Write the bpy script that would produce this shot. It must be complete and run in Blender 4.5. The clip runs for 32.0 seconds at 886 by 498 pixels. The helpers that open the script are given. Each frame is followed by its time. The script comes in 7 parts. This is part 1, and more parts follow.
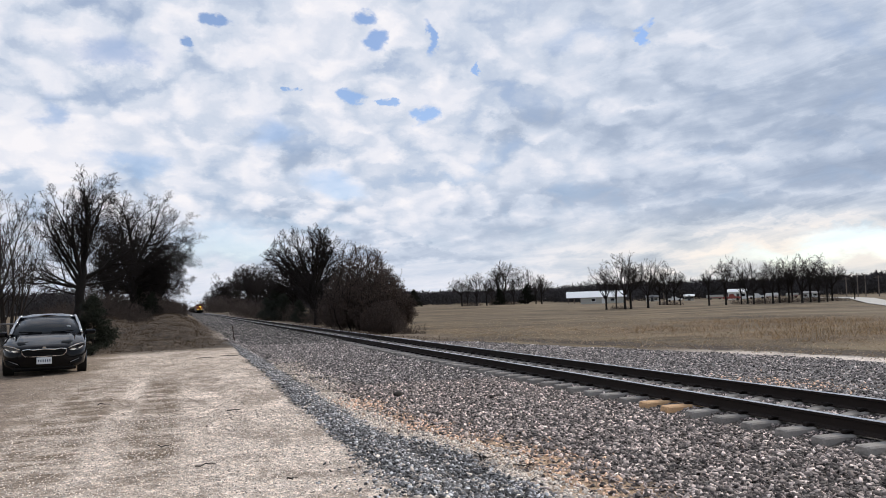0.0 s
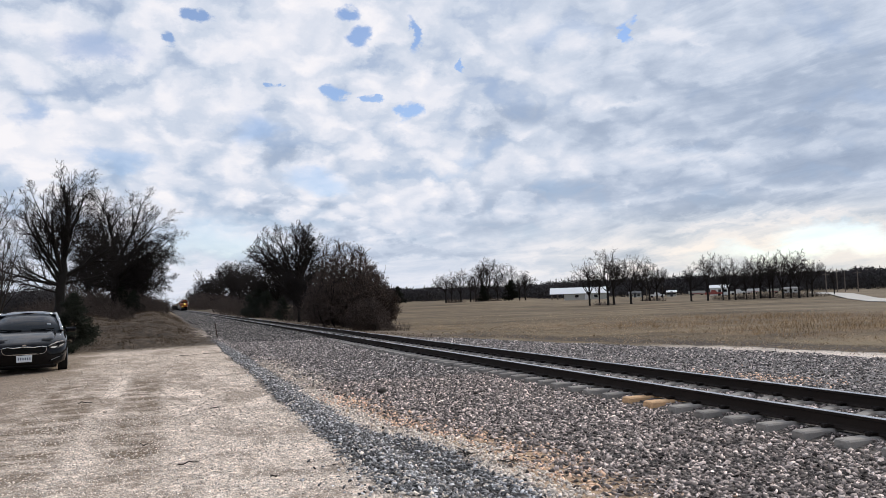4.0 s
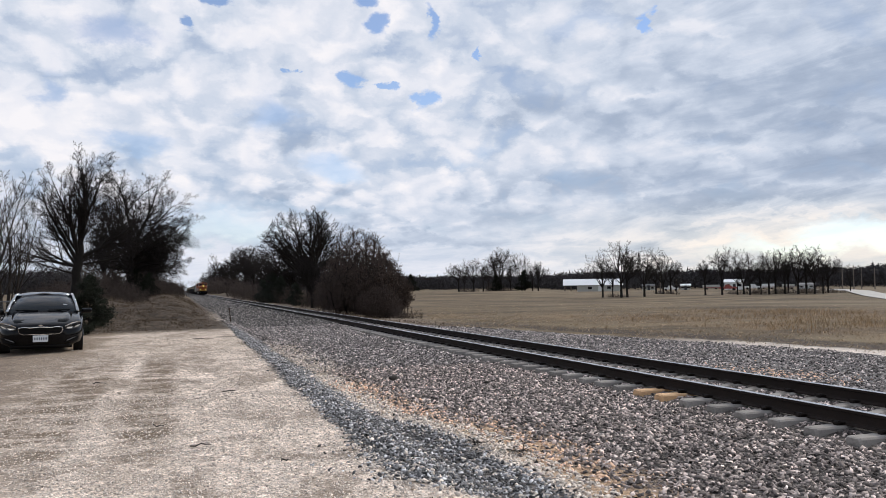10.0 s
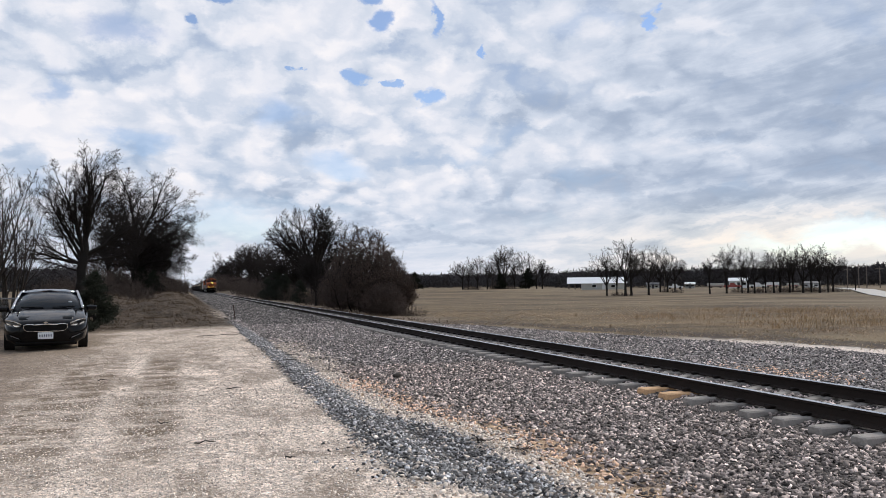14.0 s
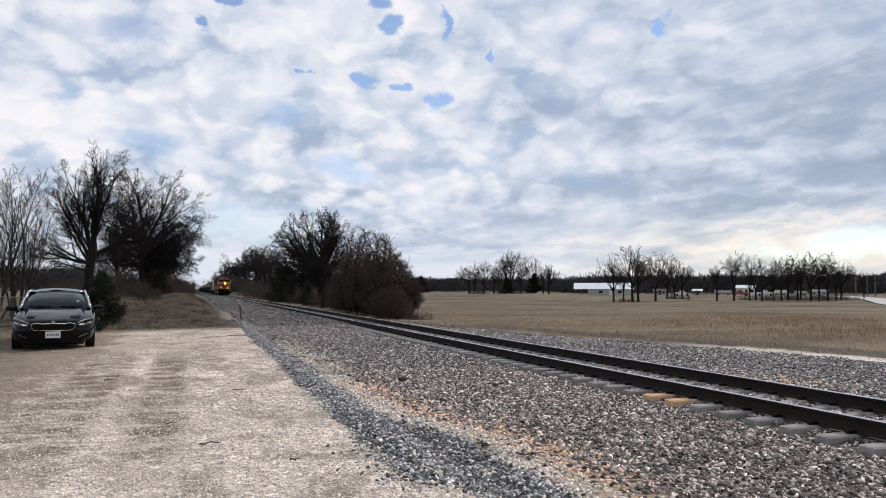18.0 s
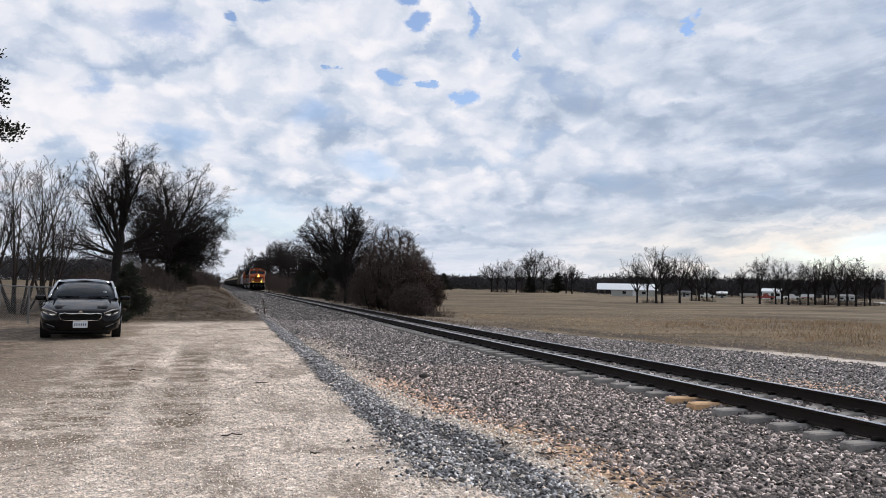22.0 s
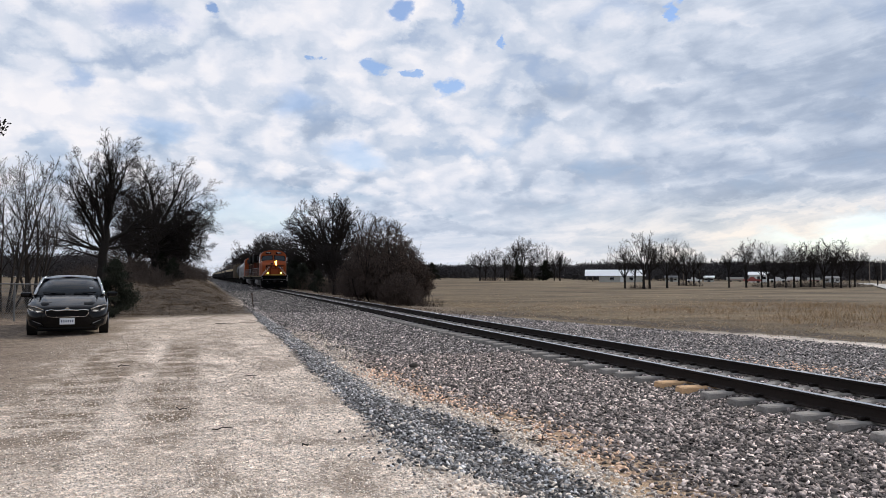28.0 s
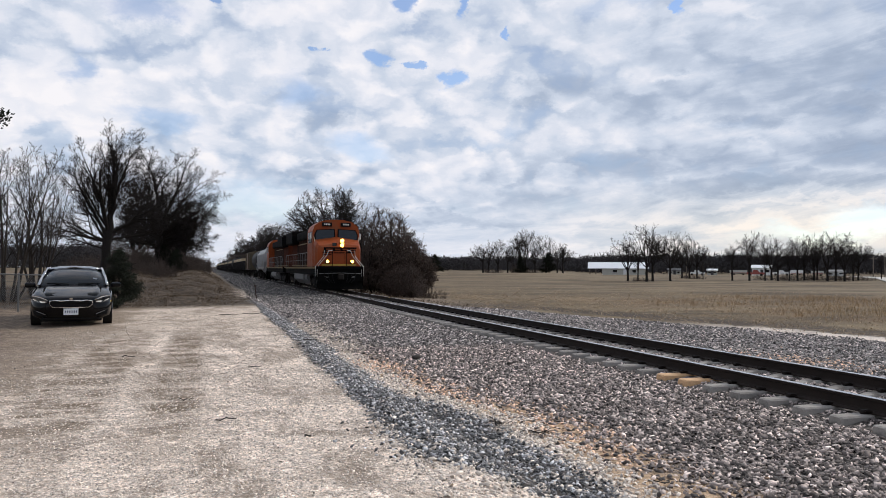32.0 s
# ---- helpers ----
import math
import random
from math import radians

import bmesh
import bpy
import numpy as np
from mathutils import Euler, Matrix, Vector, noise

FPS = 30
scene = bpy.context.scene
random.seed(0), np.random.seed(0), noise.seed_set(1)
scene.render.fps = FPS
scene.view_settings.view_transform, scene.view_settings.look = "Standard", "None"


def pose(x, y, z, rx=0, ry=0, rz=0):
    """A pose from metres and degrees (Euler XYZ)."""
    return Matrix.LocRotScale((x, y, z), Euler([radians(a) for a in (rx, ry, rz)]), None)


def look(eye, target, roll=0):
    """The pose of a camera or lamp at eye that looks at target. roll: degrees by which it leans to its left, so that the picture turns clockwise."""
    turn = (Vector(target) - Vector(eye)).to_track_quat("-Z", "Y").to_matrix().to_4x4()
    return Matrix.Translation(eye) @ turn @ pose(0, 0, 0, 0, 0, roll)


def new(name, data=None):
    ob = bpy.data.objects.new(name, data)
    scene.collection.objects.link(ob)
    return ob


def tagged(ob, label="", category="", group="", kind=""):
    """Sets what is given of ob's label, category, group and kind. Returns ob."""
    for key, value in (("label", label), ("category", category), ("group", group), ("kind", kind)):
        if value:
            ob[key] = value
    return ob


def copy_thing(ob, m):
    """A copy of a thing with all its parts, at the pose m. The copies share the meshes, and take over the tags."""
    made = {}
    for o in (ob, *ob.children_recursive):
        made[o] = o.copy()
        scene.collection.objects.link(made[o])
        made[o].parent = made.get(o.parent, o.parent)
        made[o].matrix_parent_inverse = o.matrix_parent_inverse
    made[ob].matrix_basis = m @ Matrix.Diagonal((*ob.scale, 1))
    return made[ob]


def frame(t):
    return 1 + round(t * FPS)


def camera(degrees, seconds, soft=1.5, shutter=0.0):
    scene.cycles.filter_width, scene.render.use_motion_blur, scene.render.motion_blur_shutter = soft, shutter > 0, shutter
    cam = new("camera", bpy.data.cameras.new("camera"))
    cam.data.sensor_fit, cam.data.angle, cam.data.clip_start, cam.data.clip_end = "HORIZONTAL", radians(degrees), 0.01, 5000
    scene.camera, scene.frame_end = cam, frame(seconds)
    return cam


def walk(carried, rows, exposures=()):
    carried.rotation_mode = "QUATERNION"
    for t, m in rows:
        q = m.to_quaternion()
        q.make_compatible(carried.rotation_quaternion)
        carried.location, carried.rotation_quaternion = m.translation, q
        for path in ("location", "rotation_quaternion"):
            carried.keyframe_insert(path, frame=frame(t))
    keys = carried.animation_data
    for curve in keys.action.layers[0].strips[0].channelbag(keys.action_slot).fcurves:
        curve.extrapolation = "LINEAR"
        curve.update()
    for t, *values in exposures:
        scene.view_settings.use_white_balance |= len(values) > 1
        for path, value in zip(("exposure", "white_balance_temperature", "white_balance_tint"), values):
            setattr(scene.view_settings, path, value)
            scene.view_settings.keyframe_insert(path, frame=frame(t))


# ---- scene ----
EYE = Vector((0.0, 0.0, 1.62))
cam = camera(59.2, 32.0, 0.5)
# seconds, yaw to the right of the track, pitch, lean
WALK = [
    (0, 18.53, 3.93, -1.77), (0.5, 18.49, 3.80, -1.66), (1, 18.54, 3.64, -1.59), (1.5, 18.77, 3.53, -1.61),
    (2, 19.07, 3.56, -1.67), (2.5, 19.42, 3.67, -1.83), (3, 19.69, 3.76, -1.94), (3.5, 19.77, 3.74, -1.98),
    (5.5, 18.96, 3.16, -1.58), (6, 18.65, 3.16, -1.50), (6.5, 18.45, 3.21, -1.42), (7, 18.33, 3.28, -1.29),
    (7.5, 18.30, 3.32, -1.18), (8, 18.35, 3.27, -1.09), (8.5, 18.44, 3.18, -1.02), (9, 18.53, 3.07, -0.94),
    (9.5, 18.61, 2.94, -0.89), (10, 18.68, 2.84, -0.77), (10.5, 18.71, 2.76, -0.68), (11, 18.70, 2.73, -0.57),
    (11.5, 18.66, 2.74, -0.54), (12, 18.60, 2.74, -0.52), (12.5, 18.55, 2.73, -0.55), (13, 18.51, 2.71, -0.62),
    (13.5, 18.46, 2.69, -0.66), (14, 18.38, 2.69, -0.65), (14.5, 18.24, 2.73, -0.55), (16.5, 17.62, 2.75, -0.09),
    (17, 17.48, 2.72, -0.11), (17.5, 17.50, 2.76, -0.03), (18, 17.88, 2.98, 0.01), (18.5, 18.50, 3.24, 0.00),
    (19, 19.16, 3.54, -0.13), (19.5, 19.43, 3.76, -0.29), (20, 19.19, 3.84, -0.38), (20.5, 18.42, 3.79, -0.23),
    (21, 17.63, 3.55, 0.18), (21.5, 16.81, 3.25, 0.68), (22, 16.18, 2.78, 1.09), (22.5, 15.91, 2.40, 1.34),
    (23, 15.95, 2.12, 1.29), (23.5, 16.25, 1.98, 0.99), (24, 16.65, 1.86, 0.51), (24.5, 17.06, 1.72, -0.06),
    (25, 17.30, 1.66, -0.45), (25.5, 17.45, 1.69, -0.60), (27.5, 17.14, 2.03, -0.10), (28, 17.08, 2.01, 0.01),
    (28.5, 16.99, 2.02, 0.10), (29, 16.77, 2.00, 0.22), (29.5, 16.50, 1.94, 0.29), (30, 16.26, 1.84, 0.31),
    (30.5, 16.20, 1.72, 0.30), (31, 16.32, 1.60, 0.28), (31.5, 16.56, 1.52, 0.24), (32, 16.86, 1.42, 0.21),
]


def aim(yaw, pitch, lean):
    a, b = radians(yaw), radians(pitch)
    way = Vector((math.sin(a) * math.cos(b), math.cos(a) * math.cos(b), math.sin(b)))
    return look(EYE, EYE + way * 10, lean)


walk(cam, [(t, aim(a, b, c)) for t, a, b, c in WALK])

# ---- sky and sun ----
SUN_AZ, SUN_EL = 75.0, 38.0      # degrees to the right of the track, and above the horizon


def nd(tree, kind, at=None):
    n = tree.nodes.new(kind)
    if at:
        for key, value in at.items():
            n.inputs[key].default_value = value
    return n


def math_node(tree, op, a, b=0.0, clamp=False):
    n = tree.nodes.new("ShaderNodeMath")
    n.operation, n.use_clamp = op, clamp
    for i, v in enumerate((a, b)):
        if isinstance(v, bpy.types.NodeSocket):
            tree.links.new(v, n.inputs[i])
        else:
            n.inputs[i].default_value = v
    return n.outputs[0]


def ramp(tree, value, stops, mode="LINEAR"):
    n = tree.nodes.new("ShaderNodeValToRGB")
    n.color_ramp.interpolation = mode
    while len(n.color_ramp.elements) < len(stops):
        n.color_ramp.elements.new(0.5)
    for e, (p, c) in zip(n.color_ramp.elements, stops):
        e.position = p
        e.color = (*c, 1) if isinstance(c, tuple) else (c, c, c, 1)
    tree.links.new(value, n.inputs[0])
    return n.outputs[0]


def mix(tree, fac, a, b, blend="MIX"):
    n = tree.nodes.new("ShaderNodeMix")
    n.data_type, n.blend_type = "RGBA", blend
    for i, v in ((0, fac), (6, a), (7, b)):
        if isinstance(v, bpy.types.NodeSocket):
            tree.links.new(v, n.inputs[i])
        elif isinstance(v, tuple):
            n.inputs[i].default_value = (*v, 1)
        else:
            n.inputs[i].default_value = v
    return n.outputs[2]


def noise_tex(tree, vec, scale, detail=6, rough=0.55, distort=0.0, lac=2.0):
    n = nd(tree, "ShaderNodeTexNoise", {"Scale": scale, "Detail": detail, "Roughness": rough, "Distortion": distort, "Lacunarity": lac})
    tree.links.new(vec, n.inputs["Vector"])
    return n.outputs["Fac"]


def mapped(tree, vec, loc=(0, 0, 0), rot=(0, 0, 0), scale=(1, 1, 1)):
    n = nd(tree, "ShaderNodeMapping", {"Location": loc, "Rotation": rot, "Scale": scale})
    tree.links.new(vec, n.inputs["Vector"])
    return n.outputs[0]


# cloud features as degrees of azimuth, elevation, half width, half height
BLUE_GAPS = [(13.6, 18.8, 1.15, 0.75), (18.4, 19.2, 0.5, 1.0), (22.1, 16.7, 0.35, 0.6), (12.7, 14.9, 0.75, 0.65), (17.1, 13.7, 0.85, 0.65), (14.9, 15.0, 0.45, 0.35),
             (-0.2, 18.4, 0.6, 0.5), (33.2, 18.4, 0.4, 0.7), (3.6, 20.3, 0.9, 0.5), (12.2, 20.6, 1.2, 0.5), (7.9, 15.4, 0.4, 0.3)]
PALE_BLUE = [(-3.2, 10.1, 2.4, 0.5), (47.2, 3.1, 3.4, 0.9), (-5.1, 17.3, 1.9, 0.8), (3.2, 4.6, 3.6, 1.3), (-8.3, 13.2, 1.0, 0.6), (6.2, 12.6, 1.6, 0.8), (10.5, 8.6, 2.2, 0.7), (43.5, 2.5, 4.5, 0.6)]
DARK_BANKS = [(44.5, 12.9, 6.5, 1.7), (31.4, 7.4, 9.0, 0.9), (39.1, 10.3, 5.0, 0.6), (46.0, 7.8, 5.5, 1.0), (22.4, 6.6, 3.9, 0.7), (38.3, 5.9, 9.0, 0.6),
              (36.0, 14.9, 5.0, 1.1), (44.4, 10.7, 5.2, 0.6), (32.7, 11.7, 5.4, 1.5), (9.2, 6.9, 4.2, 0.4), (4.8, 3.4, 4.2, 0.5), (17.0, 3.6, 5.5, 0.5), (7.3, 10.4, 1.9, 0.8), (24.5, 13.0, 3.0, 1.0), (26.0, 4.6, 8.0, 1.0), (30.0, 2.4, 6.0, 0.5), (14.0, 5.2, 4.0, 0.6)]
BRIGHT_RIMS = [(38.7, 9.7, 2.6, 0.6), (33.3, 13.3, 1.1, 0.3), (40.0, 3.3, 5.6, 0.30), (43.5, 4.5, 7.0, 0.25), (20.4, 9.8, 2.1, 1.0), (-9.4, 10.4, 4.5, 1.9), (29.0, 18.6, 2.2, 1.1), (36.5, 17.6, 3.5, 0.4)]

CLOUD_SHIFT = -0.04


def build_world():
    world = bpy.data.worlds.new("sky")
    scene.world = world
    world.use_nodes = True
    t = world.node_tree
    t.nodes.clear()
    sky = t.nodes.new("ShaderNodeTexSky")
    sky.sky_type, sky.sun_disc = "NISHITA", False
    sky.sun_elevation, sky.sun_rotation = radians(SUN_EL), radians(SUN_AZ)
    sky.air_density, sky.dust_density = 1.0, 0.0
    clear = mix(t, 1.0, sky.outputs[0], (0.125, 0.125, 0.14), "MULTIPLY")
    gen = t.nodes.new("ShaderNodeTexCoord").outputs["Generated"]
    sep = t.nodes.new("ShaderNodeSeparateXYZ")
    t.links.new(gen, sep.inputs[0])
    x, y, z = sep.outputs
    az = math_node(t, "MULTIPLY", math_node(t, "ARCTAN2", x, y), 57.2958)
    el = math_node(t, "MULTIPLY", math_node(t, "ARCSINE", z), 57.2958)

    def vec(a, b, c=0.0):
        n = t.nodes.new("ShaderNodeCombineXYZ")
        for i, v in enumerate((a, b, c)):
            if isinstance(v, bpy.types.NodeSocket):
                t.links.new(v, n.inputs[i])
            else:
                n.inputs[i].default_value = v
        return n.outputs[0]

    def mad(v, k, c=0.0):
        return math_node(t, "ADD", math_node(t, "MULTIPLY", v, k), c)

    # the cloud sheet seen in perspective: cells flatten towards the horizon
    depth = math_node(t, "ADD", math_node(t, "MAXIMUM", z, 0.0), 0.50)
    sheet = vec(math_node(t, "DIVIDE", x, depth), math_node(t, "DIVIDE", y, depth))
    # ragged coordinates, so that no cloud has a plain outline
    w1 = mad(noise_tex(t, sheet, 7.0, 8, 0.62), 1.0, -0.5)
    w2 = mad(noise_tex(t, mapped(t, sheet, (3.7, 1.1, 0)), 7.0, 8, 0.62), 1.0, -0.5)
    ragged = vec(math_node(t, "ADD", az, mad(w1, 9.0)), math_node(t, "ADD", el, mad(w2, 4.6)))

    def shapes(rows, soft):
        total = None
        for a, e, ra, re in rows:
            m = mapped(t, ragged, (-a / ra, -e / re, 0), (0, 0, 0), (1 / ra, 1 / re, 0))
            n = t.nodes.new("ShaderNodeVectorMath")
            n.operation = "LENGTH"
            t.links.new(m, n.inputs[0])
            r = nd(t, "ShaderNodeMapRange", {"From Min": 1.0 - soft, "From Max": 1.0 + soft, "To Min": 1.0, "To Max": 0.0})
            r.interpolation_type = "SMOOTHSTEP"
            t.links.new(n.outputs["Value"], r.inputs[0])
            total = r.outputs[0] if total is None else math_node(t, "MAXIMUM", total, r.outputs[0])
        return total

    bent = t.nodes.new("ShaderNodeVectorMath")
    bent.operation = "ADD"
    t.links.new(sheet, bent.inputs[0])
    t.links.new(vec(mad(w1, 0.13), mad(w2, 0.20)), bent.inputs[1])
    bent = bent.outputs[0]

    def lumps(scale, soft):
        n = nd(t, "ShaderNodeTexVoronoi", {"Scale": scale, "Randomness": 1.0})
        n.feature, n.voronoi_dimensions = "SMOOTH_F1", "2D"
        n.inputs["Smoothness"].default_value = soft
        t.links.new(bent, n.inputs["Vector"])
        return n.outputs["Distance"]

    big = noise_tex(t, bent, 3.2, 3, 0.5)
    fine = noise_tex(t, bent, 16.0, 9, 0.62)
    puff = mad(lumps(11.0, 0.7), 0.50, 0.30)
    puff = math_node(t, "ADD", puff, mad(lumps(25.0, 0.6), 0.25))
    puff = math_node(t, "ADD", puff, mad(big, 0.55, -0.275))
    puff = math_node(t, "ADD", puff, mad(fine, 0.34, -0.17))
    # long banks low down and to the side, rising a little to the right
    lift = math_node(t, "SUBTRACT", el, mad(az, 0.13))
    bank = noise_tex(t, vec(mad(az, 0.055), mad(lift, 0.34), 3.0), 1.0, 9, 0.60, 0.5)
    wisp = noise_tex(t, vec(mad(az, 0.16), mad(lift, 0.75), 7.0), 1.0, 9, 0.66, 0.8)
    streak = math_node(t, "ADD", mad(bank, 0.80, 0.15), mad(wisp, 0.55, -0.27))
    side = nd(t, "ShaderNodeMapRange", {"From Min": 16.0, "From Max": 44.0})
    side.interpolation_type = "SMOOTHSTEP"
    t.links.new(math_node(t, "ABSOLUTE", az), side.inputs[0])
    low = ramp(t, el_low(t, el), [(0.0, 1.0), (0.75, 0.0)], "EASE")
    low = math_node(t, "ADD", low, mad(side.outputs[0], 0.62), True)
    n = t.nodes.new("ShaderNodeMix")
    n.data_type = "FLOAT"
    t.links.new(low, n.inputs[0])
    t.links.new(puff, n.inputs[2])
    t.links.new(streak, n.inputs[3])
    tone = n.outputs[0]
    high = nd(t, "ShaderNodeMapRange", {"From Min": 3.0, "From Max": 8.0})
    t.links.new(el, high.inputs[0])
    tone = math_node(t, "ADD", tone, math_node(t, "MULTIPLY", math_node(t, "MULTIPLY", side.outputs[0], high.outputs[0]), 0.16))
    tone = math_node(t, "ADD", tone, mad(shapes(DARK_BANKS, 0.6), 0.15))
    tone = math_node(t, "SUBTRACT", tone, mad(shapes(BRIGHT_RIMS, 0.6), 0.13))
    tone = math_node(t, "ADD", tone, CLOUD_SHIFT)
    cloud = ramp(t, tone, [(0.30, (0.94, 0.92, 0.955)), (0.48, (0.80, 0.82, 0.90)), (0.64, (0.615, 0.68, 0.80)), (0.80, (0.43, 0.505, 0.64)), (1.0, (0.30, 0.37, 0.50))])
    warm = ramp(t, el_low(t, el), [(0.15, 1.0), (0.7, 0.0)], "EASE")
    warm = math_node(t, "MULTIPLY", warm, side.outputs[0])
    cloud = mix(t, mad(warm, 0.6), cloud, mix(t, 1.0, cloud, (1.12, 1.0, 0.78), "MULTIPLY"))
    hole = math_node(t, "MAXIMUM", shapes(BLUE_GAPS, 0.34), mad(shapes(PALE_BLUE, 0.7), 0.62))
    thin = ramp(t, puff, [(0.68, 0.0), (0.88, 0.30)])
    hole = math_node(t, "MAXIMUM", hole, math_node(t, "MULTIPLY", thin, math_node(t, "SUBTRACT", 1.0, low)))
    full = mix(t, mad(hole, 0.9), cloud, clear)
    bg = nd(t, "ShaderNodeBackground", {"Strength": 1.0})
    t.links.new(full, bg.inputs[0])
    out = t.nodes.new("ShaderNodeOutputWorld")
    t.links.new(bg.outputs[0], out.inputs[0])


def el_low(tree, el):
    n = nd(tree, "ShaderNodeMapRange", {"From Min": 1.0, "From Max": 10.0})
    tree.links.new(el, n.inputs[0])
    return n.outputs[0]


build_world()
sun_data = bpy.data.lights.new("sun", "SUN")
sun_data.energy, sun_data.angle, sun_data.color = 2.3, radians(11), (1.0, 0.95, 0.88)
sun = new("sun", sun_data)
a, b = radians(SUN_AZ), radians(SUN_EL)
sun.matrix_basis = look((0, 0, 60), Vector((0, 0, 60)) - Vector((math.sin(a) * math.cos(b), math.cos(a) * math.cos(b), math.sin(b))))
scene.view_settings.exposure = 0.0


# ---- materials ----
def material(name, base, rough=0.7, metal=0.0, var=0.25, scale=6.0, bump=0.3, fine=60.0, coat=0.0, spec=0.5, dirt=None, island=0.0, depth=0.01, per_object=0.0):
    """A surface with variation at two scales, fine relief and, where given, dirt of a second colour."""
    m = bpy.data.materials.new(name)
    m.use_nodes = True
    t = m.node_tree
    p = t.nodes["Principled BSDF"]
    co = t.nodes.new("ShaderNodeTexCoord").outputs["Object"]
    big = noise_tex(t, co, scale, 5, 0.6)
    small = noise_tex(t, co, fine, 4, 0.65)
    v = math_node(t, "ADD", math_node(t, "MULTIPLY", big, 0.6), math_node(t, "MULTIPLY", small, 0.4))
    col = mix(t, 1.0, base, ramp(t, v, [(0.3, 1 - var), (0.7, 1 + var)]), "MULTIPLY")
    if island or per_object:
        src = t.nodes.new("ShaderNodeNewGeometry").outputs["Random Per Island"] if island else t.nodes.new("ShaderNodeObjectInfo").outputs["Random"]
        amt = island or per_object
        stops = [(0.0, 1 - amt), (1.0, 1 + amt)] if amt < 0.8 else [(0.0, 0.12), (0.36, 0.42), (0.70, 1.02), (0.88, 1.9), (1.0, 3.5)]
        col = mix(t, 1.0, col, ramp(t, src, stops), "MULTIPLY")
    if dirt:
        colour, amount = dirt
        mask = ramp(t, noise_tex(t, co, scale * 0.6, 7, 0.65, 0.4), [(0.62 - amount * 0.3, 0.0), (0.75 - amount * 0.2, 1.0)])
        col = mix(t, mask, col, colour)
    t.links.new(col, p.inputs["Base Color"])
    r = ramp(t, big, [(0.3, max(0.02, rough - 0.08)), (0.7, min(1.0, rough + 0.08))])
    t.links.new(r, p.inputs["Roughness"])
    p.inputs["Metallic"].default_value = metal
    p.inputs["Coat Weight"].default_value = coat
    p.inputs["Coat Roughness"].default_value = 0.05
    p.inputs["Specular IOR Level"].default_value = spec
    if bump:
        b = nd(t, "ShaderNodeBump", {"Strength": bump, "Distance": depth})
        t.links.new(small, b.inputs["Height"])
        t.links.new(b.outputs[0], p.inputs["Normal"])
    return m


def glowing(name, colour, strength):
    m = bpy.data.materials.new(name)
    m.use_nodes = True
    p = m.node_tree.nodes["Principled BSDF"]
    p.inputs["Base Color"].default_value = (*colour, 1)
    p.inputs["Emission Color"].default_value = (*colour, 1)
    p.inputs["Emission Strength"].default_value = strength
    return m


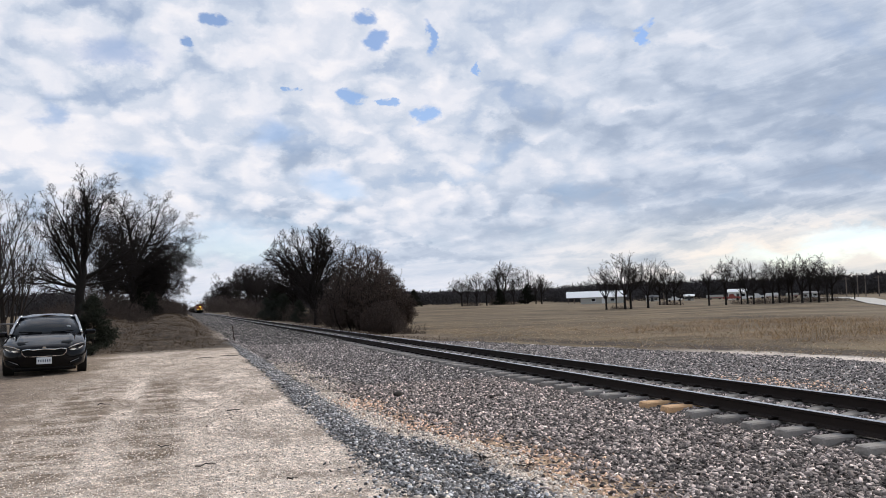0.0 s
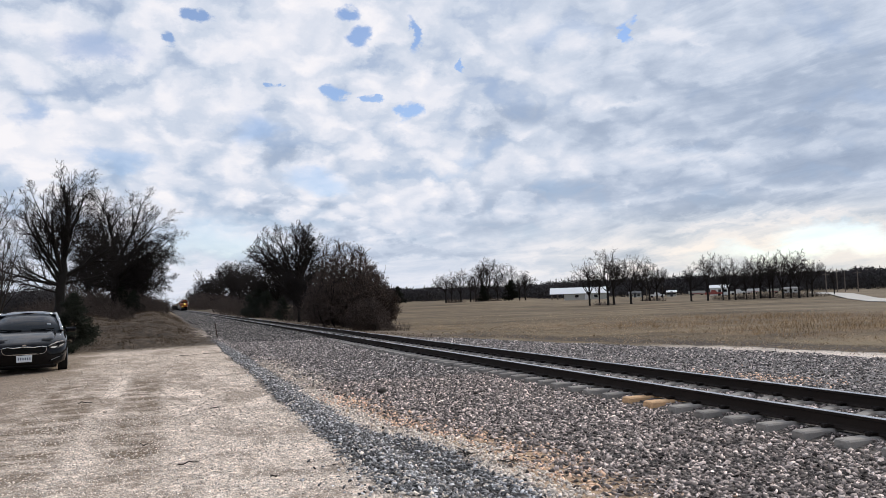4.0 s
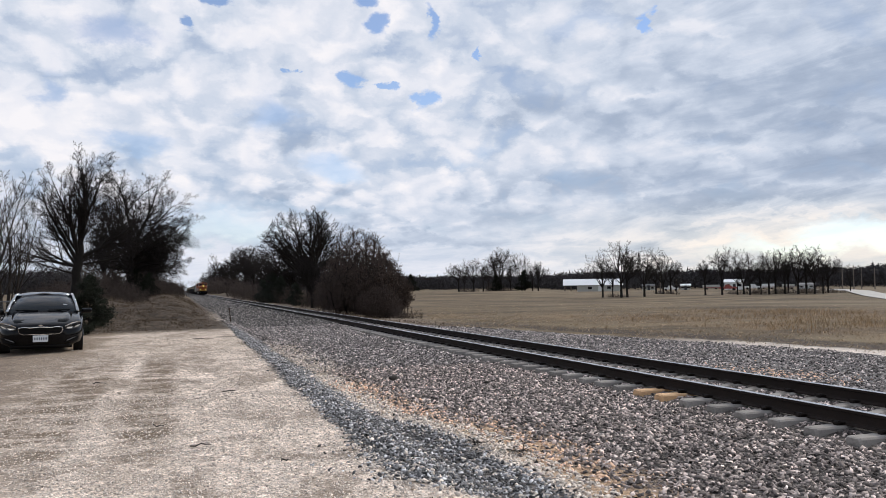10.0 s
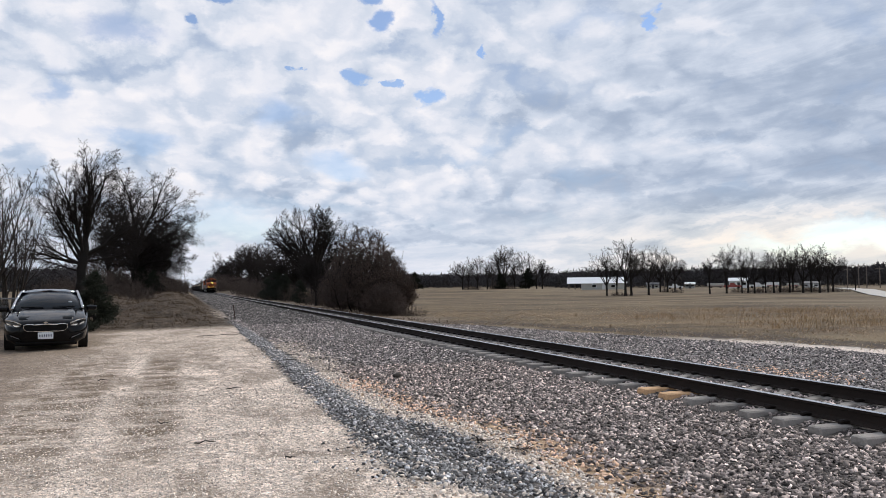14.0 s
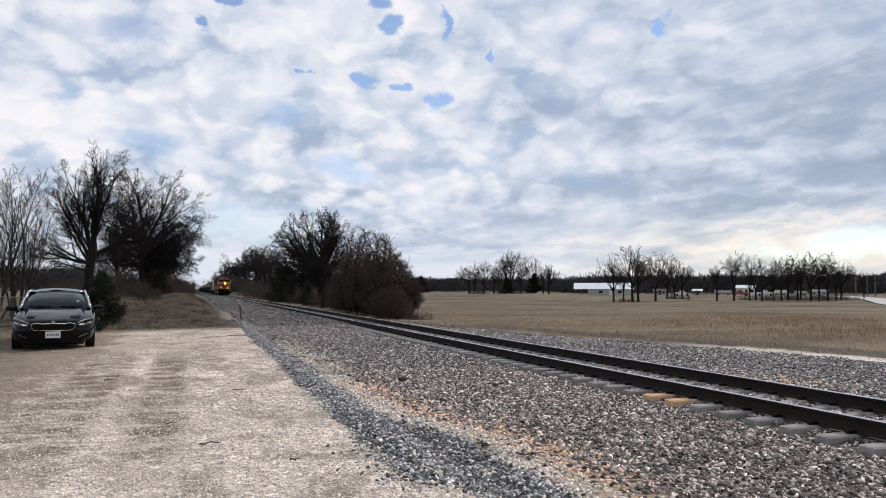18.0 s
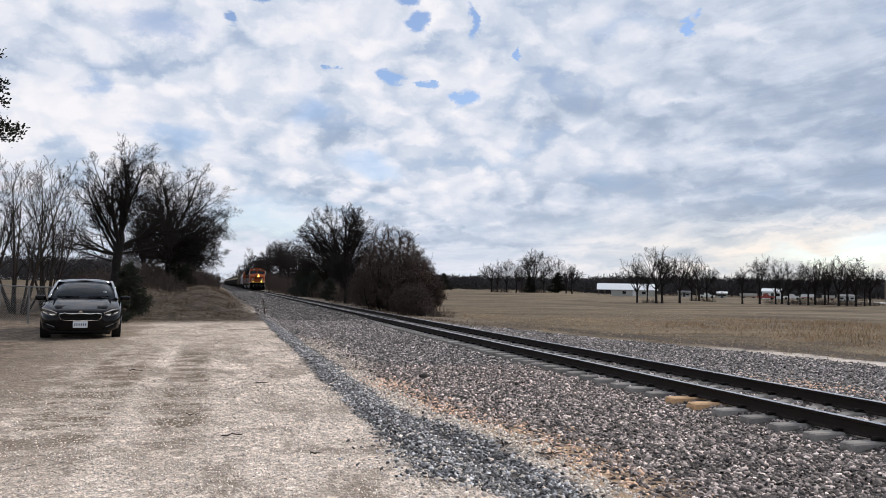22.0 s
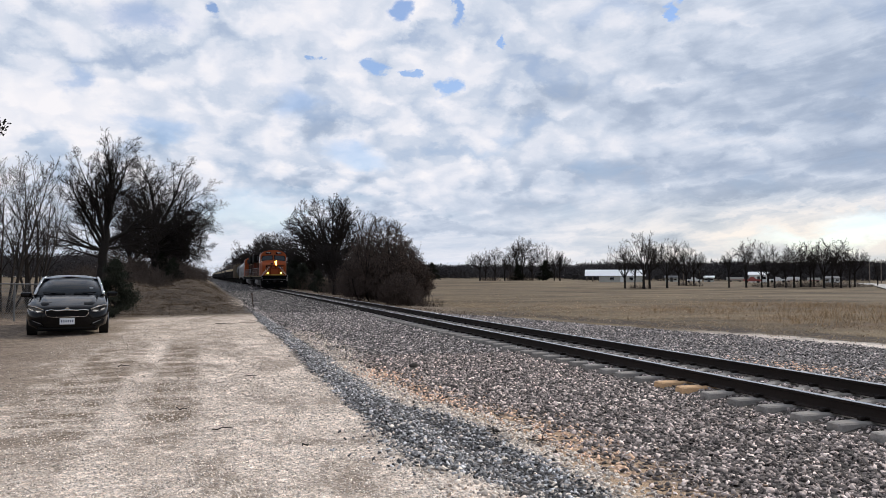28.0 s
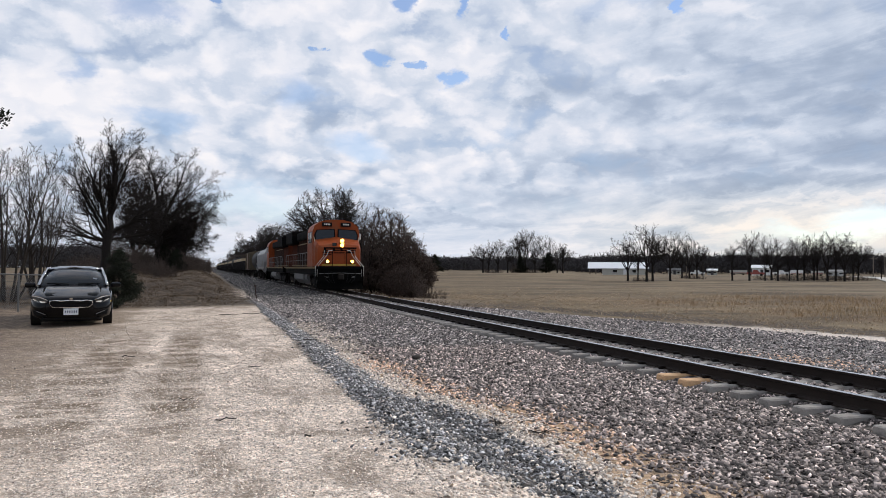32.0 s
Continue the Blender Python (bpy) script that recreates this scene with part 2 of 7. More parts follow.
def ground_material():
    m = bpy.data.materials.new("ground_cover")
    m.use_nodes = True
    t = m.node_tree
    p = t.nodes["Principled BSDF"]
    co = t.nodes.new("ShaderNodeTexCoord").outputs["Object"]
    sep = t.nodes.new("ShaderNodeSeparateXYZ")
    t.links.new(co, sep.inputs[0])
    x, y, z = sep.outputs
    wob = math_node(t, "MULTIPLY", math_node(t, "SUBTRACT", noise_tex(t, co, 0.9, 5, 0.6), 0.5), 1.6)
    wob2 = math_node(t, "MULTIPLY", math_node(t, "SUBTRACT", noise_tex(t, co, 4.0, 5, 0.65), 0.5), 0.7)
    w = math_node(t, "ADD", wob, wob2)
    xs = math_node(t, "ADD", x, math_node(t, "MULTIPLY", w, 0.22))

    def band(v, a, b, c, d):
        lo = nd(t, "ShaderNodeMapRange", {"From Min": a, "From Max": b})
        hi = nd(t, "ShaderNodeMapRange", {"From Min": c, "From Max": d, "To Min": 1.0, "To Max": 0.0})
        lo.interpolation_type = hi.interpolation_type = "SMOOTHSTEP"
        t.links.new(v, lo.inputs[0])
        t.links.new(v, hi.inputs[0])
        return math_node(t, "MULTIPLY", lo.outputs[0], hi.outputs[0])

    n1 = noise_tex(t, co, 0.5, 6, 0.6)
    n2 = noise_tex(t, co, 3.0, 6, 0.65)
    grit = noise_tex(t, co, 38.0, 5, 0.75)
    grit2 = noise_tex(t, co, 110.0, 3, 0.7)
    mid = noise_tex(t, co, 9.0, 6, 0.8)
    grit = math_node(t, "ADD", math_node(t, "MULTIPLY", grit, 0.7), math_node(t, "MULTIPLY", mid, 0.3))
    grit = math_node(t, "ADD", math_node(t, "MULTIPLY", math_node(t, "SUBTRACT", grit, 0.5), 1.5), 0.5)
    # stone-like cells; shade in the gaps is painted as darker rims
    def cells(scale, low, high):
        n = nd(t, "ShaderNodeTexVoronoi", {"Scale": scale, "Randomness": 1.0})
        t.links.new(co, n.inputs["Vector"])
        tone = ramp(t, n.outputs["Color"], low)
        edge = ramp(t, n.outputs["Distance"], high)
        return mix(t, 1.0, tone, edge, "MULTIPLY")

    pebble = cells(46.0, [(0.1, 0.45), (0.5, 0.95), (0.9, 1.45)], [(0.35, 1.08), (0.75, 0.55)])
    pebble = mix(t, 0.5, pebble, cells(17.0, [(0.1, 0.5), (0.5, 0.95), (0.9, 1.4)], [(0.35, 1.05), (0.75, 0.7)]))
    rock = cells(15.0, [(0.1, 0.25), (0.5, 0.8), (0.8, 1.5), (0.95, 2.4)], [(0.30, 1.15), (0.70, 0.30)])
    # crushed limestone of the lot, with brown tracks
    lot = ramp(t, grit, [(0.34, (0.56, 0.44, 0.350)), (0.48, (0.84, 0.685, 0.565)), (0.62, (1.0, 0.87, 0.765))])
    lot = mix(t, 1.0, lot, pebble, "MULTIPLY")
    dirt = ramp(t, grit2, [(0.35, (0.135, 0.096, 0.068)), (0.6, (0.30, 0.225, 0.16))])
    dirt = mix(t, 0.6, dirt, mix(t, 1.0, dirt, pebble, "MULTIPLY"))
    ruts = math_node(t, "ADD", band(xs, -2.2, -1.8, -1.2, -0.85), band(xs, -0.85, -0.55, -0.2, 0.15))
    ruts = math_node(t, "MULTIPLY", math_node(t, "MULTIPLY", ruts, band(y, 5.0, 9.0, 16.0, 22.0)), ramp(t, noise_tex(t, mapped(t, co, (5, 3, 0), (0, 0, 0.1), (0.9, 1.6, 1)), 1.3, 7, 0.7), [(0.38, 0.1), (0.54, 1.0)]))
    # more brown dirt to the left, which also paints in the cedar's shade
    dirt_and_shade = nd(t, "ShaderNodeMapRange", {"From Min": -1.2, "From Max": -4.5, "To Min": 0.0, "To Max": 0.46})
    t.links.new(x, dirt_and_shade.inputs[0])
    patch = ramp(t, math_node(t, "ADD", math_node(t, "ADD", math_node(t, "MULTIPLY", n1, 0.5), math_node(t, "MULTIPLY", n2, 0.5)), dirt_and_shade.outputs[0]), [(0.50, 0.0), (0.65, 0.85)])
    smear = ramp(t, noise_tex(t, mapped(t, co, (4.0, 1.0, 0), (0, 0, 0.1), (1.0, 0.55, 1)), 1.5, 7, 0.72, 0.5), [(0.47, 0.0), (0.60, 0.72)])
    lie = noise_tex(t, mapped(t, co, (2, 7, 0), (0, 0, 0.05), (0.8, 2.6, 1)), 2.4, 8, 0.75, 0.3)
    lot = mix(t, 1.0, lot, ramp(t, lie, [(0.36, 0.88), (0.50, 1.10), (0.64, 1.30)]), "MULTIPLY")
    lot = mix(t, math_node(t, "MAXIMUM", math_node(t, "MAXIMUM", ruts, patch), smear), lot, dirt)
    lot = mix(t, math_node(t, "MULTIPLY", band(y, 15.0, 22.0, 900, 901), ramp(t, mid, [(0.4, 0.15), (0.6, 0.9)])), lot, mix(t, 0.6, lot, (0.30, 0.23, 0.16)))
    # ballast between the stones
    bal = ramp(t, grit, [(0.38, (0.085, 0.074, 0.068)), (0.5, (0.155, 0.137, 0.126)), (0.62, (0.24, 0.214, 0.20))])
    bal = mix(t, 1.0, bal, rock, "MULTIPLY")
    bal = mix(t, ramp(t, n1, [(0.45, 0.0), (0.7, 0.35)]), bal, (0.16, 0.13, 0.11))
    # ballast colour gets darker between 28 and 52 m
    far_dark = nd(t, "ShaderNodeMapRange", {"From Min": 28.0, "From Max": 52.0, "To Min": 0.0, "To Max": 0.85})
    t.links.new(y, far_dark.inputs[0])
    bal = mix(t, math_node(t, "MULTIPLY", far_dark.outputs[0], ramp(t, n2, [(0.3, 0.5), (0.6, 1.0)])), bal, (0.068, 0.058, 0.053))
    tan = ramp(t, grit, [(0.3, (0.22, 0.15, 0.10)), (0.5, (0.50, 0.34, 0.21)), (0.7, (0.72, 0.52, 0.36))])
    # dry winter grass
    gr = noise_tex(t, co, 7.0, 8, 0.8)
    gr = math_node(t, "ADD", math_node(t, "MULTIPLY", gr, 0.6), math_node(t, "MULTIPLY", noise_tex(t, mapped(t, co, scale=(0.5, 0.22, 1)), 1.0, 8, 0.75), 0.4))
    grass = ramp(t, gr, [(0.36, (0.060, 0.042, 0.026)), (0.5, (0.148, 0.105, 0.061)), (0.62, (0.270, 0.192, 0.102))])
    farn = noise_tex(t, mapped(t, co, (0, 0, 0), (0, 0, radians(32)), (0.05, 0.12, 1)), 1.0, 9, 0.72, 0.6)
    grass = mix(t, ramp(t, farn, [(0.42, 0.0), (0.56, 0.95)]), grass, (0.070, 0.048, 0.028))
    line = noise_tex(t, mapped(t, co, (9, 4, 0), (0, 0, radians(38)), (0.018, 0.16, 1)), 1.0, 8, 0.7, 0.4)
    grass = mix(t, ramp(t, line, [(0.50, 0.0), (0.62, 0.7)]), grass, (0.245, 0.185, 0.112))
    grass = mix(t, ramp(t, noise_tex(t, co, 0.012, 6, 0.6), [(0.45, 0.0), (0.6, 0.3)]), grass, (0.255, 0.198, 0.128))
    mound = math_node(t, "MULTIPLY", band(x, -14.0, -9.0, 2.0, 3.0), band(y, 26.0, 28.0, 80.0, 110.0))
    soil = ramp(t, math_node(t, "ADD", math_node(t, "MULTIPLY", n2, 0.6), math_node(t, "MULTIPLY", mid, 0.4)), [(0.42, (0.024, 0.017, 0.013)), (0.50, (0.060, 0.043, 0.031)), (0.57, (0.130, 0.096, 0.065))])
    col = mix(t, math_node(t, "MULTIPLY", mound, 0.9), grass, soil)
    reeds = math_node(t, "MULTIPLY", band(math_node(t, "ADD", x, math_node(t, "MULTIPLY", w, 3.0)), 19.0, 24.0, 60.0, 75.0), band(y, 18.0, 24.0, 42.0, 52.0))
    col = mix(t, math_node(t, "MULTIPLY", reeds, ramp(t, n1, [(0.40, 0.0), (0.62, 0.5)])), col, mix(t, gr, (0.10, 0.058, 0.030), (0.30, 0.185, 0.095)))
    ys = math_node(t, "ADD", y, math_node(t, "MULTIPLY", w, 1.2))
    verge = math_node(t, "MULTIPLY", band(math_node(t, "ADD", x, w), 9.8, 10.2, 13.2, 16.0), band(y, 34.0, 44.0, 200.0, 260.0))
    col = mix(t, math_node(t, "MULTIPLY", verge, 0.9), col, ramp(t, grit, [(0.36, (0.115, 0.086, 0.064)), (0.64, (0.28, 0.215, 0.16))]))
    # right of the track: wide ballast apron, which narrows in the distance
    edge = nd(t, "ShaderNodeMapRange", {"From Min": 17.0, "From Max": 42.0, "To Min": 17.2, "To Max": 11.2})
    t.links.new(y, edge.inputs[0])
    over = math_node(t, "SUBTRACT", edge.outputs[0], math_node(t, "ADD", x, w))
    apron = math_node(t, "MULTIPLY", band(over, 0.0, 0.25, 900, 901), band(x, 8.0, 8.1, 40, 41))
    col = mix(t, apron, col, mix(t, 0.3, bal, (0.42, 0.40, 0.39)))
    pale = math_node(t, "MULTIPLY", band(over, -1.5, -0.9, 0.25, 0.7), band(y, 2.0, 4.0, 20.0, 25.0))
    col = mix(t, pale, col, mix(t, 0.35, lot, (0.62, 0.58, 0.54)))
    bare = math_node(t, "MULTIPLY", band(over, -4.2, -3.0, -1.2, -0.7), band(y, 8.0, 12.0, 34.0, 44.0))
    col = mix(t, math_node(t, "MULTIPLY", bare, ramp(t, n2, [(0.30, 0.2), (0.50, 0.95)])), col, (0.062, 0.044, 0.032))
    # the lot and the shoulder at its side
    in_lot = math_node(t, "MULTIPLY", band(xs, -14.0, -12.0, 1.55, 1.75), band(math_node(t, "ADD", y, math_node(t, "MULTIPLY", w, 2.2)), -60, -50, 26.0, 28.6))
    litter = math_node(t, "MULTIPLY", band(math_node(t, "ADD", x, math_node(t, "MULTIPLY", w, 1.6)), -30.0, -28.0, -4.6, -2.4), band(math_node(t, "ADD", y, math_node(t, "MULTIPLY", w, 2.0)), 9.0, 15.0, 60.0, 61.0))
    lot = mix(t, math_node(t, "MULTIPLY", litter, ramp(t, mid, [(0.36, 0.95), (0.62, 0.55)])), lot, mix(t, 1.0, soil, (1.9, 1.85, 1.8), "MULTIPLY"))
    col = mix(t, in_lot, col, lot)
    tongue = math_node(t, "MULTIPLY", band(xs, 1.3, 1.5, 3.3, 3.5), band(y, -60, -50, 5.7, 6.4))
    col = mix(t, tongue, col, lot)
    past = nd(t, "ShaderNodeMapRange", {"From Min": 26.0, "From Max": 32.0, "To Min": 0.0, "To Max": 0.9})
    t.links.new(y, past.inputs[0])
    near = math_node(t, "MULTIPLY", math_node(t, "MAXIMUM", math_node(t, "SUBTRACT", 6.2, y), 0.0), 1.1)
    shoulder = band(math_node(t, "SUBTRACT", math_node(t, "ADD", xs, math_node(t, "MULTIPLY", w, past.outputs[0])), near), 1.55, 1.72, 9.5, 10.0)
    col = mix(t, shoulder, col, bal)
    bank = math_node(t, "MULTIPLY", band(math_node(t, "ADD", x, w), 1.2, 1.6, 1.9, 2.4), band(ys, 33.0, 36.0, 44.0, 50.0))
    bank = math_node(t, "MULTIPLY", bank, ramp(t, n2, [(0.46, 0.0), (0.56, 0.8)]))
    col = mix(t, bank, col, lot)
    close = nd(t, "ShaderNodeMapRange", {"From Min": 8.4, "From Max": 10.5, "To Min": 0.62, "To Max": 0.0})
    t.links.new(y, close.inputs[0])
    xo = math_node(t, "SUBTRACT", xs, close.outputs[0])
    dusty = math_node(t, "MULTIPLY", band(xo, 2.35, 2.5, 2.75, 2.95), band(y, 4.0, 5.0, 9.5, 12.0))
    col = mix(t, math_node(t, "MULTIPLY", dusty, 0.85), col, lot)
    orange = math_node(t, "MULTIPLY", band(xo, 2.45, 2.8, 3.3, 3.75), band(y, 1.0, 3.0, 13.0, 18.0))
    orange = math_node(t, "MULTIPLY", orange, ramp(t, n2, [(0.32, 0.2), (0.55, 1.0)]))
    col = mix(t, orange, col, tan)
    sand = math_node(t, "MULTIPLY", band(xo, 2.45, 2.7, 3.3, 3.8), band(y, 13.0, 17.0, 25.0, 31.0))
    col = mix(t, math_node(t, "MULTIPLY", sand, ramp(t, n2, [(0.36, 0.1), (0.55, 0.85)])), col, mix(t, 0.55, lot, (0.36, 0.28, 0.21)))
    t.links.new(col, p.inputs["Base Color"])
    p.inputs["Roughness"].default_value = 0.92
    p.inputs["Specular IOR Level"].default_value = 0.25
    h = math_node(t, "ADD", math_node(t, "MULTIPLY", grit, 0.8), math_node(t, "MULTIPLY", grit2, 0.3))
    b = nd(t, "ShaderNodeBump", {"Strength": 0.9, "Distance": 0.018})
    t.links.new(h, b.inputs["Height"])
    t.links.new(b.outputs[0], p.inputs["Normal"])
    return m


M = {}
M["ground"] = ground_material()
M["bark"] = material("bark", (0.020, 0.0165, 0.0145), 0.9, var=0.4, scale=2.5, fine=30, bump=0.8, depth=0.03, spec=0.2)
M["bark_pale"] = material("pale_bark", (0.036, 0.029, 0.024), 0.9, var=0.4, scale=2.5, fine=30, bump=0.8, depth=0.02, spec=0.2)
M["twig"] = material("twig", (0.020, 0.016, 0.015), 0.9, var=0.3, scale=1.0, fine=20, bump=0.0, spec=0.15)
M["brush"] = material("brush_twig", (0.072, 0.056, 0.049), 0.95, var=0.35, scale=0.7, fine=9, bump=0.0, spec=0.1)
# greyer than the brush: distance haze is mixed into the colour
M["woods"] = material("hazy_woods_bark", (0.052, 0.048, 0.050), 0.95, var=0.3, scale=0.05, fine=0.6, bump=0.0, spec=0.1)
M["leaf"] = material("dead_leaf", (0.075, 0.053, 0.044), 0.9, var=0.3, scale=0.8, fine=9, bump=0.0, spec=0.15, island=0.4)
M["cedar"] = material("cedar_needles", (0.014, 0.017, 0.010), 0.85, var=0.35, scale=1.2, fine=20, bump=0.0, spec=0.2, island=0.35)
M["rail_side"] = material("rail_rust", (0.024, 0.017, 0.014), 0.8, 0.1, var=0.3, scale=3, fine=50, bump=0.3, spec=0.2)
M["rail_top"] = material("rail_polish", (0.55, 0.55, 0.56), 0.28, 1.0, var=0.1, scale=2, fine=40, bump=0.05)
M["concrete"] = material("tie_concrete", (0.285, 0.258, 0.232), 0.9, var=0.25, scale=5, fine=70, bump=0.4, dirt=((0.14, 0.12, 0.10), 0.3), per_object=0.15)
M["tie_orange"] = material("tie_orange_paint", (0.66, 0.40, 0.21), 0.8, var=0.25, scale=5, fine=70, bump=0.4, dirt=((0.30, 0.22, 0.15), 0.3))
M["clip"] = material("clip_steel", (0.02, 0.015, 0.013), 0.8, 0.2, var=0.3, spec=0.2)
M["stone"] = material("ballast_stone", (0.345, 0.283, 0.254), 0.85, var=0.25, scale=20, fine=150, bump=0.3, island=0.93, depth=0.004)
M["stone_dark"] = material("dark_ballast_stone", (0.255, 0.248, 0.25), 0.85, var=0.25, scale=20, fine=150, bump=0.3, island=0.9, depth=0.004)
# two darker ballast tones for the middle distance and beyond
M["stone_mid"] = material("mid_ballast_stone", (0.275, 0.240, 0.225), 0.88, var=0.25, scale=20, fine=150, bump=0.3, island=0.92, depth=0.004)
M["stone_far"] = material("far_ballast_stone", (0.165, 0.148, 0.138), 0.9, var=0.25, scale=20, fine=150, bump=0.3, island=0.9, depth=0.004)
M["stone_pale"] = material("limestone_chip", (0.71, 0.615, 0.53), 0.9, var=0.2, scale=20, fine=150, bump=0.3, island=0.45, depth=0.003)
M["stone_lot"] = material("lot_gravel", (0.50, 0.42, 0.35), 0.9, var=0.2, scale=20, fine=150, bump=0.2, island=0.3, depth=0.003)
M["stone_tan"] = material("tan_stone", (0.78, 0.52, 0.36), 0.9, var=0.25, scale=15, fine=150, bump=0.3, island=0.55, depth=0.004)


# ---- mesh helpers ----
def part(name, bm, mat, parent=None, label="", smooth=False):
    me = bpy.data.meshes.new(name)
    bm.normal_update()
    bm.to_mesh(me)
    bm.free()
    mats = mat if isinstance(mat, (list, tuple)) else [mat]
    for m in mats:
        me.materials.append(m)
    if smooth:
        me.shade_smooth()
    ob = new(name, me)
    if parent is not None:
        ob.parent = parent
    if label:
        ob["label"] = label
    return ob


def raw(name, verts, faces, mat, parent=None, smooth=False):
    me = bpy.data.meshes.new(name)
    me.from_pydata(verts, [], faces)
    for m in (mat if isinstance(mat, (list, tuple)) else [mat]):
        me.materials.append(m)
    if smooth:
        me.shade_smooth()
    ob = new(name, me)
    if parent is not None:
        ob.parent = parent
    return ob


def box(bm, x0, x1, y0, y1, z0, z1, bevel=0.0, m=None, seg=1):
    r = bmesh.ops.create_cube(bm, size=1.0)
    vs = r["verts"]
    for v in vs:
        v.co = Vector(((x0 + x1) / 2 + v.co.x * (x1 - x0), (y0 + y1) / 2 + v.co.y * (y1 - y0), (z0 + z1) / 2 + v.co.z * (z1 - z0)))
    if bevel:
        es = {e for v in vs for e in v.link_edges}
        out = bmesh.ops.bevel(bm, geom=list(es), offset=bevel, segments=seg, affect="EDGES", profile=0.5)
        vs = list({v for f in out["faces"] for v in f.verts} | {v for v in vs if v.is_valid})
    if m is not None:
        bmesh.ops.transform(bm, matrix=m, verts=vs)
    return vs


def tube(bm, a, b, r0, r1=None, sides=8, caps=True):
    a, b = Vector(a), Vector(b)
    d = b - a
    m = Matrix.Translation((a + b) / 2) @ d.to_track_quat("Z", "Y").to_matrix().to_4x4()
    return bmesh.ops.create_cone(bm, cap_ends=caps, segments=sides, radius1=r0, radius2=r0 if r1 is None else r1, depth=d.length, matrix=m)["verts"]


def prism(bm, outline, y0, y1):
    """An outline of (x, z) drawn from y0 to y1."""
    a = [bm.verts.new((x, y0, z)) for x, z in outline]
    b = [bm.verts.new((x, y1, z)) for x, z in outline]
    n = len(a)
    bm.faces.new(a)
    bm.faces.new(b[::-1])
    for i in range(n):
        bm.faces.new((a[i], b[i], b[(i + 1) % n], a[(i + 1) % n]))
    bmesh.ops.recalc_face_normals(bm, faces=bm.faces)


def side_prism(bm, outline, x0, x1):
    """An outline of (y, z) drawn from x0 to x1."""
    a = [bm.verts.new((x0, y, z)) for y, z in outline]
    b = [bm.verts.new((x1, y, z)) for y, z in outline]
    n = len(a)
    fs = [bm.faces.new(a), bm.faces.new(b[::-1])]
    for i in range(n):
        fs.append(bm.faces.new((a[i], b[i], b[(i + 1) % n], a[(i + 1) % n])))
    bmesh.ops.recalc_face_normals(bm, faces=fs)
    return a + b


def empty(name, m=None, label="", category="", group="", kind=""):
    ob = new(name)
    ob.empty_display_size = 0.3
    if m is not None:
        ob.matrix_basis = m
    return tagged(ob, label, category, group, kind)


# ---- ground ----
def smooth(a, b, v):
    u = min(1.0, max(0.0, (v - a) / (b - a)))
    return u * u * (3 - 2 * u)


RAIL_TOP, TIE_TOP, TRACK_X = 0.13, -0.07, 8.23


def relief(x, y):
    if 6.0 < x < 10.4:
        return 0.0
    if math.hypot(x, y - 10) < 80:
        return 0.02 * noise.noise((x * 0.9, y * 0.9, 0)) + 0.04 * noise.noise((x * 0.25, y * 0.25, 3))
    return 0.10 * noise.noise((x * 0.05, y * 0.05, 5))


def ground_z(x, y):
    rough = smooth(27.6, 31.0, y) * smooth(75, 60, y) * smooth(1.2, -0.4, x) * smooth(-14, -9, x)
    return ground_base(x, y) + relief(x, y) + rough * (0.26 * noise.noise((x * 0.55, y * 0.30, 2)) + 0.06 * noise.noise((x * 1.7, y * 0.9, 8)))


def ground_base(x, y):
    lot = 0.011 * max(0.0, min(y, 28.0))
    mound = 1.0 * smooth(27.5, 62.0, y)
    left = lot + mound * smooth(2.2, -0.5, x) * smooth(-11, -5.5, x) + 1.0 * smooth(-4, -14, x) * smooth(60, 190, y)
    track = TIE_TOP - 0.085
    far_apron = -0.25
    r = math.hypot(x, y)
    if x < 8:
        x += (0.55 * noise.noise((y * 0.22, 1.3, 0)) + 0.25 * noise.noise((y * 0.8, 5.1, 0))) * smooth(28, 33, y)
    az = math.degrees(math.atan2(x, max(y, 1e-3)))
    field = -0.25 - 0.80 * smooth(25, 150, r) + (1.3 - 0.8 * smooth(25, 28, az)) * smooth(165, 245, r) + 1.5 * smooth(350, 900, r) + 0.30 * noise.noise((x * 0.035, y * 0.035, 7.0)) * smooth(35, 80, r)
    if x < 1.6:
        z = left
    elif x < 2.6:
        u = smooth(1.6, 2.6, x)
        z = left + (-0.13 - left) * u + 0.06 * math.sin(math.pi * u)
    elif x < 6.3:
        z = -0.13 + (track + 0.13) * smooth(2.9, 6.3, x)
    elif x < 10.2:
        z = track + 0.06 * smooth(1.15, 0.95, abs(x - TRACK_X)) + 0.095 * smooth(29, 38, y) * smooth(0.9, 1.05, abs(x - TRACK_X)) * smooth(1.95, 1.5, abs(x - TRACK_X))
    else:
        z = track + (field - track) * smooth(10.2, 12.5, x)
    if y > 60 and x > 10.2:
        z += 0.5 * smooth(60, 110, y) * smooth(10.2, 13, x) * smooth(40, 20, x)
    return z


def grid_lines(near, far, step, grow):
    out, v, s = [], near, step
    while v < far:
        out.append(v)
        v += s
        s *= grow
    out.append(far)
    return out


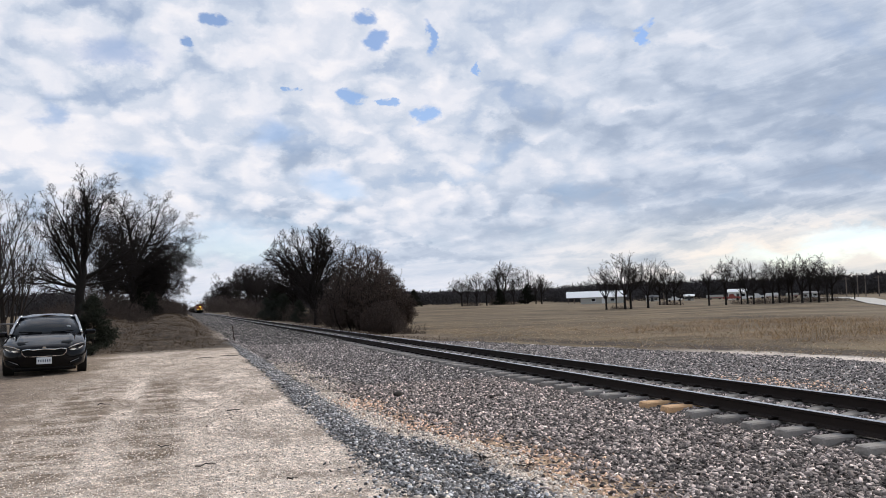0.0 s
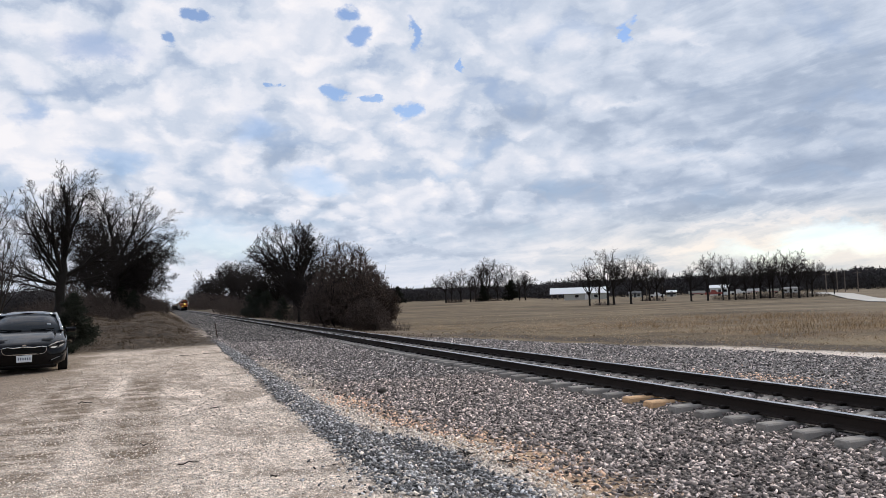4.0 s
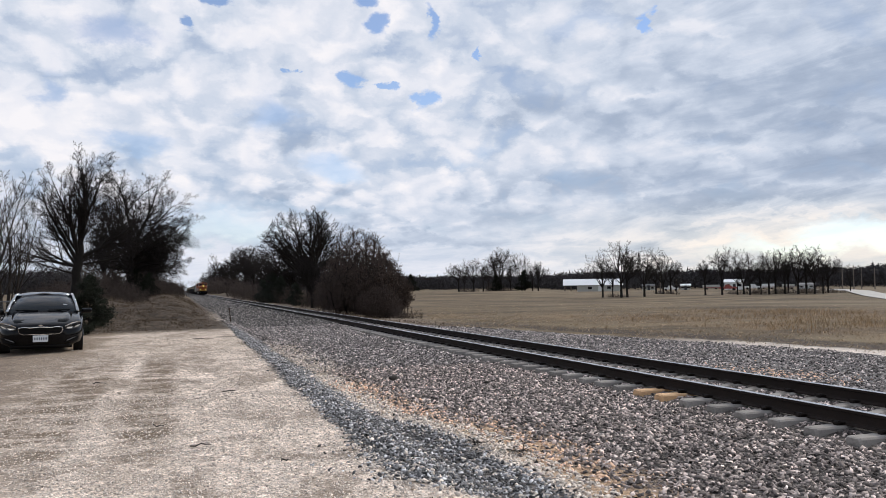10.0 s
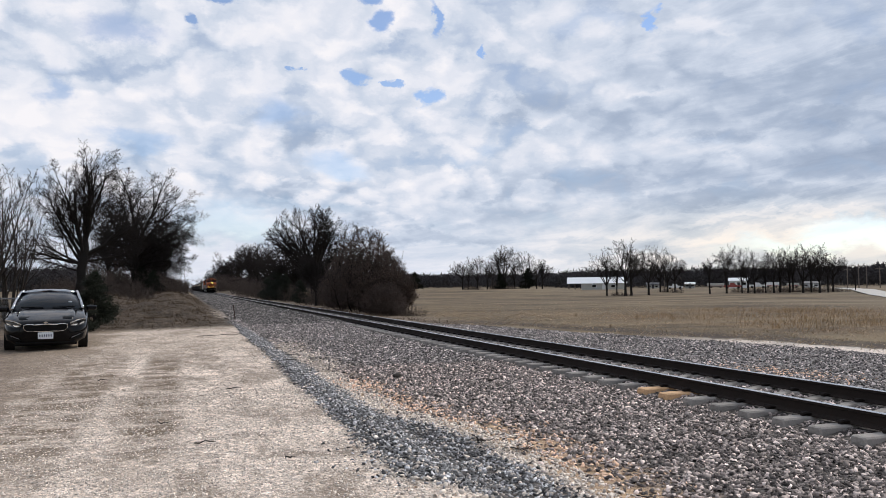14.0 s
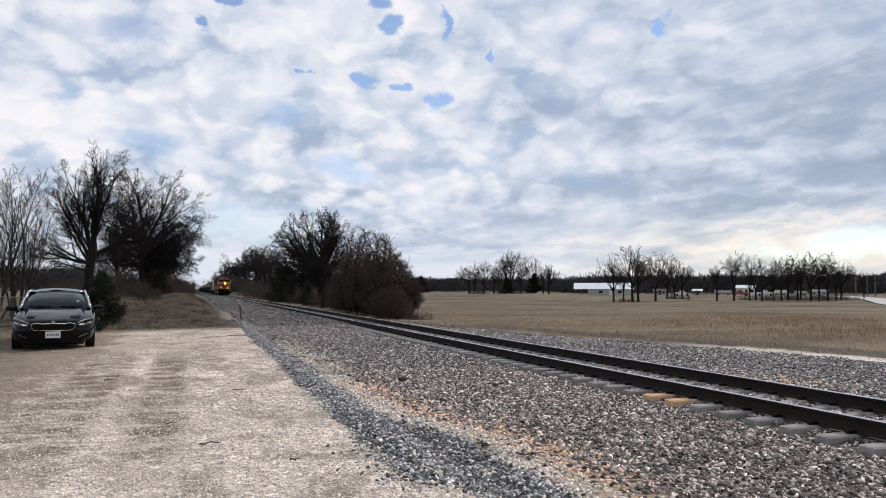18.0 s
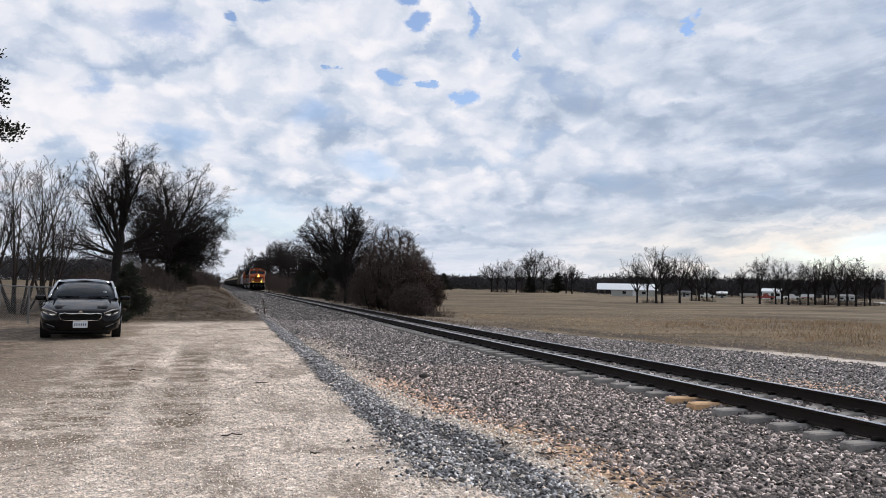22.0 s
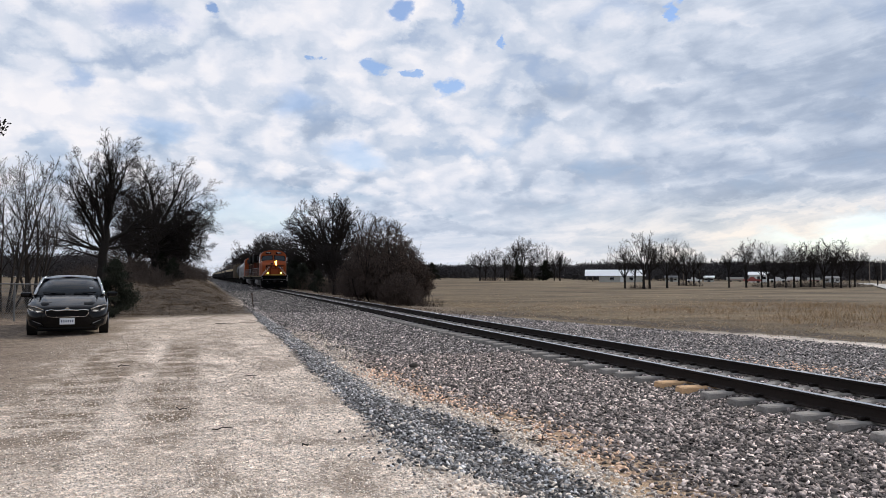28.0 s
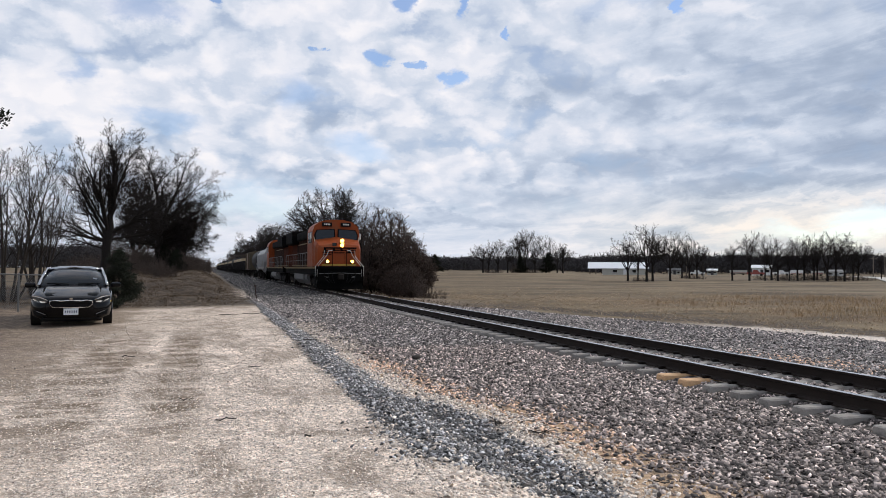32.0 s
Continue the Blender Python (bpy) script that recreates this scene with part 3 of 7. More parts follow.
def build_ground():
    xs = sorted(set([-v for v in grid_lines(3, 3000, 0.8, 1.13)] + [round(-3 + 0.2 * i, 3) for i in range(106)] + grid_lines(18.2, 3000, 0.8, 1.10)))
    ys = sorted(set([-v for v in grid_lines(4, 3000, 1.0, 1.25)] + [round(-3.5 + 0.25 * i, 3) for i in range(175)] + grid_lines(40.5, 3000, 0.6, 1.05)))
    verts, faces = [], []
    for y in ys:
        for x in xs:
            verts.append((x, y, ground_z(x, y)))
    nx = len(xs)
    for j in range(len(ys) - 1):
        for i in range(nx - 1):
            k = j * nx + i
            faces.append((k, k + 1, k + nx + 1, k + nx))
    g = raw("ground", verts, faces, M["ground"], smooth=True)
    tagged(g, "gravel lot, grey ballast shoulders and dry tan winter field", "ground", kind="structure")
    return g


ground = build_ground()


# ---- track ----
def rail_mesh():
    bm = bmesh.new()
    prof = [(-0.076, 0), (0.076, 0), (0.076, 0.012), (0.02, 0.028), (0.010, 0.045), (0.010, 0.135), (0.034, 0.148), (0.037, 0.180), (0.030, 0.186), (-0.030, 0.186), (-0.037, 0.180), (-0.034, 0.148), (-0.010, 0.135), (-0.010, 0.045), (-0.02, 0.028), (-0.076, 0.012)]
    prism(bm, prof, -60.0, 1400.0)
    for f in bm.faces:
        if f.normal.z > 0.6 and f.calc_center_median().z > 0.17:
            f.material_index = 1
    return bm


def tie_mesh(mats):
    bm = bmesh.new()
    # tapered trapezoid with a dipped middle
    secs = [(-1.295, 0.085, 0.0), (-1.27, 0.105, 0.012), (-0.50, 0.11, 0.012), (-0.30, 0.10, -0.02), (0.30, 0.10, -0.02), (0.50, 0.11, 0.012), (1.27, 0.105, 0.012), (1.295, 0.085, 0.0)]
    rings = []
    for x, w, z in secs:
        rings.append([bm.verts.new(c) for c in ((x, -w - 0.03, -0.2), (x, -w, z - 0.02), (x, -w + 0.02, z), (x, w - 0.02, z), (x, w, z - 0.02), (x, w + 0.03, -0.2))])
    for a, b in zip(rings, rings[1:]):
        for i in range(5):
            bm.faces.new((a[i], b[i], b[i + 1], a[i + 1]))
    bm.faces.new(rings[0])
    bm.faces.new(rings[-1][::-1])
    bmesh.ops.recalc_face_normals(bm, faces=bm.faces)
    if len(mats) > 1:
        for f in bm.faces:
            if f.calc_center_median().x < -0.7:
                f.material_index = 1
    me = bpy.data.meshes.new("tie")
    bm.to_mesh(me)
    bm.free()
    for m in mats:
        me.materials.append(m)
    return me


def build_track():
    track = empty("railway_track", pose(TRACK_X, 0, TIE_TOP), "rusty steel rails on grey concrete ties in ballast", "railway track", kind="structure")
    for s in (-1, 1):
        r = part("rail", rail_mesh(), [M["rail_side"], M["rail_top"]], track, "dark rusted rail with a polished head")
        r.location = (0.7535 * s, 0, RAIL_TOP - TIE_TOP - 0.186)
    plain, painted = tie_mesh([M["concrete"]]), tie_mesh([M["concrete"], M["tie_orange"]])
    bm = bmesh.new()
    for s in (-1, 1):
        box(bm, -0.05 + 0.115 * s, 0.05 + 0.115 * s, -0.035, 0.035, 0.0, 0.05, 0.012)
        tube(bm, (0.06 * s, -0.05, 0.03), (0.06 * s, 0.05, 0.03), 0.014, sides=6)
        tube(bm, (0.06 * s, 0.05, 0.03), (0.15 * s, 0.05, 0.045), 0.014, sides=6)
        tube(bm, (0.06 * s, -0.05, 0.03), (0.15 * s, -0.05, 0.045), 0.014, sides=6)
    clip = bpy.data.meshes.new("clip")
    bm.to_mesh(clip)
    bm.free()
    clip.materials.append(M["clip"])
    first = 10.97 - 0.61 * 24
    for i in range(130):
        y = first + 0.61 * i
        ob = new("tie", painted if i in (23, 24) else plain)
        ob.parent = track
        ob.location = (random.uniform(-0.015, 0.015), y + random.uniform(-0.012, 0.012), random.uniform(-0.006, 0.004))
        ob.rotation_euler = (0, 0, random.uniform(-0.012, 0.012))
        if i in (23, 24):
            ob["label"] = "tie with its end sprayed orange"
        if 14 <= i < 70:
            for s in (-1, 1):
                c = new("rail_clip", clip)
                c.parent = ob
                c.location = (0.7535 * s, 0, 0.012)
    verts, faces = [], []
    for i in range(130, 700):
        y, k = first + 0.61 * i, len(verts)
        verts += [(-1.295, y - 0.1, 0), (1.295, y - 0.1, 0), (1.295, y + 0.1, 0), (-1.295, y + 0.1, 0), (-1.295, y - 0.13, -0.2), (1.295, y - 0.13, -0.2)]
        faces += [(k, k + 1, k + 2, k + 3), (k, k + 4, k + 5, k + 1)]
    tagged(raw("far_ties", verts, faces, M["concrete"], track), kind="stuff")


build_track()


# ---- loose stone ----
CUBE_FACES = np.array([(0, 1, 3, 2), (4, 6, 7, 5), (0, 4, 5, 1), (2, 3, 7, 6), (1, 5, 7, 3)])   # the bedded underside is left open
CORNERS = np.array([(sx, sy, sz) for sx in (-1, 1) for sy in (-1, 1) for sz in (-1, 1)], float)


def scatter(name, label, mat, spots, low, high, seed):
    """Broken stones at the given x, y; each is a chipped block of its own shape and tilt."""
    rng = np.random.default_rng(seed)
    n = len(spots)
    size = rng.uniform(low, high, (n, 1, 1)) * 0.5
    v = CORNERS[None] * rng.uniform(0.35, 1.1, (n, 8, 3))
    v *= np.stack([rng.uniform(0.9, 1.6, n), rng.uniform(0.55, 0.95, n), rng.uniform(0.30, 0.62, n)], 1)[:, None]
    turn = rng.uniform(0, np.pi, n)
    q = np.stack([np.cos(turn), rng.normal(0, 0.25, n), rng.normal(0, 0.25, n), np.sin(turn)], 1)
    q /= np.linalg.norm(q, axis=1)[:, None]
    w, x, y, z = q.T
    rot = np.stack([1 - 2 * (y * y + z * z), 2 * (x * y - w * z), 2 * (x * z + w * y), 2 * (x * y + w * z), 1 - 2 * (x * x + z * z), 2 * (y * z - w * x), 2 * (x * z - w * y), 2 * (y * z + w * x), 1 - 2 * (x * x + y * y)], 1).reshape(n, 3, 3)
    v = np.einsum("nij,nkj->nki", rot, v) * size
    base = np.array([(px, py, ground_z(px, py)) for px, py in spots])
    base[:, 2] += size[:, 0, 0] * rng.uniform(-0.1, 0.55, n)
    v = (v + base[:, None]).reshape(-1, 3)
    f = (CUBE_FACES[None] + 8 * np.arange(n)[:, None, None]).reshape(-1)
    me = bpy.data.meshes.new(name)
    me.vertices.add(len(v))
    me.vertices.foreach_set("co", v.ravel())
    me.loops.add(len(f))
    me.loops.foreach_set("vertex_index", f.astype(np.int32))
    me.polygons.add(len(f) // 4)
    me.polygons.foreach_set("loop_start", np.arange(0, len(f), 4, dtype=np.int32))
    me.update(calc_edges=True)
    me.materials.append(mat)
    return tagged(new(name, me), label, "stones", kind="stuff")


def spread(rng, x0, x1, y0, y1, density, thin=None):
    n = int((x1 - x0) * (y1 - y0) * density)
    p = np.stack([rng.uniform(x0, x1, n), rng.uniform(y0, y1, n)], 1)
    if thin is not None:
        p = p[rng.random(n) < thin(p[:, 0], p[:, 1])]
    return p


def ragged(y, k):
    return 0.04 * np.sin(y * 0.43 + k) + 0.025 * np.sin(y * 1.7 + 2 * k) + 0.02 * np.sin(y * 5.3 + k)


def lot_edge(y):
    return 1.72 + 1.1 * np.clip(6.2 - y, 0, 2.2)


def toe(y):
    return 2.50 + 0.60 * np.clip((10.5 - y) / 2.1, 0, 1)


def tie_gap(x, y):
    """Nothing lies on the ties or rails."""
    u = np.abs((y - 10.97 + 0.305) % 0.61 - 0.305)
    on_tie = (u < 0.16) & (np.abs(x - TRACK_X) < np.where(y > 34, 1.0, 1.33))
    on_rail = np.abs(np.abs(x - TRACK_X) - 0.7535) < 0.11
    return ~(on_tie | on_rail)


def build_stones():
    rng = np.random.default_rng(4)
    dark = spread(rng, 1.0, 3.5, 4.5, 31.0, 950, lambda x, y: (x > lot_edge(y) + ragged(y, 1) - rng.exponential(np.where(y < 8, 0.09, 0.03), len(x))) & (x < toe(y) + ragged(y, 2) + 0.15 * rng.random(len(x))))
    scatter("dark_ballast", "dark blue-grey crushed stone at the edge of the lot", M["stone_dark"], dark, 0.018, 0.045, 1)
    tan_at = lambda x, y: (x > toe(y) + np.where(y < 13, 0.40, 0.10) + ragged(y, 2)) & (x < toe(y) + 1.0 + ragged(y, 3) + rng.normal(0, 0.25, len(x))) & (rng.random(len(x)) < 0.55 + 0.3 * np.sin(y * 1.9 + 0.6) + 0.3 * np.sin(y * 0.71 + x * 2.0))
    scatter("tan_stones", "tan and orange stones in the ballast toe", M["stone_tan"], spread(rng, 2.0, 4.6, 4.0, 15.5, 300, tan_at), 0.022, 0.055, 2)
    scatter("sandy_stones", "pale sandy stones in the ballast toe", M["stone_pale"], spread(rng, 2.0, 4.6, 13.5, 27.0, 170, tan_at), 0.022, 0.050, 13)
    grey = spread(rng, 2.4, 9.8, 3.4, 17.0, 600, lambda x, y: (x > toe(y) + 0.72 + ragged(y, 3) + rng.normal(0, 0.30, len(x))) & tie_gap(x, y))
    scatter("ballast_stones", "grey angular railway ballast round the ties", M["stone"], grey, 0.026, 0.062, 3)
    grey2 = spread(rng, 1.7, 9.8, 17.0, 38.0, 260, lambda x, y: (x > 3.4 - 1.5 * np.clip((y - 24) / 6, 0, 1) + ragged(y, 3) + rng.normal(0, 0.5, len(x))) & tie_gap(x, y))
    far = spread(rng, 9.8, 17.2, 6.0, 36.0, 170, lambda x, y: x < 17.0 - np.clip(y - 17, 0, 30) * 0.235 + ragged(y, 5))
    scatter("ballast_stones", "grey angular railway ballast farther along the track", M["stone_mid"], np.concatenate([grey2, far]), 0.034, 0.070, 4)
    far2 = spread(rng, 2.0, 9.8, 38.0, 100.0, 105, lambda x, y: tie_gap(x, y) & (rng.random(len(x)) < 1.5 - y / 85) & (x > 2.2 + 0.6 * np.sin(y * 0.7) * rng.random(len(x))))
    scatter("ballast_stones", "grey ballast fading into the distance", M["stone_far"], far2, 0.06, 0.11, 6)
    far3 = spread(rng, 2.3, 9.8, 90.0, 250.0, 34, lambda x, y: tie_gap(x, y) & (np.abs(x - TRACK_X) > 0.9) & (rng.random(len(x)) < 1.35 - y / 250) & (x > 2.3 + 0.8 * rng.random(len(x))))
    scatter("ballast_stones", "dull ballast far down the line", M["stone_far"], far3, 0.09, 0.19, 12)
    warm = np.stack([rng.normal(11.4, 0.75, 420), rng.normal(12.7, 0.8, 420)], 1)
    scatter("tan_stones", "rust-coloured stones beyond the track", M["stone_tan"], warm[warm[:, 0] > 9.9], 0.03, 0.06, 11)
    dust = spread(rng, 2.4, 3.9, 4.3, 16.0, 560, lambda x, y: (x > toe(y) - 0.02 + ragged(y, 2)) & (x < toe(y) + 0.50 + ragged(y, 3)))
    scatter("gravel_chips", "pale limestone strip beside the dark stones", M["stone_pale"], dust, 0.018, 0.050, 9)
    tongue = spread(rng, 1.6, 3.5, 4.0, 7.6, 420, lambda x, y: x < lot_edge(y) + rng.exponential(0.06, len(x)))
    scatter("gravel_chips", "pale limestone where the dark stones end", M["stone_pale"], tongue, 0.012, 0.034, 10)
    stray = np.concatenate([spread(rng, 1.5, 2.9, 4.5, 20.0, 40), spread(rng, 1.5, 3.1, 4.5, 8.5, 160, lambda x, y: rng.random(len(x)) < (8.5 - y) / 4)])
    scatter("gravel_chips", "pale limestone strewn over the dark stones", M["stone_pale"], stray, 0.02, 0.05, 7)
    lot = spread(rng, -8.0, 1.95, 10.0, 27.3, 110, lambda x, y: (x < 1.75 + ragged(y, 1)) & (rng.random(len(x)) < np.clip(1.0 + (x + 0.8) * 0.38, 0.0, 1) * np.clip(1.0 - (y - 17) / 11, 0.15, 1)))
    scatter("gravel_chips", "scattered gravel pressed into the lot", M["stone_lot"], lot, 0.010, 0.032, 8)
    chips = spread(rng, -6.0, 1.95, 4.3, 12.0, 900, lambda x, y: (x < 1.75 + ragged(y, 1)) & (rng.random(len(x)) < np.clip(1.25 - y / 16, 0.2, 1) * np.clip(1.0 + (x + 0.9) * 0.42, 0.0, 1)))
    scatter("gravel_chips", "pale limestone chips on the lot", M["stone_pale"], chips, 0.007, 0.024, 5)


build_stones()


# ---- trees ----
class Wood:
    """Collects tapered tubes."""

    def __init__(self):
        self.v, self.f = [], []

    def limb(self, pts, radii, sides):
        start = len(self.v)
        for i, (p, r) in enumerate(zip(pts, radii)):
            d = (pts[min(i + 1, len(pts) - 1)] - pts[max(i - 1, 0)])
            d = d.normalized() if d.length > 1e-6 else Vector((0, 0, 1))
            u = d.orthogonal().normalized()
            w = d.cross(u)
            for k in range(sides):
                a = 2 * math.pi * k / sides
                self.v.append(p + (u * math.cos(a) + w * math.sin(a)) * r)
        for i in range(len(pts) - 1):
            for k in range(sides):
                a = start + i * sides + k
                b = start + i * sides + (k + 1) % sides
                self.f.append((a, b, b + sides, a + sides))


def along(pts, u):
    k = u * (len(pts) - 1)
    i = min(len(pts) - 2, int(k))
    return pts[i].lerp(pts[i + 1], k - i), (pts[i + 1] - pts[i]).normalized()


def grow(rng, woods, p, d, length, r, level, spec, tip, sag=0.0):
    """One branch and, along it, its side branches; spec: per level the number of side branches, their angle, relative length, waver, lift and bare share."""
    kids, angle, ratio, waver, lift, bare = spec[level]
    last = level + 1 >= len(spec)
    n = 2 if last else max(3, min(9, int(length / 0.45)))
    pts = [p]
    for i in range(n):
        d = (d + Vector((rng.gauss(0, waver), rng.gauss(0, waver), rng.gauss(0, waver * 0.7) + lift - sag * i / n))).normalized()
        p = p + d * (length / n)
        pts.append(p)
    end = tip
    radii = [max(tip * (0.6 if last else 1.0), r + (end - r) * (i / n) ** 1.1) for i in range(n + 1)]
    woods[0 if level == 0 or r > tip * 7 else 1].limb(pts, radii, 8 if level == 0 else 5 if r > tip * 7 else 3)
    if last:
        return
    turn = rng.uniform(0, 6.28)
    count = max(2, int(kids * rng.uniform(0.8, 1.2)))
    for j in range(count):
        u = bare + (1 - bare) * (j + rng.random() * 0.9) / count
        at, ax = along(pts, min(u, 0.999))
        turn += 2.4 + rng.gauss(0, 0.5)
        side = ax.orthogonal().normalized()
        side.rotate(Matrix.Rotation(turn, 3, ax))
        a = radians(angle * rng.uniform(0.65, 1.3))
        l = length * ratio * (1.2 - 0.65 * u) * rng.uniform(0.65, 1.3)
        k = min(len(radii) - 2, int(u * n))
        grow(rng, woods, at, ax * math.cos(a) + side * math.sin(a), l, max(tip, radii[k] * rng.uniform(0.42, 0.66)), level + 1, spec, tip, sag)


FINE = ((0, 0, 0, 0, 0, 0), (10, 36, 0.42, 0.07, 0.06, 0.22), (7, 38, 0.48, 0.09, 0.05, 0.18), (5, 40, 0.50, 0.11, 0.045, 0.15), (3, 40, 0.55, 0.12, 0.03, 0.2), (0, 0, 0, 0.16, 0.02, 0))


def limbed_tree(seed, trunk, girth, limbs, tip, spec=FINE, name="bare_tree", label="bare leafless oak", mat=None, bark_mat=None, sag=0.0, lean=(0, 0)):
    """A trunk of that height and the limbs that leave it: height, heading in degrees from +x, angle from upright, length, radius; a height below 0.3 is a stem of its own."""
    rng = random.Random(seed)
    bark, crown = Wood(), Wood()
    if trunk:
        n = 7
        pts = [Vector((lean[0] * (i / n) ** 1.4 + rng.gauss(0, 0.03), lean[1] * i / n + rng.gauss(0, 0.03), -0.3 + (trunk + 0.3) * i / n)) for i in range(n + 1)]
        bark.limb(pts, [girth * (1.45, 1.12, 1.0, 0.97, 0.95, 0.92, 0.85, 0.55)[i] for i in range(n + 1)], 10)
    for z, head, tilt, length, r in limbs:
        a, b = radians(head), radians(tilt)
        u = z / trunk if trunk else 0.0
        foot = Vector((lean[0] * u ** 1.4, lean[1] * u, z)) if trunk else Vector((0.16 * math.cos(a), 0.16 * math.sin(a), -0.2))
        grow(rng, (bark, crown), foot, Vector((math.sin(b) * math.cos(a), math.sin(b) * math.sin(a), math.cos(b))), length, r, 1, spec, tip, sag)
    tree = empty(name, None, label, "tree")
    raw("trunk", bark.v, bark.f, bark_mat or M["bark"], tree, True)
    raw("crown", crown.v, crown.f, mat or M["twig"], tree, True)
    return tree


def fan(rng, count, z, tilt, length, r):
    """Limbs spread evenly round a trunk; z, tilt and length are ranges."""
    return [(rng.uniform(*z), 137.5 * i + rng.uniform(-25, 25), tilt[0] + (tilt[1] - tilt[0]) * ((i * 0.618) % 1.0), rng.uniform(*length), r * rng.uniform(0.75, 1.15)) for i in range(count)]


def colony(rng, roots, goals, step, kill, reach, up):
    """Branches that grow step by step towards the goals round them and drop each goal that they come near."""
    pos, par = [], []
    for chain in roots:
        for i, p in enumerate(chain):
            par.append(len(pos) - 1 if i else -1)
            pos.append(np.array(p, float))
    pos = np.array(pos)
    kids = np.zeros(len(pos), int)
    gap = np.linalg.norm(goals[:, None] - pos[None], axis=2)
    near, who = gap.min(1), gap.argmin(1)
    for _ in range(160):
        act = near < reach
        if not act.any():
            break
        pull = goals[act] - pos[who[act]]
        pull /= np.linalg.norm(pull, axis=1)[:, None] + 1e-9
        total = np.zeros_like(pos)
        np.add.at(total, who[act], pull)
        grow = np.unique(who[act])
        grow = grow[kids[grow] < 3]
        if not len(grow):
            break
        d = total[grow]
        d /= np.linalg.norm(d, axis=1)[:, None] + 1e-9
        d += rng.normal(0, 0.17, d.shape) + np.array([0, 0, up])
        d /= np.linalg.norm(d, axis=1)[:, None] + 1e-9
        fresh = pos[grow] + d * step
        kids[grow] += 1
        start = len(pos)
        pos = np.concatenate([pos, fresh])
        par += grow.tolist()
        kids = np.concatenate([kids, np.zeros(len(fresh), int)])
        gap = np.linalg.norm(goals[:, None] - fresh[None], axis=2)
        best, at = gap.min(1), gap.argmin(1)
        nearer = best < near
        near, who = np.where(nearer, best, near), np.where(nearer, at + start, who)
        keep = near > kill
        goals, near, who = goals[keep], near[keep], who[keep]
        if not len(goals):
            break
    return pos, par


def bare_tree(seed, girth, lobes, goals, step, thin, fork, stems=((0, 0, 0, 0),), twigs=2, twig=0.55, up=0.12, name="bare_tree", label="bare leafless oak", leaves=0, mat=None, leaf=(0.035, 0.075), kill=1.3, wild=0.55, low_leaves=0.0):
    """lobes: x, y, z, half width and half height of the masses that make up the crown; stems: foot and lean."""
    rng, pick = np.random.default_rng(seed), random.Random(seed)
    size = np.array([a * a * b for _, _, _, a, b in lobes])
    which = rng.choice(len(lobes), goals, p=size / size.sum())
    v = rng.normal(0, 1, (goals, 3))
    v *= (rng.random(goals) ** 0.36 / np.linalg.norm(v, axis=1))[:, None]
    L = np.array(lobes, float)[which]
    aims = L[:, :3] + v * L[:, [3, 3, 4]]
    aims = aims[aims[:, 2] > 0.15]
    roots = []
    for x, y, lx, ly in stems:
        n = max(2, int(fork / step))
        k = np.linspace(0, 1, n + 1)
        chain = np.stack([x + lx * k ** 1.3 + rng.normal(0, 0.03, n + 1) * k, y + ly * k ** 1.3 + rng.normal(0, 0.03, n + 1) * k, -0.3 + (fork + 0.3) * k], 1)
        roots.append(chain)
    pos, par = colony(rng, roots, aims, step, step * kill, step * 6, up)
    n = len(pos)
    child = [[] for _ in range(n)]
    for i, p in enumerate(par):
        if p >= 0:
            child[p].append(i)
    e = 2.3
    r = np.zeros(n)
    for i in range(n - 1, -1, -1):
        r[i] = sum(r[c] ** e for c in child[i]) ** (1 / e) if child[i] else thin
    power = math.log(girth / thin) / math.log(max(r.max() / thin, 1.5))
    r = thin * (r / thin) ** power
    main = [max(c, key=lambda q: r[q]) if c else -1 for c in child]
    soft = pos.copy()
    for i in range(n):
        if par[i] >= 0 and main[i] >= 0:
            soft[i] = 0.4 * pos[i] + 0.3 * pos[par[i]] + 0.3 * pos[main[i]]
    P = [Vector(p) for p in soft]
    trunk, crown = Wood(), Wood()
    for i in range(n):
        if par[i] >= 0 and main[par[i]] == i:
            continue
        chain = [i] if par[i] < 0 else [par[i], i]
        while main[chain[-1]] >= 0:
            chain.append(main[chain[-1]])
        rad = [r[c] for c in chain]
        if par[i] >= 0:
            rad[0] = r[i]
        else:
            rad[0] *= 1.35
        if len(chain) > 1:
            thick = rad[0] > girth * 0.16
            (trunk if thick else crown).limb([P[c] for c in chain], rad, 8 if rad[0] > girth * 0.6 else 5 if thick else 3)
    for i in range(n):
        if par[i] < 0 or r[i] > thin * 5.0:
            continue
        d0 = (P[i] - P[par[i]]).normalized()
        for _ in range(twigs):
            d = (d0 * 0.75 + Vector((pick.gauss(0, wild), pick.gauss(0, wild), pick.gauss(0.12, wild)))).normalized()
            l = twig * pick.uniform(0.5, 1.2)
            a = P[i] + d * l * 0.5
            d2 = (d + Vector((pick.gauss(0, 0.3), pick.gauss(0, 0.3), pick.gauss(0.15, 0.25)))).normalized()
            crown.limb([P[i], a, a + d2 * l * 0.5], [thin * 0.85, thin * 0.75, thin * 0.45], 3)
            d3 = (d + Vector((pick.gauss(0, 0.6), pick.gauss(0, 0.6), pick.gauss(0.1, 0.5)))).normalized()
            crown.limb([a, a + d3 * l * 0.45], [thin * 0.7, thin * 0.4], 3)
    tree = empty(name, None, label, "tree")
    raw("trunk", trunk.v, trunk.f, M["bark"], tree, True)
    raw("crown", crown.v, crown.f, mat or M["twig"], tree, True)
    if leaves:
        lv, lf = [], []
        while len(lf) < leaves:
            c = Vector(crown.v[pick.randrange(len(crown.v))])
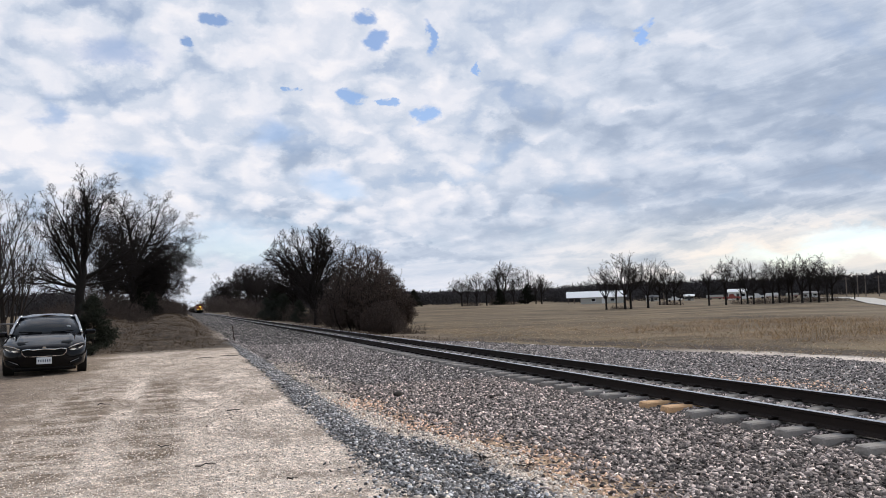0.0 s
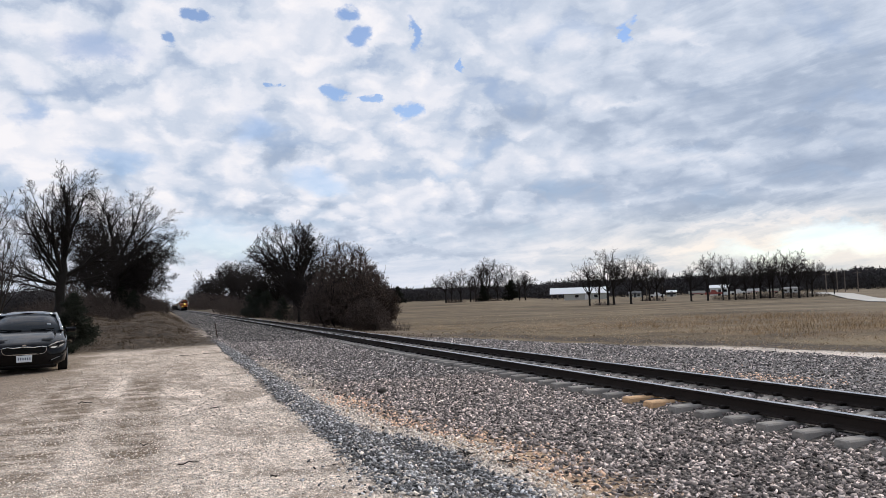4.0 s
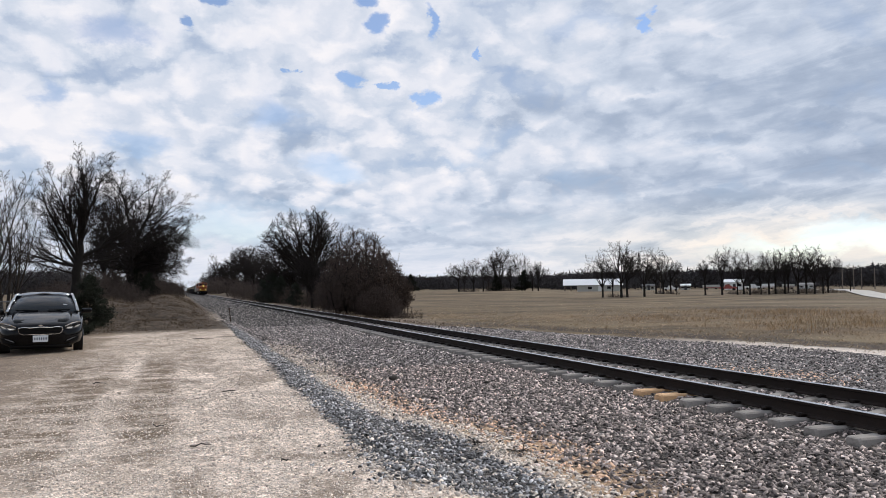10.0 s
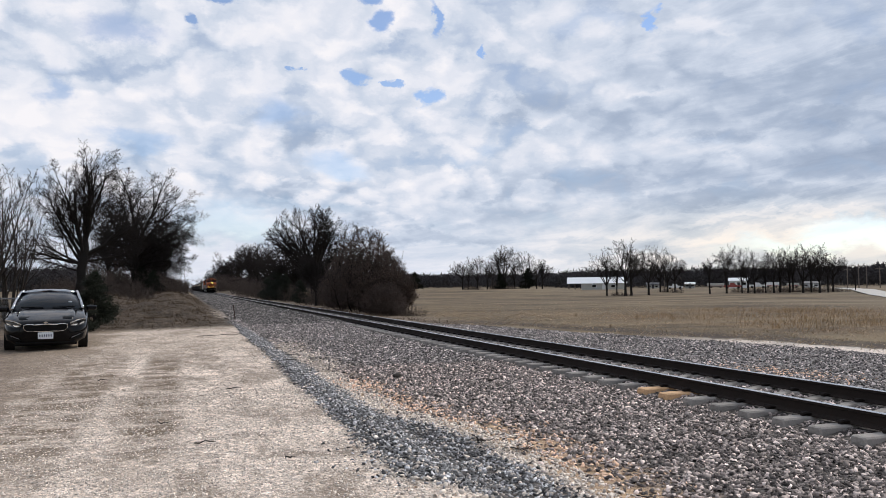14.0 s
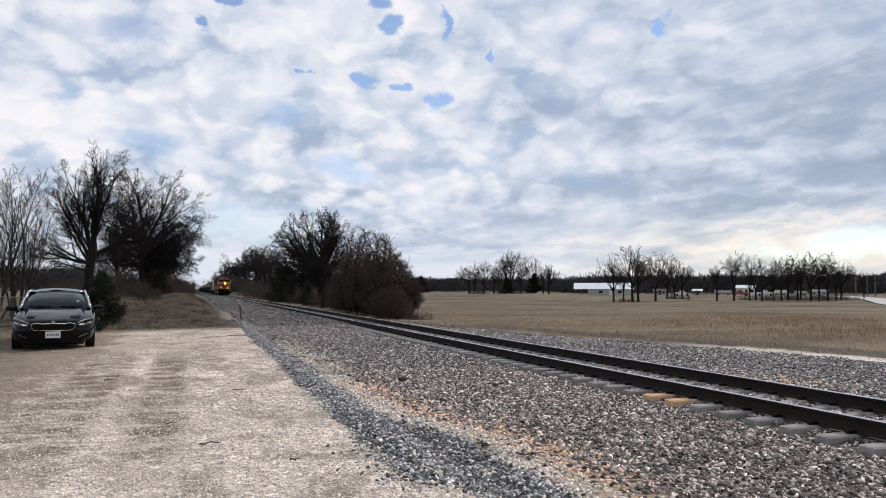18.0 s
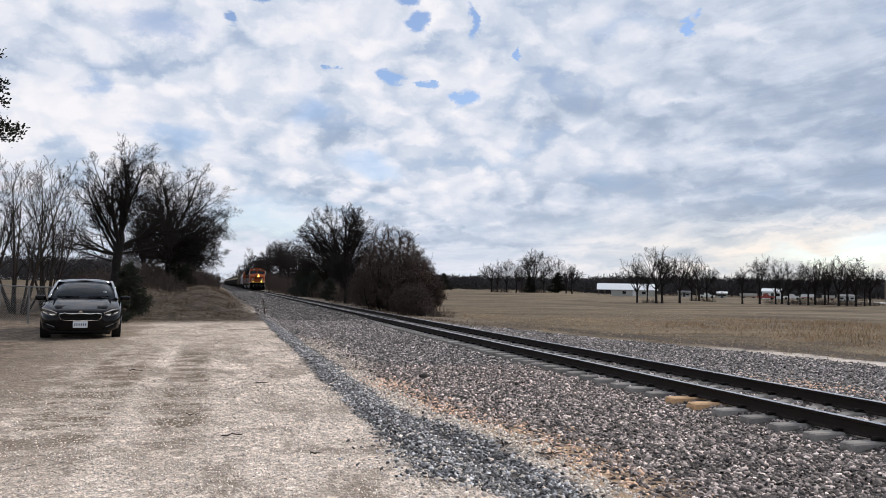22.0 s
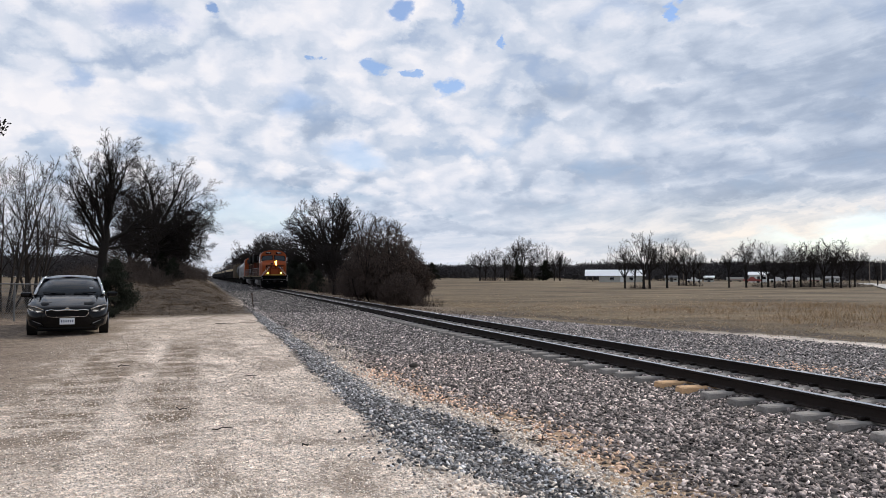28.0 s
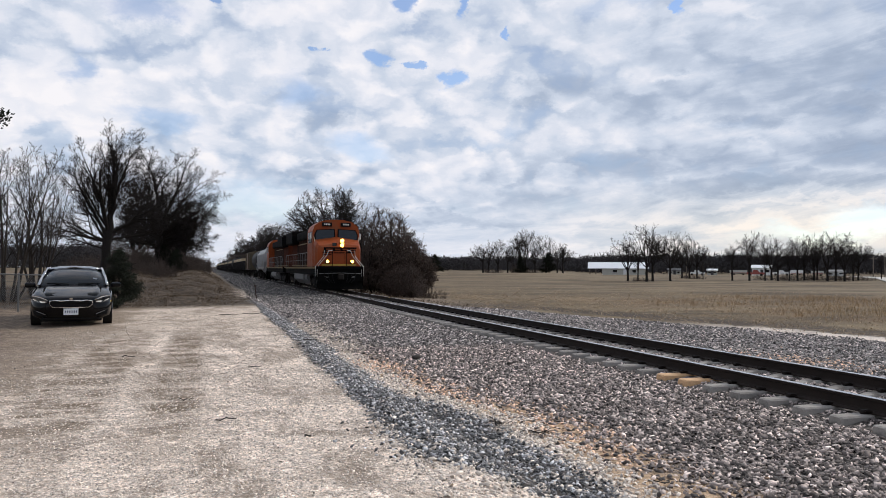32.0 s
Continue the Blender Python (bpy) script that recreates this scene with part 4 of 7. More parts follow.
            if c.z > 1.0 and pick.random() < low_leaves * min(1.0, c.z / 5.0) * (1.0 if c.x < 0.8 else 0.35):
                continue
            s = pick.uniform(*leaf)
            c = c + Vector((pick.gauss(0, s), pick.gauss(0, s), pick.gauss(0, s)))
            u = Vector((pick.gauss(0, 1), pick.gauss(0, 1), pick.gauss(0, 1))).normalized()
            w = u.orthogonal().normalized()
            i = len(lv)
            lv += [c - u * s, c + w * s * 0.6, c + u * s, c - w * s * 0.6 + u.cross(w) * s * 0.3]
            lf.append((i, i + 1, i + 2, i + 3))
        raw("dead_leaves", lv, lf, M["leaf"], tree)["label"] = "withered brown leaves"
    return tree


def place(tree, x, y, turn=0.0, size=1.0, z=None, **tags):
    ob = copy_thing(tree, pose(x, y, (ground_z(x, y) if z is None else z) - 0.02, 0, 0, turn))
    ob.scale = (size, size, size) if not isinstance(size, tuple) else size
    return tagged(ob, **tags)


def seat_first(tree, x, y, turn=0.0, size=1.0):
    tree.matrix_basis = pose(x, y, ground_z(x, y) - 0.02, 0, 0, turn)
    tree.scale = (size, size, size)
    return tree


def thicket(seed, length, depth, height, stems, name="brush", leafy=0):
    """Dense tangle of bare stems, built as one clump."""
    rng = random.Random(seed)
    w = Wood()
    for _ in range(stems):
        p = Vector((rng.uniform(-depth, depth) / 2, rng.uniform(-length, length) / 2, -0.1))
        h = height * rng.uniform(0.25, 1.0) * (0.72 + 0.55 * noise.noise((p.x * 0.5, p.y * 0.35, seed)))
        d = Vector((rng.gauss(0, 0.3), rng.gauss(0, 0.3), 1)).normalized()
        mid = p + d * h * 0.5
        top = mid + (d + Vector((rng.gauss(0, 0.25), rng.gauss(0, 0.25), 0.1))).normalized() * h * 0.5
        w.limb([p, mid, top], [0.018, 0.013, 0.005], 3)
        for _ in range(9):
            u = rng.uniform(0.15, 1.0)
            q = p.lerp(mid, u * 2) if u < 0.5 else mid.lerp(top, u * 2 - 1)
            e = Vector((rng.gauss(0, 1), rng.gauss(0, 1), rng.gauss(0.6, 0.6))).normalized()
            l = h * rng.uniform(0.12, 0.32)
            k = q + e * l * 0.6
            w.limb([q, k, k + (e + Vector((rng.gauss(0, 0.5), rng.gauss(0, 0.5), 0.2))).normalized() * l * 0.5], [0.010, 0.008, 0.004], 3)
    return w


def polar(az, r):
    return r * math.sin(radians(az)), r * math.cos(radians(az))


def build_trees():
    G1 = "bare trees beside the lot"
    big = limbed_tree(11, 3.7, 0.235, [(2.35, 178, 84, 3.3, 0.105), (2.6, 196, 30, 3.9, 0.11), (2.9, 160, 16, 4.3, 0.12), (3.4, 95, 10, 4.1, 0.12), (3.5, 8, 19, 4.4, 0.165), (3.6, 330, 34, 3.9, 0.12), (2.7, 12, 64, 4.1, 0.12),
                                      (2.7, 262, 30, 3.8, 0.10), (2.5, 100, 42, 3.6, 0.09), (2.2, 188, 55, 2.9, 0.08), (3.0, 215, 45, 3.2, 0.08), (2.4, 20, 80, 3.0, 0.07), (1.9, 200, 75, 2.6, 0.06), *fan(random.Random(12), 10, (2.2, 3.6), (10, 62), (3.0, 4.1), 0.050)], 0.0052, label="large bare oak with a thick dark trunk and low limb", lean=(0.25, 0))
    seat_first(big, -4.7, 40.5, 0, 0.92)
    tagged(big, group=G1)
    second = limbed_tree(23, 4.2, 0.33, [(3.0, 5, 62, 5.4, 0.15), (3.4, 178, 52, 5.0, 0.15), (3.8, 30, 40, 5.9, 0.16), (4.0, 150, 28, 6.2, 0.16), (4.1, 270, 12, 6.6, 0.17), (4.0, 340, 26, 6.2, 0.16), (3.4, 350, 76, 4.9, 0.12), (2.9, 195, 74, 4.4, 0.11),
                                         (3.2, 90, 50, 5.2, 0.13), (3.0, 265, 52, 5.2, 0.13), (2.6, 12, 88, 4.2, 0.09), (2.4, 172, 88, 3.6, 0.08), (3.6, 60, 20, 5.8, 0.14), (3.4, 225, 34, 5.6, 0.13), (2.3, 330, 80, 3.6, 0.08), (2.1, 235, 80, 3.4, 0.08), (2.6, 352, 70, 4.5, 0.10), (2.8, 20, 64, 4.7, 0.10), (3.2, 8, 50, 5.0, 0.12), (2.2, 2, 86, 4.3, 0.08), (2.5, 40, 72, 4.2, 0.08), (3.0, 330, 58, 4.6, 0.10), *fan(random.Random(24), 9, (1.8, 4.1), (30, 84), (3.6, 5.2), 0.09)], 0.0072,
                         ((0, 0, 0, 0, 0, 0), (11, 40, 0.44, 0.08, 0.03, 0.16), (9, 42, 0.50, 0.10, 0.02, 0.14), (6, 44, 0.50, 0.12, 0.01, 0.12), (3, 44, 0.56, 0.14, 0.0, 0.15), (0, 0, 0, 0.18, 0.0, 0)), label="spreading bare oak with dense dark branches", sag=0.04)
    seat_first(second, -3.3, 60, 0, 0.85)
    tagged(second, group=G1)
    multi = limbed_tree(5, 0.0, 0.0, [(0, 185, 13, 4.7, 0.070), (0, 150, 6, 5.0, 0.066), (0, 20, 9, 5.1, 0.072), (0, 340, 19, 4.6, 0.060), (0, 80, 14, 4.5, 0.055), (0, 250, 11, 4.3, 0.050), (0, 5, 27, 3.7, 0.042)], 0.0045,
                        ((0, 0, 0, 0, 0, 0), (8, 30, 0.34, 0.04, 0.03, 0.28), (6, 34, 0.46, 0.08, 0.06, 0.18), (4, 38, 0.5, 0.1, 0.05, 0.15), (2, 40, 0.5, 0.12, 0.04, 0.2), (0, 0, 0, 0.14, 0.02, 0)), label="slender bare tree with several pale stems", bark_mat=M["bark_pale"])
    seat_first(multi, -7.05, 32.5, 0, 1.13)
    tagged(multi, group=G1)
    for x, y, turn, size in ((-6.45, 34.5, 75, 1.12), (-9.2, 36.0, 140, 1.15), (-12.5, 44.0, 260, 1.3)):
        place(multi, x, y, turn, size)
    far_left = []
    for x, y, turn, size in ((-7.0, 84, 200, 1.0), (-3.4, 80, 120, 0.85), (-3.8, 108, 10, 0.85), (-5.0, 145, 90, 1.0), (-6.5, 190, 40, 1.1), (-8.5, 255, 70, 1.3)):
        far_left.append((x, y, turn, size * 0.73))

    G2 = "bare trees across the track"
    pick = random.Random(31)
    dome = ((0, 0, 0, 0, 0, 0), (9, 34, 0.42, 0.06, 0.02, 0.2), (7, 36, 0.48, 0.08, 0.03, 0.16), (5, 38, 0.50, 0.1, 0.02, 0.15), (3, 40, 0.5, 0.12, 0.02, 0.15), (0, 0, 0, 0.14, 0.0, 0))
    oak = limbed_tree(31, 3.6, 0.40, fan(pick, 26, (1.8, 3.6), (4, 80), (5.6, 6.8), 0.18), 0.011, dome, label="broad bare oak standing across the track")
    far_oak = limbed_tree(33, 3.0, 0.38, fan(pick, 14, (1.8, 3.0), (6, 78), (5.8, 7.2), 0.16), 0.024, ((0, 0, 0, 0, 0, 0), (9, 36, 0.44, 0.07, 0.03, 0.18), (7, 38, 0.50, 0.1, 0.03, 0.15), (4, 40, 0.5, 0.12, 0.02, 0.15), (0, 0, 0, 0.14, 0.0, 0)), label="bare tree in the row along the railway")
    seat_first(oak, 15.8, 100, 0, 1.22)
    tagged(oak, group=G2)
    seat_first(far_oak, 16.0, 150, 320, 0.95)
    tagged(far_oak, group=G2)
    place(oak, 14.2, 88, 250, 0.60)
    place(oak, 15.8, 118, 20, 0.78)
    for x, y, turn, size in ((16.8, 190, 300, 1.25), (17.4, 225, 170, 1.35),
                             (18.0, 290, 60, 1.45), (19.0, 380, 10, 1.4), (19, 480, 60, 1.2), (20.5, 600, 10, 1.3), (-9.0, 620, 10, 0.8), (2, 1100, 10, 0.7), (21, 900, 10, 0.9), *far_left):
        place(far_oak, x, y, turn, size)

    shrub = bare_tree(41, 0.07, [(0, 0, 2.2, 3.7, 2.4), (-0.4, 0, 3.9, 2.5, 2.2), (0.7, 0.3, 3.4, 2.0, 1.8), (-1.3, 0, 5.0, 1.2, 1.4), (-2.4, 0, 1.6, 1.9, 1.6), (2.6, 0, 1.3, 1.8, 1.3)], 3000, 0.25, 0.0125, 0.8, stems=((-1.2, 0, -0.6, 0), (-0.5, 0.3, -0.1, 0.3), (0.2, -0.3, 0.1, -0.3), (0.8, 0.2, 0.4, 0.2), (1.5, 0, 0.6, 0), (-2.0, 0.2, -0.6, 0.1), (2.1, -0.2, 0.5, 0)), name="leafy_shrub", label="broad reddish-brown thicket tree holding withered leaves", leaves=30000, mat=M["brush"], leaf=(0.03, 0.075), twigs=3, twig=0.6, low_leaves=0.8)
    seat_first(shrub, 13.9, 61.3, 0, 0.92)
    shrub.scale.z = 1.12
    for x, y, turn, size in ((13.2, 53.0, 120, (0.40, 0.50, 0.38)), (15.2, 69.0, 200, 0.75), (15.6, 62.0, 260, 0.75), (15.8, 78.0, 20, 0.8)):
        place(shrub, x, y, turn, size)

    crook = ((0, 0, 0, 0, 0, 0), (8, 42, 0.44, 0.14, 0.04, 0.3), (5, 44, 0.48, 0.16, 0.04, 0.2), (3, 44, 0.5, 0.16, 0.03, 0.2), (0, 0, 0, 0.16, 0.02, 0))
    field = limbed_tree(77, 5.0, 0.30, fan(pick, 11, (3.2, 5.0), (6, 66), (6.0, 8.0), 0.16), 0.027, crook, label="tall bare field oak seen against the sky")
    slim = limbed_tree(78, 6.0, 0.25, fan(pick, 9, (3.0, 6.0), (5, 42), (5.5, 7.5), 0.13), 0.027, crook, label="slim upright bare tree in the field")
    G3 = "bare trees in the far field"
    tagged(field, group=G3)
    tagged(slim, group=G3)
    # azimuth, distance, height, slim or broad
    rows = [(19.8, 250, 11.0, 0), (20.2, 256, 9.0, 1), (20.9, 252, 11.5, 2), (21.6, 246, 11.0, 0), (22.5, 255, 15.3, 1), (22.9, 250, 14.2, 2), (23.6, 258, 9.5, 0), (24.4, 250, 12.8, 2), (25.2, 252, 9.5, 1), (25.6, 247, 10.6, 0), (22.0, 258, 8.0, 0),
            (30.2, 176, 10.2, 2), (30.9, 178, 8.5, 1), (31.5, 172, 12.8, 2), (31.9, 174, 11.5, 0), (33.1, 175, 11.3, 2), (33.9, 212, 9.5, 0), (34.4, 210, 11.4, 2), (34.9, 214, 10.5, 0), (35.3, 205, 5.0, 1),
            (37.2, 195, 9.8, 0), (38.3, 198, 12.4, 1), (39.3, 200, 9.0, 1), (39.7, 203, 11.6, 2), (40.1, 196, 9.2, 0), (40.8, 199, 8.0, 1), (41.3, 198, 10.9, 2), (41.7, 203, 11.4, 1), (42.3, 201, 9.6, 0), (42.5, 206, 11.6, 1), (43.1, 197, 11.9, 2), (43.6, 200, 10.2, 1), (44.1, 196, 10.9, 2), (44.6, 199, 9.1, 1), (44.9, 203, 10.2, 0), (46.2, 210, 7.0, 1)]
    third = limbed_tree(79, 3.6, 0.30, fan(pick, 9, (2.6, 3.6), (10, 54), (7.5, 9.6), 0.17), 0.027, crook, label="wide forked bare tree in the field")
    tagged(third, group=G3)
    done = set()
    for i, (az, r, h, kind) in enumerate(rows):
        x, y = polar(az, r)
        t = (field, slim, third)[kind]
        if kind in done:
            place(t, x, y, i * 67, h / 14.0)
        else:
            done.add(kind)
            seat_first(t, x, y, 10, h / 14.0)


build_trees()


def far_woods():
    """Dark wooded ridge: rounded bare crowns, each a dense spray of fine slivers round a trunk."""
    rng = np.random.default_rng(3)
    verts, tris = [], []

    def belt(count, az0, az1, r0, r1, height, per, wide):
        az = rng.uniform(az0, az1, count)
        r = rng.uniform(r0, r1, count)
        x, y = r * np.sin(np.radians(az)), r * np.cos(np.radians(az))
        z = np.array([ground_z(a, b) for a, b in zip(x, y)])
        h = np.array([height * (1.0 + 0.16 * noise.noise((a * 0.45, 0, 0)) + 0.10 * noise.noise((a * 1.7, 4, 0))) for a in az]) * rng.uniform(0.92, 1.03, count)
        base = np.repeat(np.stack([x, y, z], 1), per, 0)
        hh = np.repeat(h, per)
        n = count * per
        aim = rng.normal(0, 1, (n, 3))
        aim /= np.linalg.norm(aim, axis=1)[:, None]
        aim *= rng.uniform(0.25, 1.0, (n, 1)) ** 0.5
        root = base + np.stack([aim[:, 0] * hh * 0.46, aim[:, 1] * hh * 0.46, hh * (0.45 + 0.50 * aim[:, 2])], 1)
        tip = root + rng.normal(0, 0.075, (n, 3)) * hh[:, None] + np.array([0, 0, 0.04]) * hh[:, None]
        side = rng.normal(0, 1, (n, 3))
        side *= (wide * rng.uniform(0.5, 1.3, n) / np.linalg.norm(side, axis=1))[:, None]
        v = np.stack([root - side, root + side, tip], 1).reshape(-1, 3)
        start = sum(len(k) for k in verts)
        verts.append(v)
        tris.append(start + np.arange(len(v)).reshape(-1, 3))

    belt(1500, 2, 30, 430, 640, 8.6, 100, 0.34)
    belt(1900, 27, 64, 400, 600, 10.4, 100, 0.34)
    # two unseen belts, added to give the car a dark horizon to reflect
    belt(700, 64, 180, 430, 640, 9.3, 40, 0.5)
    belt(700, -180, -60, 430, 640, 9.3, 40, 0.5)
    belt(1500, -60, -6.5, 190, 270, 6.2, 130, 0.12)
    v, f = np.concatenate(verts), np.concatenate(tris)
    ob = raw("far_woods", v.tolist(), f.tolist(), M["woods"])
    tagged(ob, "dark leafless woods along the far edge of the field, with unseen belts added all round", "woods", kind="stuff")


far_woods()


def brush_rows():
    w = thicket(9, 12.0, 3.2, 3.0, 260)
    first = raw("brush_row", w.v, w.f, M["brush"], smooth=True)
    tagged(first, "tangled leafless brush along the railway", "brush", kind="stuff")
    first.matrix_basis = pose(-2.4, 66, ground_z(-2.4, 66), 0, 0, 4)
    spots = [(-2.2, 78, 1.0, 1.0), (-2.0, 90, 1.1, 1.0), (-2.0, 103, 1.1, 1.0), (-2.2, 117, 1.2, 1.1), (-2.6, 133, 1.3, 1.2), (-3.0, 152, 1.4, 1.3), (-3.6, 176, 1.6, 1.4), (-4.4, 206, 1.8, 1.5), (-5.4, 245, 2.0, 1.6), (-7.0, 295, 2.4, 1.7),
             (14.2, 52, 0.5, 0.5), (14.4, 60, 0.7, 0.75), (15.6, 72, 1.0, 0.9), (15.7, 86, 1.1, 1.0), (15.6, 102, 1.2, 1.2), (15.6, 120, 1.4, 1.4), (15.6, 142, 1.6, 1.6), (15.6, 168, 1.9, 1.9), (16.0, 200, 2.3, 2.2), (15.8, 245, 2.9, 2.5), (16.8, 305, 3.5, 3.0), (18.2, 385, 4.4, 3.4), (21, 495, 6, 3.8),
             (-5.5, 76, 1.0, 1.0), (-4.6, 56, 0.8, 0.75), (-2.6, 53.5, 0.45, 0.55), (-1.4, 59.5, 0.6, 0.7), (-7.4, 62, 0.9, 0.8), (-5.4, 66, 0.9, 0.9), (-6.0, 50, 0.6, 0.55), (-9.5, 74, 1.1, 1.0), (-1.2, 70, 0.8, 0.7), (-5.6, 58.5, 0.6, 1.1), (-4.2, 62.5, 0.6, 1.2), (-8.5, 95, 1.4, 1.1), (-6.0, 104, 1.4, 1.2)]
    for az, r, k, h in ((20.5, 252, 0.9, 0.7), (22.4, 250, 0.8, 1.5), (23.4, 252, 0.7, 0.7), (31.2, 175, 0.5, 0.45), (34.6, 210, 0.7, 0.6), (39.8, 205, 0.9, 0.7), (41.5, 206, 1.0, 0.8), (43.0, 204, 1.0, 0.9), (44.4, 205, 1.0, 0.8)):
        spots.append((*polar(az, r), k, h))
    for x, y, s, h in spots:
        ob = copy_thing(first, pose(x, y, ground_z(x, y) - 0.05, 0, 0, 3 + (y * 7) % 11))
        ob.scale = (s, s, h)


brush_rows()


def cedar(seed, height, radius, base, name="cedar_tree", label="dark green cedar with ragged drooping boughs", needle=1.0, thick=1.0, spread=1.0, boughs=26):
    rng = random.Random(seed)
    tree = empty(name, None, label, "tree")
    w = Wood()
    w.limb([Vector((0, 0, -0.2)), Vector((0.05, 0, height * 0.5)), Vector((0, 0.04, height * 0.98))], [0.05 * height / 2.5, 0.035 * height / 2.5, 0.01], 7)
    lv, lf = [], []
    n = int(boughs * height)
    for i in range(n):
        u = (i + rng.random()) / n
        z = base + (height - base) * u
        reach = radius * (1 - u) ** 0.75 * rng.uniform(0.78, 1.02) + 0.08
        a = rng.uniform(0, 2 * math.pi)
        out = Vector((math.cos(a), math.sin(a), 0))
        p0 = Vector((0, 0, z))
        p1 = p0 + out * reach * 0.6 + Vector((0, 0, 0.06 * reach))
        p2 = p0 + out * reach + Vector((0, 0, rng.uniform(-0.12, 0.10) * reach))
        w.limb([p0, p1, p2], [0.02, 0.013, 0.004], 3)
        full = 1.0 if out.x > 0.2 or radius < 2 else 0.3
        for _ in range(int((16 + 42 * reach / max(radius, 0.5)) * thick * full)):
            v = rng.uniform(0.15, 1.02)
            c = (p0.lerp(p1, v / 0.6) if v < 0.6 else p1.lerp(p2, (v - 0.6) / 0.4)) + Vector((rng.gauss(0, 0.07), rng.gauss(0, 0.07), rng.gauss(0, 0.06))) * (0.6 + radius * 0.35) * spread
            d = (out * rng.uniform(0.2, 1.0) + Vector((rng.gauss(0, 0.6), rng.gauss(0, 0.6), rng.gauss(0.25, 0.5)))).normalized()
            l = rng.uniform(0.06, 0.15) * needle
            s = d.orthogonal().normalized() * l * 0.22
            k = len(lv)
            lv += [c - s, c + d * l * 0.5 - s * 1.3, c + d * l, c + d * l * 0.5 + s * 1.3 + d.cross(s) * 0.8]
            lf.append((k, k + 1, k + 2, k + 3))
    raw("trunk", w.v, w.f, M["bark"], tree, True)
    raw("foliage", lv, lf, M["cedar"], tree)
    return tree


def build_cedars():
    big = cedar(8, 9.0, 2.85, 4.25, label="tall dark cedar overhanging the lot", needle=0.55, thick=15.0, spread=0.55, boughs=50)
    seat_first(big, -5.95, 14.2)
    big.location.z -= 0.24
    bush = cedar(15, 1.85, 0.92, 0.1, "cedar_bush", "small dark cedar bush at the edge of the lot", 0.42, 11.0)
    seat_first(bush, -2.75, 27.2)
    tagged(bush, category="bush")
    for x, y, s in ((-2.9, 60, 1.1), (-2.0, 57, 0.9), (13.0, 118, 2.4), (13.2, 110, 2.0), (13.4, 96, 1.5), (12.9, 130, 2.0)):
        place(bush, x, y, x * 50 + y, s)
    for az, r, s in ((24.6, 248, 3.4), (22.6, 244, 2.6), (16.3, 300, 3.5)):
        x, y = polar(az, r)
        place(bush, x, y, az * 9, s)


build_cedars()


# ---- train ----
def train_pose(t, back, turn=0.0):
    return pose(TRACK_X, 49.4 + 11.52 * (32.0 - t) + back, RAIL_TOP, 0, 0, turn)


# ---- paint and vehicle materials ----
M["orange"] = material("loco_orange", (0.255, 0.050, 0.010), 0.5, spec=0.2, var=0.12, scale=1.2, fine=25, bump=0.05, dirt=((0.20, 0.075, 0.03), 0.25))
# hood orange and grimy doors: shade on the train's side darkens both colours
M["orange_shaded"] = material("shaded_orange", (0.070, 0.017, 0.008), 0.8, var=0.2, scale=1.2, fine=25, bump=0.05, spec=0.04, dirt=((0.07, 0.03, 0.02), 0.35))
M["hood_side"] = material("shaded_grimy_hood_side", (0.030, 0.011, 0.007), 0.8, var=0.3, scale=1.2, fine=25, bump=0.08, spec=0.03, dirt=((0.016, 0.010, 0.008), 0.35))
M["cream"] = material("cream_paint", (0.55, 0.45, 0.33), 0.6, var=0.1)
M["glass_cab"] = material("cab_glass", (0.007, 0.010, 0.014), 0.05, var=0.05, bump=0.0, spec=0.45)
M["glass_car"] = material("tinted_glass", (0.003, 0.005, 0.008), 0.03, var=0.02, bump=0.0, spec=0.4)
M["paint_black"] = material("car_black", (0.002, 0.0024, 0.0035), 0.03, var=0.1, bump=0.0, coat=0.0, spec=0.22)
M["paint_gloss"] = material("polished_black", (0.003, 0.0035, 0.005), 0.04, var=0.1, bump=0.0, coat=1.0, spec=0.8)
M["loco_black"] = material("loco_black", (0.005, 0.0048, 0.0048), 0.8, spec=0.04, var=0.3, scale=2, fine=30, bump=0.1, dirt=((0.010, 0.008, 0.007), 0.25))
M["loco_yellow"] = material("loco_yellow", (0.42, 0.25, 0.03), 0.5, var=0.12)
M["dull_yellow"] = material("dull_yellow", (0.16, 0.095, 0.02), 0.6, var=0.2)
M["steel_dark"] = material("truck_steel", (0.014, 0.012, 0.011), 0.75, 0.0, spec=0.12, var=0.35, scale=4, fine=40, bump=0.3, dirt=((0.028, 0.023, 0.019), 0.35))
M["tank_grey"] = material("tank_grey", (0.16, 0.16, 0.16), 0.6, var=0.2, dirt=((0.14, 0.12, 0.10), 0.4))
M["rail_white"] = material("handrail_white", (0.58, 0.57, 0.55), 0.5, var=0.08)
M["glass_dark"] = material("dark_glass", (0.004, 0.006, 0.008), 0.06, var=0.05, bump=0.0, spec=0.32)
M["board"] = material("number_board", (0.006, 0.006, 0.006), 0.6, var=0.1, spec=0.1)
M["pale_bar"] = material("pale_bar", (0.75, 0.72, 0.62), 0.6, var=0.05)
for key, ior in (("paint_gloss", 3.2), ("glass_car", 1.55)):
    M[key].node_tree.nodes["Principled BSDF"].inputs["IOR"].default_value = ior
M["headlight"] = glowing("headlight_glow", (1.0, 0.66, 0.075), 10.0)
M["ditchlight"] = glowing("ditch_light_glow", (1.0, 0.64, 0.070), 10.0)
M["hopper_white"] = material("hopper_white", (0.34, 0.335, 0.33), 0.6, var=0.15, scale=0.8, fine=20, bump=0.08, dirt=((0.24, 0.21, 0.18), 0.4))
